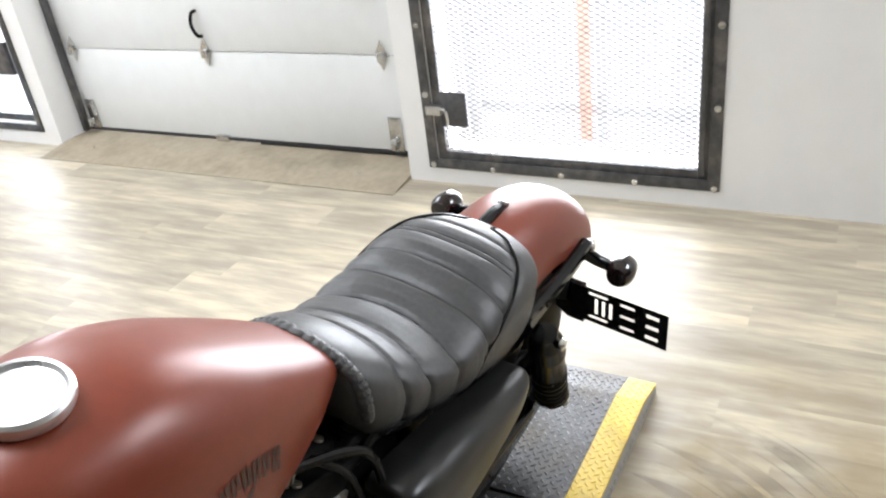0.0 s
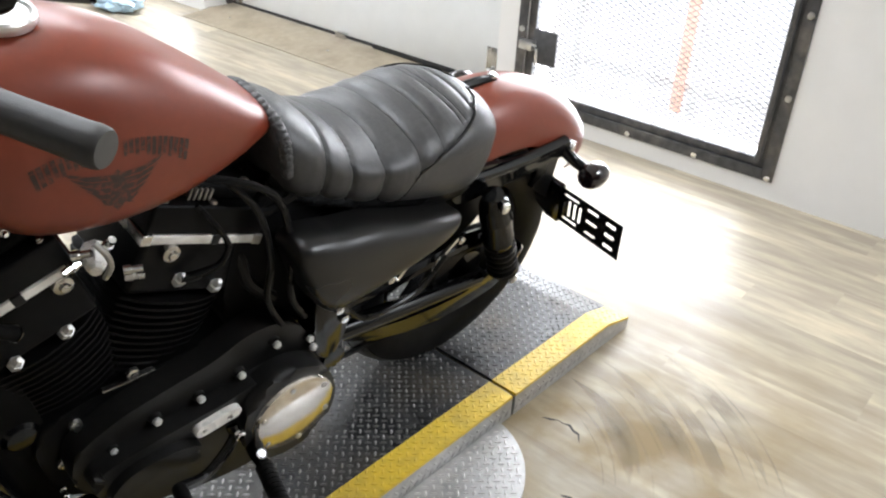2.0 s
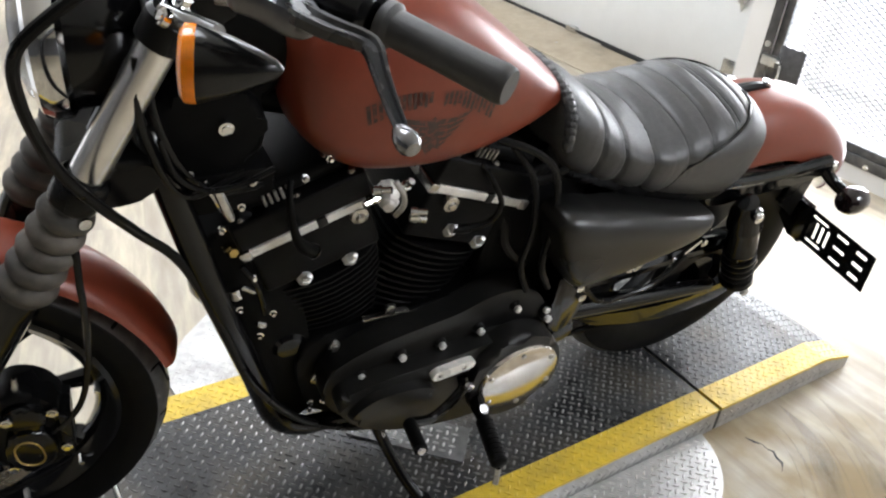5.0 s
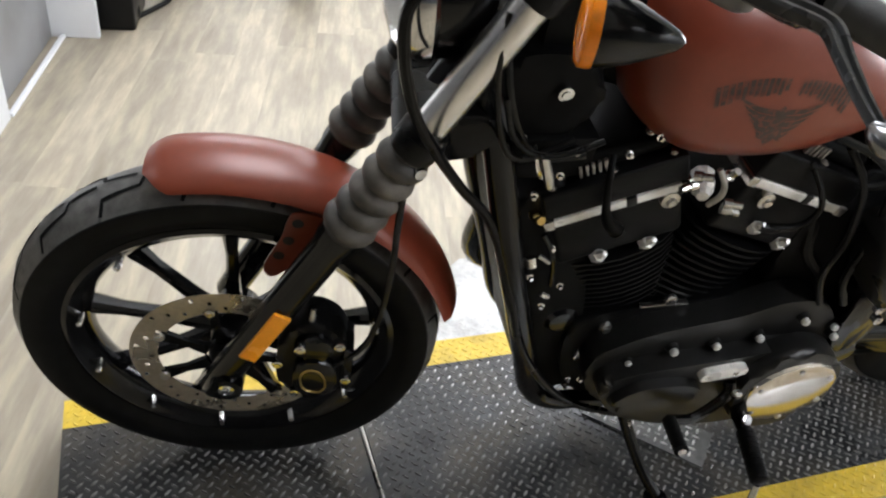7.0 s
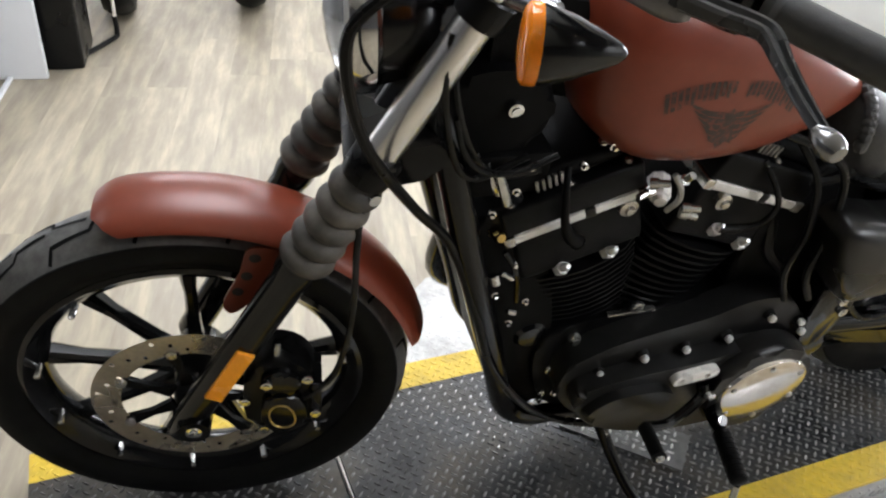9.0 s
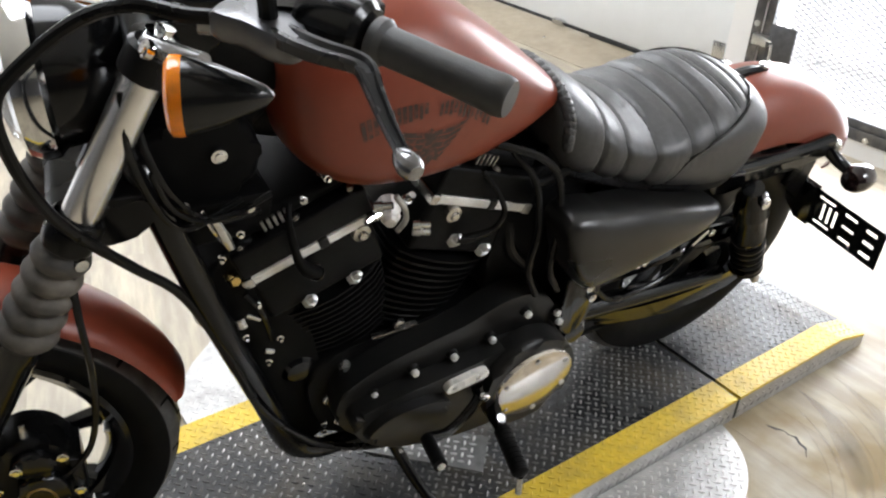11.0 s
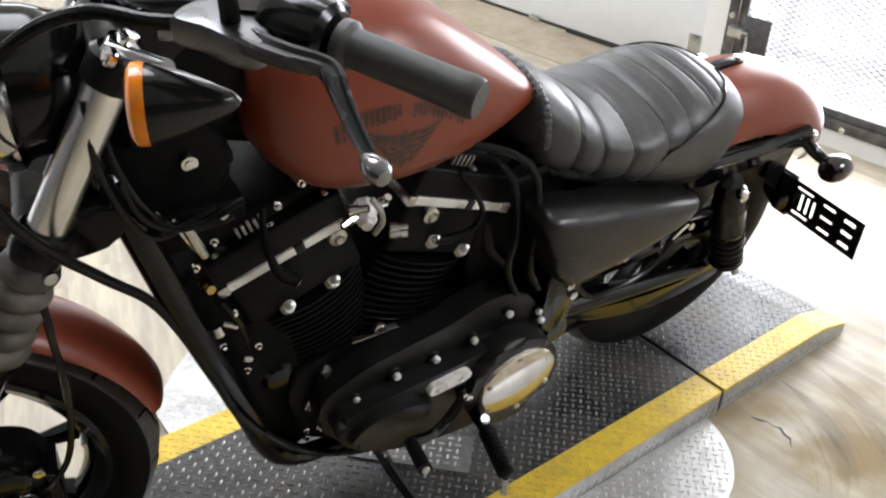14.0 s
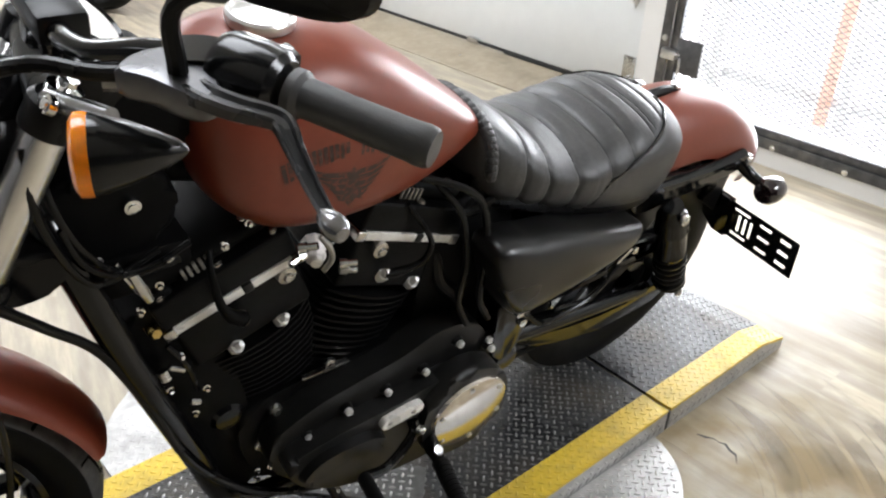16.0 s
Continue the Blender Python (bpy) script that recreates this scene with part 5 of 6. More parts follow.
        for u in (-0.1, 0.1):
            part("rail_end", blk(0.3945, 0.4125, u - 0.0085, u + 0.0085, 0.1050, 0.002), M["steel"], cyl, "bright rail end clamp")
        part("rail_clip", blk(0.3948, 0.4122, 0.012, 0.028, 0.1042, 0.002), M["cover"], cyl)
        part("rocker_box", blk(0.4115, 0.462, -0.104, 0.104, 0.1015, 0.005), M["black_wrinkle"], cyl)
        part("rocker_lid", blk(0.463, 0.492, -0.086, 0.086, 0.084, 0.012), M["matt_black"], cyl)
        for u, v in ((-0.085, -0.088), (0.0, -0.088), (0.085, -0.088), (-0.06, -0.068), (0.06, -0.068)):
            h = 0.462 if v < -0.08 else 0.492
            part("rocker_bolt", bolt_bm(o + ax * (h - 0.002) + e * u + side * v, ax, 0.0075, 0.007), M["steel"], cyl)
        # small ribbed vent on the rocker face and two acorn head nuts
        for k in range(5):
            part("vent_rib", blk(0.464, 0.484, -0.046 + 0.009 * k, -0.0415 + 0.009 * k, 0.003, 0.001, -0.085), M["cast"], cyl)
        lug = Vector((0.648, -0.102, 0.714)) if name == "front" else Vector((0.805, -0.105, 0.706))
        part("engine_mount_lug", lathe([(0, 0.010), (0.006, 0.010), (0.008, 0.006), (0.014, 0.004), (0.0155, -0.02), (0, -0.02)], lug, (0, -1, 0), 20), M["steel"], cyl)
    for p in ((0.645, -0.098, 0.620), (0.572, -0.100, 0.598), (0.881, -0.100, 0.600), (0.819, -0.100, 0.641)):
        q = Vector(p)
        part("acorn_nut", lathe([(0, 0.026), (0.0045, 0.0245), (0.0068, 0.019), (0.0075, 0.010), (0.0105, 0.009), (0.0105, -0.006), (0, -0.006)], q, (0.1, -0.55, 0.8), 6), M["bright_nut"], bike)
    for p in ((0.733, -0.106, 0.488), (0.636, -0.106, 0.425), (0.610, -0.106, 0.348), (0.664, -0.12, 0.252)):
        part("case_bolt", lathe([(0, 0.012), (0.006, 0.012), (0.0065, 0.009), (0.010, 0.008), (0.0115, 0.004), (0.0115, 0), (0, 0)], p, (0, -1, 0), 14), M["zinc"], bike)
    # intake between the cylinders
    part("intake_manifold", lathe([(0, -0.026), (0.009, -0.025), (0.011, -0.018), (0.014, -0.016), (0.017, -0.008), (0.013, -0.004), (0.018, 0.002), (0.018, 0.02), (0, 0.03)], (0.700, -0.088, 0.728), (0.35, 0.85, 0.1), 8), M["alloy"], bike, "cast alloy intake")
    for p, d in (((0.668, -0.115, 0.768), (0.7, -0.5, 0.3)), ((0.705, -0.122, 0.775), (0.2, -0.5, 0.9)), ((0.738, -0.115, 0.70), (0.9, -0.4, -0.1)), ((0.66, -0.115, 0.752), (-0.9, -0.3, -0.1)), ((0.735, -0.118, 0.715), (0.9, -0.4, 0.1))):
        part("clamp_screw", lathe([(0, 0.018), (0.0055, 0.018), (0.0055, 0.004), (0.008, 0.003), (0.008, -0.008), (0, -0.008)], p, d, 10), M["zinc"], bike)
    part("hose_clamp", tube([(0.688, -0.12, 0.785), (0.700, -0.128, 0.765), (0.706, -0.126, 0.74), (0.70, -0.118, 0.715)], 0.0045, 8, 4), M["cast"], bike)
    # spark plug leads and boots
    part("spark_lead", tube([(0.535, -0.10, 0.80), (0.530, -0.118, 0.775), (0.540, -0.124, 0.72), (0.556, -0.122, 0.690), (0.574, -0.115, 0.672)], [0.0045, 0.005, 0.0065, 0.0100, 0.0108], 12, 5), M["matt_black"], bike, "thick rubber spark plug boot and lead")
    part("boot_ring", lathe([(0.008, 0.0), (0.0122, 0.0), (0.0122, 0.003), (0.008, 0.003)], (0.574, -0.115, 0.671), (0.6, 0.25, -0.75), 20), M["ball"], bike)
    part("spark_lead", tube([(0.85, -0.10, 0.775), (0.875, -0.120, 0.735), (0.889, -0.126, 0.70), (0.875, -0.124, 0.668), (0.838, -0.116, 0.655), (0.818, -0.110, 0.655)], [0.0045, 0.0045, 0.005, 0.005, 0.008, 0.008], 10, 5), M["black_satin"], bike)
    # coil and ignition box before the tank, regulator, oil filter and pedestal
    part("coil_box", slab(rounded([(0.365, 0.83), (0.36, 0.905), (0.40, 0.935), (0.47, 0.93), (0.505, 0.895), (0.50, 0.83), (0.43, 0.81)]), -0.074, 0.05, 0.014), M["matt_black"], bike)
    part("case_bolt", bolt_bm((0.451, -0.076, 0.884), (0, -1, 0), 0.011, 0.010), M["chrome"], bike)
    # added block that keeps the gap before the tank dark
    part("neck_filler", slab(rounded([(0.425, 0.905), (0.418, 0.985), (0.44, 1.035), (0.50, 1.04), (0.53, 1.00), (0.53, 0.92), (0.48, 0.89)]), -0.055, 0.05, 0.016), M["matt_black"], bike, "black filler for the dark space round the steering neck")
    part("ignition_module", box(0.39, 0.52, -0.085, 0.03, 0.745, 0.815, 0.008), M["matt_black"], bike)
    part("front_engine_mount", slab(rounded([(0.43, 0.60), (0.45, 0.70), (0.50, 0.72), (0.55, 0.66), (0.56, 0.52), (0.54, 0.42), (0.50, 0.42), (0.47, 0.50)]), -0.055, 0.06, 0.01), M["matt_black"], bike)
    reg = part("regulator", box(0.580, 0.612, -0.070, 0.06, 0.225, 0.363, 0.004), M["matt_black"], bike, "finned black regulator")
    for k in range(7):
        part("regulator_fin", box(0.562, 0.581, -0.066 + 0.019 * k, -0.059 + 0.019 * k, 0.228, 0.360, 0.001), M["matt_black"], reg)
    # added slab: blacks out the see-through space ahead of the engine
    part("front_filler", slab(rounded([(0.418, 0.66), (0.440, 0.72), (0.50, 0.73), (0.58, 0.52), (0.61, 0.36), (0.63, 0.24), (0.585, 0.225), (0.535, 0.25), (0.500, 0.36), (0.452, 0.52)]), -0.092, 0.08, 0.01), M["matt_black"], bike, "black filler for the dark gap between the frame tubes")
    part("oil_filter", lathe([(0, -0.06), (0.022, -0.058), (0.029, -0.052), (0.031, -0.042), (0.031, 0.05), (0, 0.05)], (0.562, -0.040, 0.432), (0, 1, 0), 28), M["black_gloss"], bike)
    part("hex_fitting", lathe([(0, 0.010), (0.007, 0.010), (0.0088, 0.007), (0.0088, -0.014), (0, -0.014)], (0.455, -0.105, 0.692), (0.1, -0.9, 0.3), 6), M["brass"], bike, "brass fitting")
    rnd = random.Random(4)
    for p in ((0.445, -0.092, 0.725), (0.470, -0.095, 0.765), (0.487, -0.090, 0.80), (0.484, -0.112, 0.637), (0.466, -0.112, 0.578), (0.520, -0.112, 0.553), (0.503, -0.112, 0.507), (0.400, -0.102, 0.835), (0.409, -0.102, 0.802),
              (0.585, -0.105, 0.835), (0.640, -0.108, 0.825), (0.555, -0.10, 0.80), (0.60, -0.118, 0.275), (0.625, -0.118, 0.29), (0.645, -0.120, 0.275), (0.60, -0.12, 0.30), (0.745, -0.135, 0.222)):
        part("fastener", lathe([(0, 0.010), (0.0032, 0.010), (0.0036, 0.005), (0.0058, 0.0042), (0.0058, 0), (0, 0)], p, (rnd.uniform(-0.5, 0.3), -1, rnd.uniform(-0.1, 0.5)), 10), M["chrome"], bike)
    part("chrome_rod", tube([(0.418, -0.10, 0.822), (0.432, -0.104, 0.79), (0.442, -0.10, 0.765)], 0.0045, 8, 3), M["chrome"], bike)
    for p, q, r in (((0.468, -0.115, 0.625), (0.487, -0.118, 0.612), 0.0045), ((0.459, -0.112, 0.618), (0.462, -0.118, 0.605), 0.0075), ((0.496, -0.112, 0.532), (0.509, -0.112, 0.524), 0.0050)):
        part("union_nut", tube([p, q], r, 8, 1), M["zinc"], bike)
    part("ignition_lead", tube([(0.362, -0.115, 0.905), (0.378, -0.122, 0.855), (0.410, -0.124, 0.826), (0.455, -0.122, 0.822), (0.505, -0.115, 0.836)], 0.0042, 8, 5), M["black_satin"], bike)
    part("chrome_rod", tube([(0.432, -0.112, 0.812), (0.443, -0.116, 0.782), (0.450, -0.116, 0.762)], [0.006, 0.0075, 0.006], 10, 3), M["zinc"], bike, "bright plug connector")
    part("oil_line", tube([(0.47, -0.108, 0.66), (0.485, -0.118, 0.635), (0.497, -0.116, 0.60), (0.508, -0.11, 0.55)], 0.0045, 8, 4), M["black_gloss"], bike)
    part("exhaust_header", tube([(0.60, 0.07, 0.60), (0.53, 0.10, 0.55), (0.478, 0.125, 0.45), (0.52, 0.16, 0.31), (0.80, 0.18, 0.24), (1.30, 0.17, 0.28), (1.75, 0.17, 0.33)], [0.022, 0.024, 0.024, 0.024, 0.03, 0.042, 0.042], 16, 5), M["black_gloss"], bike)


engine()


def controls_and_cables():
    part("clutch_cable", tube([(0.43, -0.278, 1.170), (0.377, -0.268, 1.174), (0.340, -0.242, 1.175), (0.304, -0.205, 1.150), (0.262, -0.175, 1.105), (0.224, -0.16, 1.055), (0.223, -0.16, 0.995), (0.243, -0.158, 0.922), (0.274, -0.150, 0.862), (0.330, -0.115, 0.765), (0.386, -0.112, 0.690),
                               (0.44, -0.122, 0.55), (0.475, -0.135, 0.44), (0.535, -0.14, 0.335), (0.60, -0.145, 0.265), (0.68, -0.155, 0.228), (0.78, -0.165, 0.215), (0.86, -0.17, 0.228)], 0.0068, 10, 5), M["black_satin"], bike, "black clutch cable")
    part("cable_adjuster", tube([(0.86, -0.17, 0.228), (0.885, -0.172, 0.236)], 0.009, 8, 1), M["zinc"], bike)
    part("brake_line", tube([(0.31, -0.10, 0.86), (0.262, -0.118, 0.80), (0.255, -0.12, 0.72), (0.256, -0.12, 0.62), (0.250, -0.12, 0.53), (0.232, -0.12, 0.45), (0.195, -0.115, 0.40), (0.17, -0.11, 0.39)], 0.0048, 8, 5), M["black_satin"], bike, "black brake line")
    part("cable_clip", lathe([(0, -0.007), (0.008, -0.007), (0.008, 0.007), (0, 0.007)], (0.268, -0.128, 0.808), (0.2, -1, 0), 12), M["zinc"], bike)
    part("wiring_loom", tube([(0.355, -0.09, 0.99), (0.36, -0.11, 0.93), (0.385, -0.115, 0.86), (0.43, -0.10, 0.80), (0.50, -0.09, 0.79)], 0.0052, 8, 5), M["black_satin"], bike)
    part("wiring_loom", tube([(0.34, -0.12, 1.02), (0.338, -0.13, 0.95), (0.365, -0.12, 0.85), (0.40, -0.115, 0.81), (0.47, -0.105, 0.83)], 0.0045, 8, 5), M["black_satin"], bike)
    # added slab that stops light showing through behind the cylinder
    part("gearbox_filler", slab(rounded([(0.905, 0.50), (0.915, 0.66), (0.96, 0.74), (1.05, 0.74), (1.10, 0.60), (1.09, 0.44), (1.0, 0.42)]), -0.100, 0.09, 0.012), M["matt_black"], bike, "matt black filler for the dark gap behind the rear cylinder")
    part("breather_hose", tube([(0.86, -0.105, 0.825), (0.93, -0.125, 0.80), (0.975, -0.135, 0.755), (0.995, -0.145, 0.66), (1.0, -0.15, 0.56), (1.03, -0.155, 0.50)], 0.0065, 8, 5), M["black_satin"], bike)
    part("breather_hose", tube([(0.90, -0.10, 0.80), (0.945, -0.12, 0.74), (0.96, -0.14, 0.65), (0.955, -0.145, 0.57), (0.985, -0.15, 0.50)], 0.006, 8, 5), M["black_satin"], bike)
    part("vent_hose", tube([(1.11, -0.16, 0.49), (1.17, -0.165, 0.43), (1.25, -0.155, 0.41), (1.33, -0.15, 0.42), (1.40, -0.14, 0.47)], 0.006, 8, 5), M["black_satin"], bike)
    # rider peg, shift lever, side stand
    pd = Vector((-0.023, -0.097, 0.006))
    ribs = [(0, 0.0), (0.012, 0.0)]
    for r in range(9):
        ribs += [(0.0165, 0.002 + 0.0105 * r), (0.0165, 0.0095 + 0.0105 * r), (0.0152, 0.0100 + 0.0105 * r), (0.0152, 0.0120 + 0.0105 * r)]
    ribs += [(0.013, 0.098), (0, 0.1)]
    peg = part("footpeg", lathe(ribs, (0.895, -0.255, 0.282), pd, 16), M["rubber"], bike, "ribbed rubber rider peg")
    part("peg_mount", tube([(0.92, -0.17, 0.275), (0.90, -0.225, 0.280), (0.895, -0.258, 0.282)], [0.020, 0.015, 0.012], 12, 3), M["black_gloss"], peg)
    part("peg_bolt", bolt_bm((0.897, -0.24, 0.296), (0.1, -0.5, 0.8), 0.010, 0.008), M["ball"], peg)
    part("peg_feeler", tube([(0.872, -0.350, 0.276), (0.868, -0.362, 0.245)], 0.006, 8, 1), M["zinc"], peg)
    sh = part("shift_lever", tube([(0.868, -0.19, 0.345), (0.862, -0.205, 0.325), (0.80, -0.225, 0.298), (0.742, -0.235, 0.318)], [0.011, 0.010, 0.009, 0.010], 10, 4), M["black_gloss"], bike, "black shift lever")
    part("shift_peg", tube([(0.742, -0.235, 0.318), (0.735, -0.27, 0.328), (0.728, -0.302, 0.338)], 0.0125, 12, 2), M["rubber"], sh, "rubber shift peg")
    part("shift_bolt", bolt_bm((0.868, -0.212, 0.345), (0, -1, 0), 0.010, 0.010), M["chrome"], sh)
    part("shift_bolt", bolt_bm((0.728, -0.304, 0.339), (0, -1, 0.2), 0.008, 0.004), M["zinc"], sh)
    part("stand_link", tube([(0.745, -0.155, 0.232), (0.83, -0.165, 0.222), (0.905, -0.175, 0.238)], 0.007, 8, 3), M["zinc"], bike)
    st = part("side_stand", tube([(0.735, -0.125, 0.205), (0.748, -0.15, 0.16), (0.775, -0.21, 0.10), (0.80, -0.255, 0.066)], [0.014, 0.012, 0.011, 0.012], 12, 4), M["black_gloss"], bike, "black side stand, folded out")
    part("stand_foot", lathe([(0, 0.004), (0.022, 0.004), (0.024, 0.0), (0.022, -0.004), (0, -0.004)], (0.802, -0.258, 0.0585), (0, 0.208, 0.978), 20), M["black_gloss"], st)
    part("stand_spring", tube([(0.742, -0.14, 0.185), (0.765, -0.185, 0.12)], 0.006, 8, 1), M["zinc"], st)
    # bright bits between the side cover and the wheel
    for a, b, r in (((1.235, -0.12, 0.47), (1.275, -0.125, 0.51), 0.006), ((1.275, -0.13, 0.455), (1.30, -0.135, 0.50), 0.007), ((1.385, -0.13, 0.45), (1.43, -0.135, 0.505), 0.006), ((1.33, -0.12, 0.50), (1.36, -0.12, 0.53), 0.005)):
        part("chrome_link", tube([a, b], r, 8, 1), M["chrome"], bike)
    for p in ((1.305, -0.135, 0.51), (1.37, -0.138, 0.445), (1.435, -0.138, 0.50), (1.26, -0.128, 0.46), (1.13, -0.175, 0.53), (1.10, -0.165, 0.49), (1.115, -0.165, 0.46)):
        part("fastener", bolt_bm(p, (0, -1, 0), 0.009, 0.008), M["chrome"], bike)
    part("rear_brake_master", slab(rounded([(1.06, 0.40), (1.05, 0.52), (1.10, 0.535), (1.13, 0.50), (1.12, 0.40), (1.09, 0.36)]), -0.165, -0.11, 0.008), M["black_gloss"], bike)
    part("pivot_cover", lathe([(0, 0.02), (0.025, 0.018), (0.035, 0.006), (0.036, -0.02), (0, -0.02)], (1.115, -0.14, 0.345), (0, -1, 0), 24), M["black_gloss"], bike)


controls_and_cables()


def bars():
    # the bar is turned a little to the right with the fork
    L0, L1 = Vector((0.556, -0.440, 1.182)), Vector((0.492, -0.330, 1.184))
    R0, R1 = Vector((0.655, 0.395, 1.182)), Vector((0.565, 0.305, 1.184))
    bar = part("handlebar", tube([L0, L1, (0.435, -0.225, 1.172), (0.392, -0.13, 1.135), (0.392, -0.02, 1.120), (0.42, 0.09, 1.135), (0.485, 0.20, 1.172), R1, R0], 0.0125, 12, 7), M["black_gloss"], bike, "black drag handlebar")
    bar.location = (0.010, -0.014, -0.008)
    for g0, g1 in ((L0, L1), (R0, R1)):
        d = (g1 - g0).normalized()
        L = (g1 - g0).length
        g0 = g0 - d * 0.006
        part("grip", lathe([(0, 0), (0.0150, 0), (0.0168, 0.003), (0.0176, 0.010), (0.0168, 0.02), (0.0163, L * 0.6), (0.0168, L * 0.9), (0.021, L * 0.94), (0.021, L), (0, L)], g0, d, 32), M["grip"], bar, "grey rubber grip")
        part("switch_housing", lathe([(0, 0), (0.024, 0), (0.030, 0.006), (0.032, 0.02), (0.032, 0.050), (0.028, 0.060), (0, 0.060)], g1, d, 28), M["signal"], bar, "black switch housing")
        part("switch_button", box(-0.008, 0.008, -0.012, 0.012, -0.004, 0.006, 0.002), M["dark_lens"], bar).matrix_basis = Matrix.Translation(g1 + d * 0.03 + Vector((0.028, 0, 0.014)))
    for y in (-0.045, 0.045):
        part("riser", tube([(0.405 + y * 0.15, y, 1.035), (0.395 + y * 0.15, y, 1.125)], [0.019, 0.017], 14, 1), M["black_gloss"], bar)
    part("riser_clamp", box(0.368, 0.42, -0.07, 0.07, 1.108, 1.142, 0.008), M["black_satin"], bar)
    # gauge between the risers
    g = part("gauge", lathe([(0, -0.05), (0.038, -0.048), (0.048, -0.03), (0.050, 0.0), (0.052, 0.006), (0.047, 0.010), (0.044, 0.006), (0, 0.006)], (0.440, 0.0, 1.085), (0.62, -0.15, 0.77), 36), M["black_gloss"], bike, "round black speedometer")
    part("gauge_glass", lathe([(0.045, 0), (0.02, 0.004), (0, 0.005)], Vector((0.440, 0.0, 1.085)) + Vector((0.62, -0.15, 0.77)).normalized() * 0.006, (0.62, -0.15, 0.77), 32), M["alloy"], g, "pale brushed dial")
    # clutch perch and lever
    perch = part("lever_perch", merge(slab(rounded([(-0.02, -0.018), (-0.026, 0.0), (-0.018, 0.02), (0.02, 0.022), (0.032, 0.0), (0.02, -0.02)]), -0.022, 0.022, 0.006)), M["black_gloss"], bar, "black clutch perch")
    perch.matrix_basis = Matrix.Translation((0.445, -0.262, 1.172)) @ pose(0, 0, 0, 0, 0, -28)
    plan = rounded([(0.372, -0.262), (0.392, -0.288), (0.412, -0.325), (0.430, -0.338), (0.447, -0.322), (0.458, -0.275), (0.440, -0.238), (0.400, -0.238)], 4)
    pc = Vector((0.415, -0.285))
    rows = []
    for f, z in ((0.74, 1.166), (0.84, 1.170), (0.86, 1.186), (0.78, 1.191), (0.4, 1.192)):
        rows.append([Vector((pc.x + (x - pc.x) * f, pc.y + (y - pc.y) * f, z)) for x, y in plan])
    part("perch_body", loft(rows), M["perch"], perch).matrix_parent_inverse = perch.matrix_basis.inverted()
    blade = [((0.428, -0.262, 1.176), 0.012, 0.008), ((0.424, -0.292, 1.181), 0.0125, 0.0085), ((0.427, -0.322, 1.186), 0.0125, 0.008), ((0.440, -0.350, 1.189), 0.012, 0.007), ((0.457, -0.371, 1.190), 0.0105, 0.0065),
             ((0.462, -0.384, 1.189), 0.0092, 0.006), ((0.457, -0.412, 1.185), 0.0072, 0.0052), ((0.451, -0.446, 1.181), 0.0060, 0.0047), ((0.446, -0.480, 1.178), 0.0048, 0.0046)]
    spine = smooth_path([Vector(p) for p, a, b in blade], 5)
    secs = []
    for i, p in enumerate(spine):
        u = i / (len(spine) - 1) * (len(blade) - 1)
        wide, deep = (float(np.interp(u, range(len(blade)), [q[c] for q in blade])) for c in (1, 2))
        ahead = (spine[min(i + 1, len(spine) - 1)] - spine[max(i - 1, 0)]).normalized()
        across = ahead.cross(Vector((0, 0, 1))).normalized()
        up = across.cross(ahead)
        # a blade with a shallow channel along its upper face
        secs.append([p + across * wide * x + up * deep * y for x, y in ((-1, -0.5), (-1, 0.6), (-0.8, 1), (-0.45, 1), (-0.25, 0.45), (0.25, 0.45), (0.45, 1), (0.8, 1), (1, 0.6), (1, -0.5), (0.6, -1), (-0.6, -1))])
    lev = part("clutch_lever", loft(secs), M["lever"], bar, "dark grey clutch lever")
    part("lever_ball", lathe([(0, -0.0165), (0.0055, -0.0140), (0.0084, -0.008), (0.0100, 0), (0.0090, 0.0062), (0.0062, 0.0102), (0, 0.0118)], (0.445, -0.489, 1.177), (0.05, -1, -0.05), 24), M["ball"], lev, "worn bright ball end")
    part("pivot_screw", bolt_bm((0.436, -0.262, 1.182), (0, 0, 1), 0.009, 0.006), M["zinc"], lev)
    part("ferrule", tube([(0.432, -0.272, 1.170), (0.375, -0.245, 1.168)], 0.0085, 10, 1), M["zinc"], bar)
    # turn signals
    for c, sgn in (((0.370, -0.246, 1.085), -1), ((0.428, 0.232, 1.090), 1)):
        d = Vector((0.93, 0.32 * sgn, 0.03)).normalized()
        sig = part("turn_signal", lathe([(0.001, 0.082), (0.005, 0.080), (0.010, 0.074), (0.0185, 0.056), (0.028, 0.034), (0.034, 0.014), (0.0362, 0.006), (0.0362, 0.0), (0, 0.0)], c, d, 36), M["signal"], bike, "black bullet turn signal with amber lens")
        part("lens", lathe([(0.0365, 0.002), (0.0375, -0.002), (0.037, -0.009), (0.032, -0.013), (0.018, -0.015), (0, -0.015)], c, d, 36), M["amber"], sig, "amber lens")
        part("stem", tube([Vector(c) + Vector((0.03, -sgn * 0.03, 0.012)), Vector(c) + Vector((0.015, -sgn * 0.062, 0.004)), Vector(c) + Vector((0.0, -sgn * 0.115, -0.01))], [0.010, 0.012, 0.011], 12, 3), M["ball"], sig, "dark polished stem")
        part("stem_bolt", bolt_bm(Vector(c) + Vector((-0.004, -sgn * 0.085, 0.0)), (-0.8, 0, 0.5), 0.010, 0.010), M["chrome"], sig)
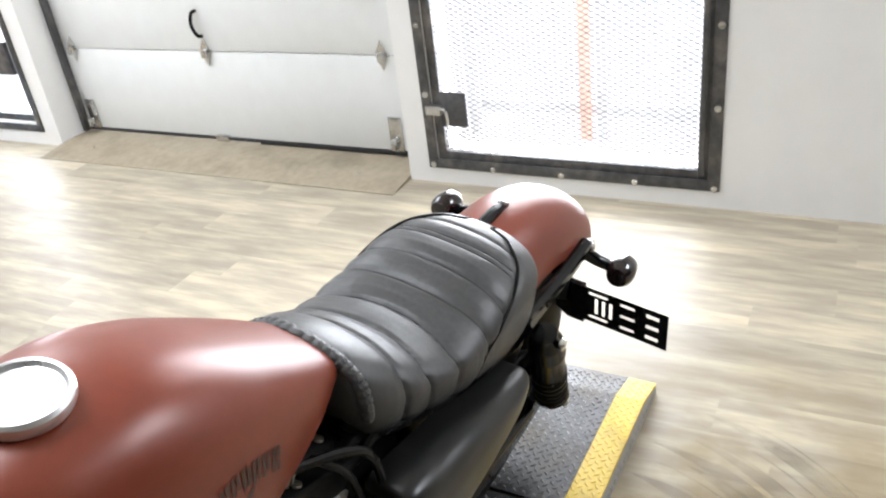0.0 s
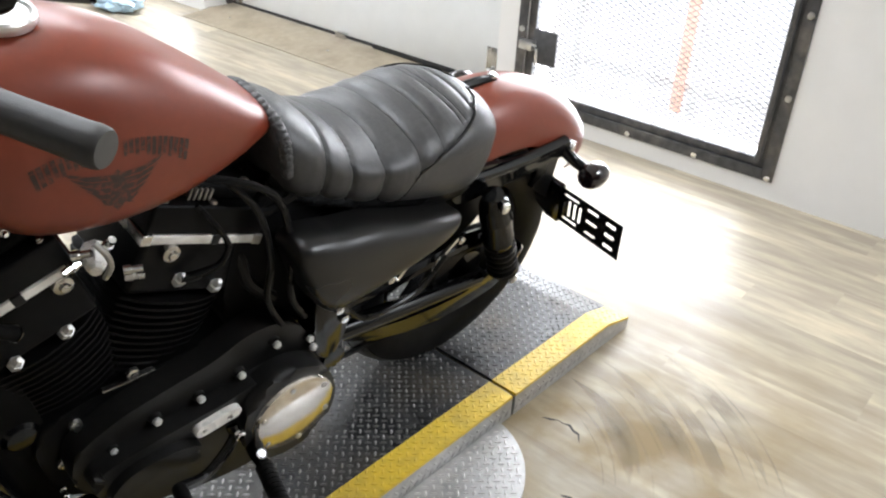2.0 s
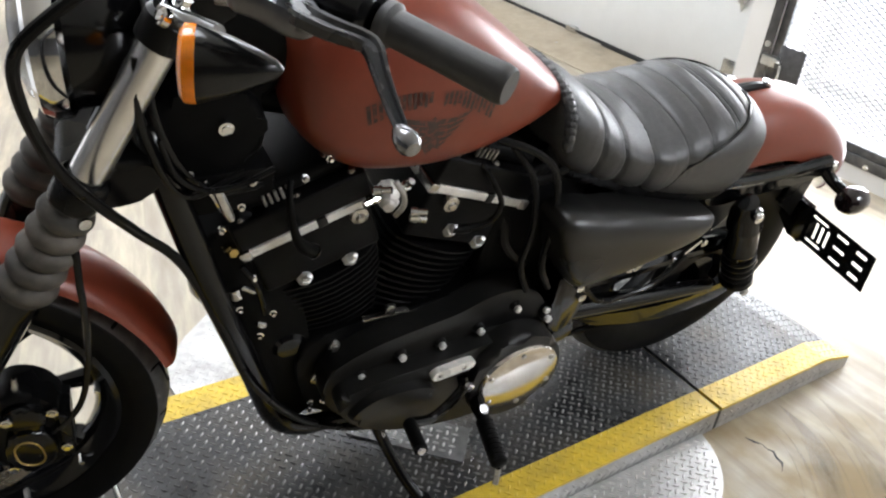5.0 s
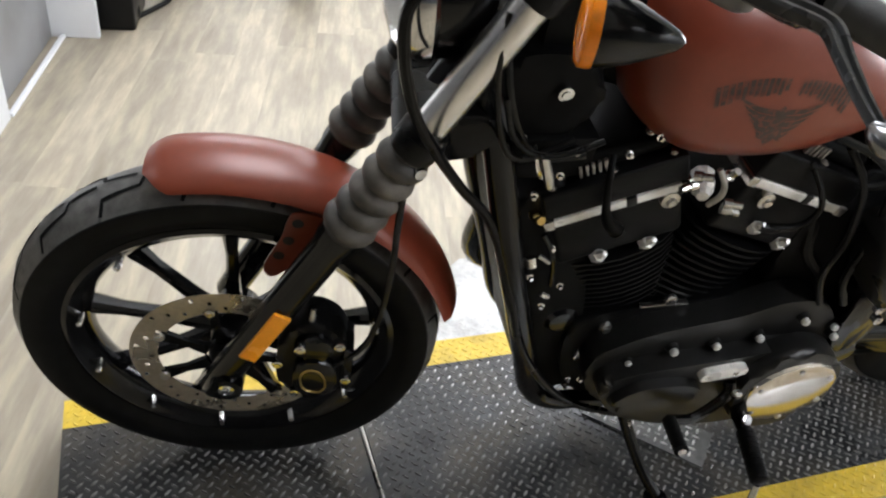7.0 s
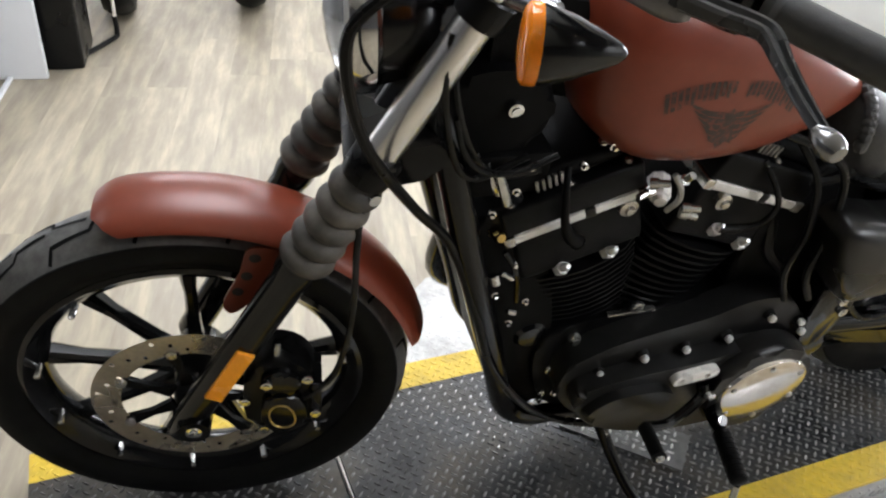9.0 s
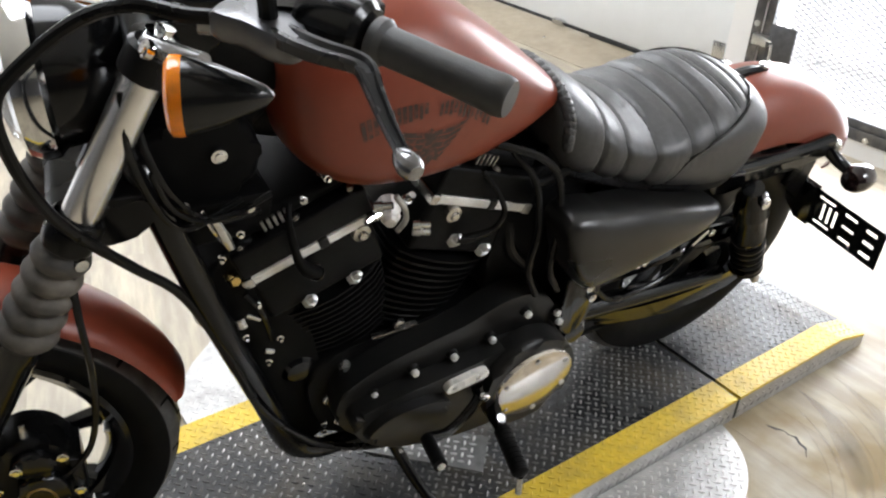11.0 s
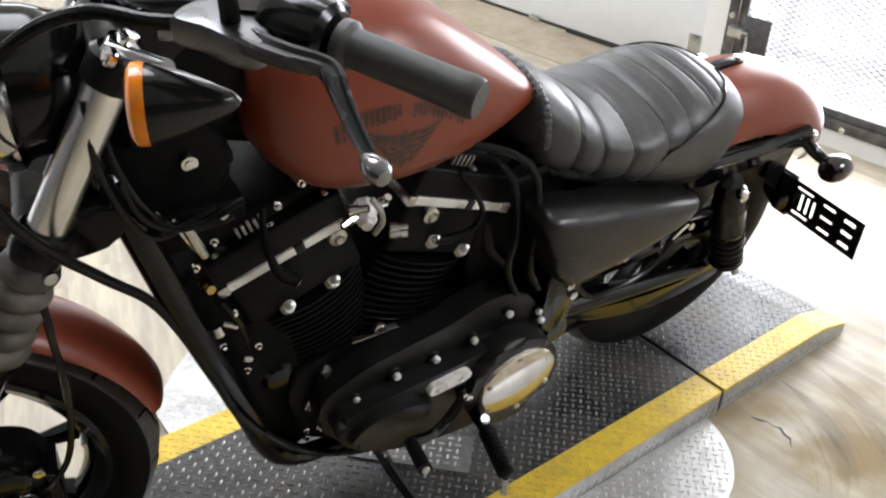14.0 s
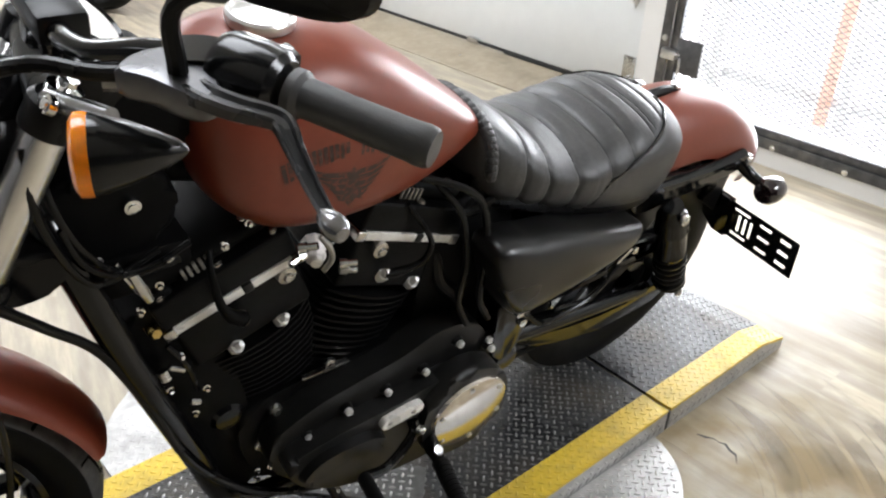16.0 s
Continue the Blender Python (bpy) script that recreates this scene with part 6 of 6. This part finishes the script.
    # mirrors
    for foot, mid, c, turn in (((0.420, -0.288, 1.19), (0.418, -0.294, 1.25), (0.475, -0.339, 1.293), 38), ((0.50, 0.285, 1.19), (0.50, 0.30, 1.25), (0.57, 0.35, 1.32), -20)):
        shell_bm = lathe([(0, 0.014), (0.030, 0.012), (0.050, 0.004), (0.054, -0.006), (0.050, -0.010), (0, -0.010)], (0, 0, 0), (1, 0, 0), 48)
        for v in shell_bm.verts:
            # blunt the round outline towards a rounded oblong
            r = math.hypot(v.co.y, v.co.z)
            if r > 1e-6:
                k = (abs(v.co.y / r) ** 2.8 + abs(v.co.z / r) ** 2.8) ** (-1 / 2.8)
                v.co.y, v.co.z = v.co.y * k, v.co.z * k
        mir = part("mirror", shell_bm, M["black_satin"], bar, "black teardrop mirror")
        mir.matrix_basis = Matrix.Translation(c) @ pose(0, 0, 0, 0, 6, turn + 180) @ Matrix.Diagonal((1, 1.45, 0.68, 1))
        part("mirror_stem", tube([foot, mid, Vector(c) + Vector((-0.012, 0.0, -0.01))], [0.0085, 0.007, 0.006], 10, 5), M["black_satin"], bar)
    # headlight
    hd = Vector((-1, 0, -0.06))
    ho = (0.255, 0, 0.955)
    hl = part("headlight", steered(lathe([(0, -0.12), (0.03, -0.118), (0.062, -0.09), (0.080, -0.04), (0.085, 0.0), (0.082, 0.004)], ho, hd, 44)), M["black_gloss"], bike, "black headlight with chrome rim")
    part("trim_ring", steered(lathe([(0.085, -0.012), (0.092, -0.006), (0.094, 0.010), (0.090, 0.022), (0.081, 0.027), (0.078, 0.02)], ho, hd, 48)), M["chrome"], hl, "chrome trim ring")
    part("lens", steered(lathe([(0.080, 0.02), (0.064, 0.036), (0.034, 0.045), (0, 0.048)], ho, hd, 44)), M["glass"], hl, "clear glass lens")
    part("reflector", steered(lathe([(0.078, 0.018), (0.06, -0.01), (0.03, -0.03), (0, -0.035)], ho, hd, 36)), M["chrome"], hl)


bars()


def tail():
    for s in (-1, 1):
        strut = slab(rounded([(1.40, 0.665), (1.55, 0.656), (1.68, 0.648), (1.755, 0.642), (1.782, 0.630), (1.755, 0.612), (1.66, 0.598), (1.52, 0.590), (1.41, 0.590)]), -0.006, 0.006, 0.004)
        strut.transform(Matrix.Translation((0, s * 0.118, 0)))
        part("fender_strut", strut, M["black_gloss"], bike, "black fender strut")
        part("fastener", bolt_bm((1.757, s * 0.125, 0.628), (0, s, 0), 0.011, 0.010), M["steel"], bike)
        c = Vector((1.776, 0.194 * s, 0.589)) if s < 0 else Vector((1.70, 0.185, 0.640))
        sig = part("turn_signal", lathe([(0, 0.040), (0.015, 0.037), (0.026, 0.023), (0.0305, 0.0), (0.0285, -0.019), (0.022, -0.029), (0, -0.033)], c, (1, 0, 0.05), 32), M["dark_lens"], bike, "dark bullet rear turn signal")
        part("stem", tube([c + Vector((-0.03, -0.085 * s, 0.035)), c + Vector((-0.012, -0.055 * s, 0.012)), c + Vector((0, -0.02 * s, 0.0))], [0.015, 0.0135, 0.012], 12, 4), M["black_gloss"], sig)
    tab = tube([(1.48, 0.0, 0.772), (1.54, 0.0, 0.775), (1.586, 0.0, 0.770)], [0.012, 0.012, 0.010], 10, 3)
    part("seat_tab", tab, M["black_satin"], bike, "black seat retaining tab")
    part("fastener", bolt_bm((1.578, 0.0, 0.779), (0.1, 0, 1), 0.011, 0.008), M["chrome"], bike)


tail()


def plate_bracket():
    """A slotted sheet-metal plate hung at the tail on the left."""
    tl, tr, br = Vector((1.800, -0.108, 0.498)), Vector((1.774, -0.311, 0.524)), Vector((1.784, -0.305, 0.428))
    u = (tr - tl)
    w = u.length
    u = u.normalized()
    v = (br - tr)
    v = (v - u * v.dot(u))
    h = v.length
    v = v.normalized()
    n = u.cross(v).normalized()
    slots = [(0.10, 0.13, 0.22, 0.06, 0), (0.10, 0.80, 0.22, 0.06, 0), (0.17, 0.27, 0.035, 0.44, 1), (0.255, 0.27, 0.035, 0.44, 1), (0.34, 0.27, 0.035, 0.44, 1),
             (0.47, 0.14, 0.16, 0.07, 0), (0.47, 0.46, 0.16, 0.07, 0), (0.47, 0.78, 0.16, 0.07, 0), (0.76, 0.16, 0.14, 0.09, 0), (0.76, 0.46, 0.14, 0.09, 0), (0.76, 0.76, 0.14, 0.09, 0)]
    xs = sorted({0.0, 1.0} | {round(a, 4) for s in slots for a in (s[0], s[0] + s[2])})
    ys = sorted({0.0, 1.0} | {round(a, 4) for s in slots for a in (s[1], s[1] + s[3])})
    bm = bmesh.new()
    grid = {}

    def vert(i, j):
        if (i, j) not in grid:
            grid[i, j] = bm.verts.new(tl + u * w * xs[i] + v * h * ys[j])
        return grid[i, j]
    for i in range(len(xs) - 1):
        for j in range(len(ys) - 1):
            cx, cy = (xs[i] + xs[i + 1]) / 2, (ys[j] + ys[j + 1]) / 2
            if any(s[0] < cx < s[0] + s[2] and s[1] < cy < s[1] + s[3] for s in slots):
                continue
            bm.faces.new((vert(i, j), vert(i + 1, j), vert(i + 1, j + 1), vert(i, j + 1)))
    bmesh.ops.solidify(bm, geom=bm.faces[:], thickness=0.003)
    pb = part("plate_bracket", bm, M["black_gloss"], bike, "slotted black number plate bracket", smooth=0)
    c = tl + v * h * 0.5
    part("bracket_arm", loft([[p + v * a + n * b for a, b in ((-0.05, -0.008), (0.05, -0.008), (0.05, 0.008), (-0.05, 0.008))] for p in (c + u * 0.01, c - u * 0.03, c - u * 0.045 + Vector((-0.05, 0.0, 0.06)))]), M["black_gloss"], pb)
    part("inner_fender", loft([[Vector((1.62 + dx, y, z)) for y, z in ((-0.085, 0.64), (-0.085, 0.40 + dz), (0.085, 0.40 + dz), (0.085, 0.64))] for dx, dz in ((0.10, 0.10), (0.17, 0.05))]), M["black_satin"], bike)


plate_bracket()


# ---- the rest of the shop ----
def desk():
    m = pose(-0.513, 1.586, 0, 0, 0, -10.5)
    d = thing("reception_desk", "white laminate desk with an open kneehole", "desk", m)
    part("end_panel", box(-0.62, 0.0, -0.74, 0.0, FLOOR, 1.02, 0.003), M["desk_white"], d)
    # shade under the worktop is in this panel's colour
    part("back_panel", box(-0.075, -0.045, 0.002, 0.688, FLOOR + 0.002, 1.0, 0.002), M["desk_shade"], d, "laminate back panel, greyed for the kneehole's shade")
    part("floor_strip", box(-0.012, 0.006, 0.01, 0.69, FLOOR + 0.001, FLOOR + 0.014, 0.002), M["desk_white"], d, "white floor strip")
    part("end_panel", box(-0.62, 0.13, 0.69, 0.72, FLOOR, 1.02, 0.003), M["desk_white"], d)
    part("worktop", box(-0.65, 0.03, -0.76, 0.70, 1.02, 1.06, 0.004), M["desk_white"], d)


desk()


def bag():
    bm = bmesh.new()
    bmesh.ops.create_icosphere(bm, subdivisions=4, radius=1)
    for v in bm.verts:
        n = noise.noise(v.co * 2.3) * 0.35 + noise.noise(v.co * 6.0) * 0.16
        v.co = Vector((v.co.x * 0.12 * (1 + n), v.co.y * 0.17 * (1 + n), max(-0.6, v.co.z) * 0.07 * (1 + n)))
        if v.co.z > 0.03:
            f = (v.co.z - 0.03) / 0.07
            v.co.z += 0.07 * f * f
            v.co.x *= 1 - 0.5 * min(1, f)
            v.co.y *= 1 - 0.5 * min(1, f)
    low = min(v.co.z for v in bm.verts)
    for v in bm.verts:
        v.co.z -= low
    ob = part("plastic_bag", bm, M["bag"], smooth=50)
    ob.matrix_world = ROOM @ pose(2.86, 3.49, FLOOR + 0.001)
    tagged(ob, "crumpled pale blue plastic bag on the floor", "plastic bag")


bag()


def bin_with_liner():
    d = thing("waste_bin", "blue-grey waste bin with a black liner hung over its rim", "bin", ROOM @ pose(2.92, 3.98, FLOOR))
    part("body", lathe([(0, 0.001), (0.15, 0.001), (0.155, 0.01), (0.19, 0.50), (0.19, 0.52), (0.18, 0.52), (0.15, 0.05)], (0, 0, 0), (0, 0, 1), 32), M["bin"], d)
    bm = lathe([(0.165, 0.46), (0.192, 0.535), (0.200, 0.52), (0.208, 0.40), (0.214, 0.30), (0.209, 0.24)], (0, 0, 0), (0, 0, 1), 48)
    for v in bm.verts:
        k = 1 + 0.05 * noise.noise(v.co * 14)
        v.co.x, v.co.y = v.co.x * k, v.co.y * k
        v.co.z += 0.05 * noise.noise(v.co * 7)
    part("liner", bm, M["black_gloss"], d, "black plastic bin liner", smooth=60)


bin_with_liner()


def other_bike():
    """The tail of another motorcycle, of which two exhausts and the yellow bodywork show."""
    d = thing("parked_motorcycle", "yellow and red sport motorcycle with twin dark exhausts", "motorcycle", ROOM @ pose(2.35, 3.68, FLOOR))
    part("tyre", moved(tyre_bm(Vector((0, 0, 0.31)), 0.31, 0.17, 0.21, 48), pose(-0.25, 0.35, 0, 0, 0, 115)), M["rubber"], d)
    for z in (0.22, 0.155):
        part("exhaust", lathe([(0.030, -0.55), (0.034, -0.45), (0.036, 0.0), (0.033, 0.004), (0.026, 0.0), (0.024, -0.08)], (0.22, -0.44, z), (0.42, -0.9, 0.05), 24), M["black_gloss"], d, "dark exhaust")
    tailp = loft([body_section(x, 0.62 + 0.18 * x, w, 0.70 + 0.2 * x, 0.54 + 0.2 * x, 24) for x, w in ((0.0, 0.03), (0.06, 0.09), (0.3, 0.13), (0.6, 0.15), (0.8, 0.12))])
    part("tail_panel", moved(tailp, pose(0.08, -0.22, -0.20, 0, 0, 115)), M["yellow_gloss"], d)
    part("side_panel", moved(loft([body_section(x, 0.52 + 0.18 * x, w, 0.55 + 0.2 * x, 0.46 + 0.2 * x, 20) for x, w in ((0.02, 0.05), (0.3, 0.125), (0.7, 0.14))]), pose(0.08, -0.22, -0.22, 0, 0, 115)), M["red_gloss"], d)
    part("swing_arm", tube([(-0.25, 0.35, 0.31), (-0.40, 0.75, 0.36)], 0.035, 12, 1), M["black_satin"], d)


other_bike()


def far_wheel(x, y, turn, r=0.31, label="black parked motorcycle, its front wheel and fork showing"):
    """The foot of a bike parked farther back: wheel, fork ends and axle."""
    d = thing("parked_motorcycle", label, "motorcycle", pose(x, y, FLOOR, 0, 0, turn), group="parked bikes behind")
    c = Vector((0, 0, r))
    part("tyre", tyre_bm(c, r, 0.14, r - 0.09, 56), M["rubber"], d)
    part("rim", lathe([(r - 0.09, -0.04), (r - 0.11, -0.03), (r - 0.115, 0), (r - 0.11, 0.03), (r - 0.09, 0.04), (r - 0.10, 0)], c, (0, 1, 0), 48, closed=True), M["black_gloss"], d)
    for k in range(7):
        a = 2 * math.pi * k / 7
        part("spoke", tube([c, c + Vector((math.cos(a), 0, math.sin(a))) * (r - 0.11)], 0.012, 8, 1), M["black_gloss"], d)
    part("axle", tube([c + Vector((0, -0.1, 0)), c + Vector((0, 0.1, 0))], 0.02, 12, 1), M["zinc"], d)
    for s in (-1, 1):
        part("fork_leg", tube([c + Vector((0, 0.09 * s, 0)), c + Vector((0.22, 0.09 * s, 0.45))], 0.024, 12, 1), M["black_satin"], d)


far_wheel(0.06, 2.98, 84)
far_wheel(0.66, 2.98, 76)
far_wheel(1.35, 3.30, 70)


def sled_chair():
    """A black chair on a bent runner, half hidden behind the desk."""
    d = thing("visitor_chair", "black padded visitor chair on a dark sled base", "chair", pose(-0.20, 2.33, FLOOR, 0, 0, 54))
    for y in (0.0, 0.44):
        part("runner", tube([(0.0, y, 0.012), (0.10, y, 0.012), (0.34, y, 0.012), (0.37, y, 0.03), (0.37, y, 0.10)], 0.011, 10, 4), M["black_satin"], d)
        part("leg", tube([(0.02, y, 0.012), (0.05, y, 0.22), (0.09, y, 0.44)], 0.009, 10, 3), M["chrome"], d, "thin chrome leg")
        part("leg", tube([(0.37, y, 0.10), (0.37, y, 0.30), (0.36, y, 0.44)], 0.009, 10, 3), M["chrome"], d)
    part("seat", box(-0.02, 0.44, -0.02, 0.46, 0.44, 0.50, 0.02, 3), M["black_satin"], d)
    part("backrest", box(-0.05, 0.0, -0.02, 0.46, 0.52, 0.95, 0.02, 3), M["black_satin"], d)
    part("back_post", tube([(0.09, 0.0, 0.44), (-0.02, 0.0, 0.50), (-0.03, 0.0, 0.7)], 0.009, 8, 3), M["chrome"], d)


sled_chair()


def waste_box():
    d = thing("storage_box", "tall black plastic storage box behind the desk", "box", pose(-0.48, 2.36, FLOOR, 0, 0, -8))
    part("body", box(0.0, 0.36, 0.0, 0.30, 0.001, 0.62, 0.012, 3), M["black_satin"], d)
    part("lid", box(-0.008, 0.368, -0.008, 0.308, 0.621, 0.65, 0.008, 3), M["black_satin"], d)


waste_box()


def loose_plate():
    bm = bmesh.new()
    pts = [(0.985, -0.158), (0.913, -0.232), (0.735, -0.045), (0.807, 0.029)]
    z0, z1 = 0.0018, 0.006
    a = [bm.verts.new((x, y, z1)) for x, y in pts]
    b = [bm.verts.new((x, y, z0)) for x, y in pts]
    bm.faces.new(a)
    bm.faces.new(b[::-1])
    for k in range(4):
        bm.faces.new((a[k], b[k], b[(k + 1) % 4], a[(k + 1) % 4]))
    base = thing("loose_plate", "small bare diamond-plate offcut under the side stand", "plate")
    part("sheet", bm, M["plate_shade"], base, smooth=0)
    ux, uy = Vector((-0.178, 0.187)).normalized(), Vector((-0.072, -0.074)).normalized()

    def inside(x, y):
        q = Vector((x - 0.985, y + 0.158))
        return 0.012 < q.dot(ux) < 0.245 and 0.010 < q.dot(uy) < 0.094
    me = lugs(0.72, 1.0, -0.24, 0.04, lambda x: z1, inside)
    me.materials.append(M["lug_bright"])
    lg = new("raised_pattern", me)
    lg.parent = base
    lg["kind"] = "stuff"


loose_plate()


def floor_crack(pts, seed):
    bm = bmesh.new()
    rnd = random.Random(seed)
    a, b = [], []
    for i, (x, y) in enumerate(pts):
        w = rnd.uniform(0.0012, 0.0042) * (0.3 if i in (0, len(pts) - 1) else 1.0)
        a.append(Vector((x - w, y, FLOOR + 0.0006)))
        b.append(Vector((x + w, y, FLOOR + 0.0006)))
    ob = part("floor_crack", loft([a, b], caps=False, ring=False), M["dark_gap"], slab_floor, "dark crack in the worn floor", smooth=0)
    ob.matrix_parent_inverse = ROOM.inverted()


floor_crack([(1.614, -0.431), (1.622, -0.452), (1.633, -0.466), (1.631, -0.482), (1.638, -0.495), (1.628, -0.512), (1.626, -0.530), (1.602, -0.548)], 2)
floor_crack([(1.437, -0.610), (1.441, -0.620), (1.446, -0.630), (1.443, -0.640), (1.445, -0.650)], 5)


def scuffs():
    """Swirled tyre scuffs worn into the floor beside the platform's rear lip."""
    m = material("scuffed_vinyl", (0.185, 0.15, 0.11), 0.45, 0.0, 0.3, 60)
    nt = m.node_tree
    tex, stretch, grain, cut = (nt.nodes.new(t) for t in ("ShaderNodeTexCoord", "ShaderNodeMapping", "ShaderNodeTexNoise", "ShaderNodeMapRange"))
    stretch.inputs["Scale"].default_value = (4, 4, 4)
    grain.inputs["Scale"].default_value, grain.inputs["Detail"].default_value = 1.6, 8
    cut.inputs[1].default_value, cut.inputs[2].default_value, cut.inputs[4].default_value = 0.34, 0.74, 0.38
    nt.links.new(tex.outputs["Object"], stretch.inputs[0])
    nt.links.new(stretch.outputs[0], grain.inputs["Vector"])
    nt.links.new(grain.outputs["Fac"], cut.inputs[0])
    nt.links.new(cut.outputs[0], nt.nodes["Principled BSDF"].inputs["Alpha"])
    rnd = random.Random(9)
    for k in range(15):
        r = 0.36 + 0.029 * k + rnd.uniform(-0.006, 0.006)
        cx, cy = SCUFF
        a0, a1 = rnd.uniform(SC0 - 4, SC0 + 10), rnd.uniform(SC1 - 12, SC1 + 4)
        w = rnd.choice((0.0018, 0.0025, 0.004, 0.020))
        inner, outer = [], []
        for s in range(25):
            f = s / 24
            a = radians(a0 + (a1 - a0) * f)
            h = w * math.sin(math.pi * min(1, max(0.02, f))) + 0.0005
            for row, q in ((inner, r - h), (outer, r + h)):
                row.append(Vector((cx + q * math.cos(a), cy + q * math.sin(a), FLOOR + 0.0007)))
        ob = part("scuff_mark", loft([inner, outer], caps=False, ring=False), m, slab_floor, smooth=0)
        ob.matrix_parent_inverse = ROOM.inverted()


SCUFF, SC0, SC1 = (1.35, -0.35), -62, -9
scuffs()
# housings for the added panels, above the view
for lx, ly, watts in PANELS:
    fix = thing("unseen_ceiling_light", "unseen white rectangular ceiling light panel, added for fill and glare", "light", ROOM @ pose(lx, ly, CEIL), group="ceiling lights")
    part("housing", box(-0.6, 0.6, -0.6, 0.6, -0.022, 0.0, 0.004), M["desk_white"], fix)
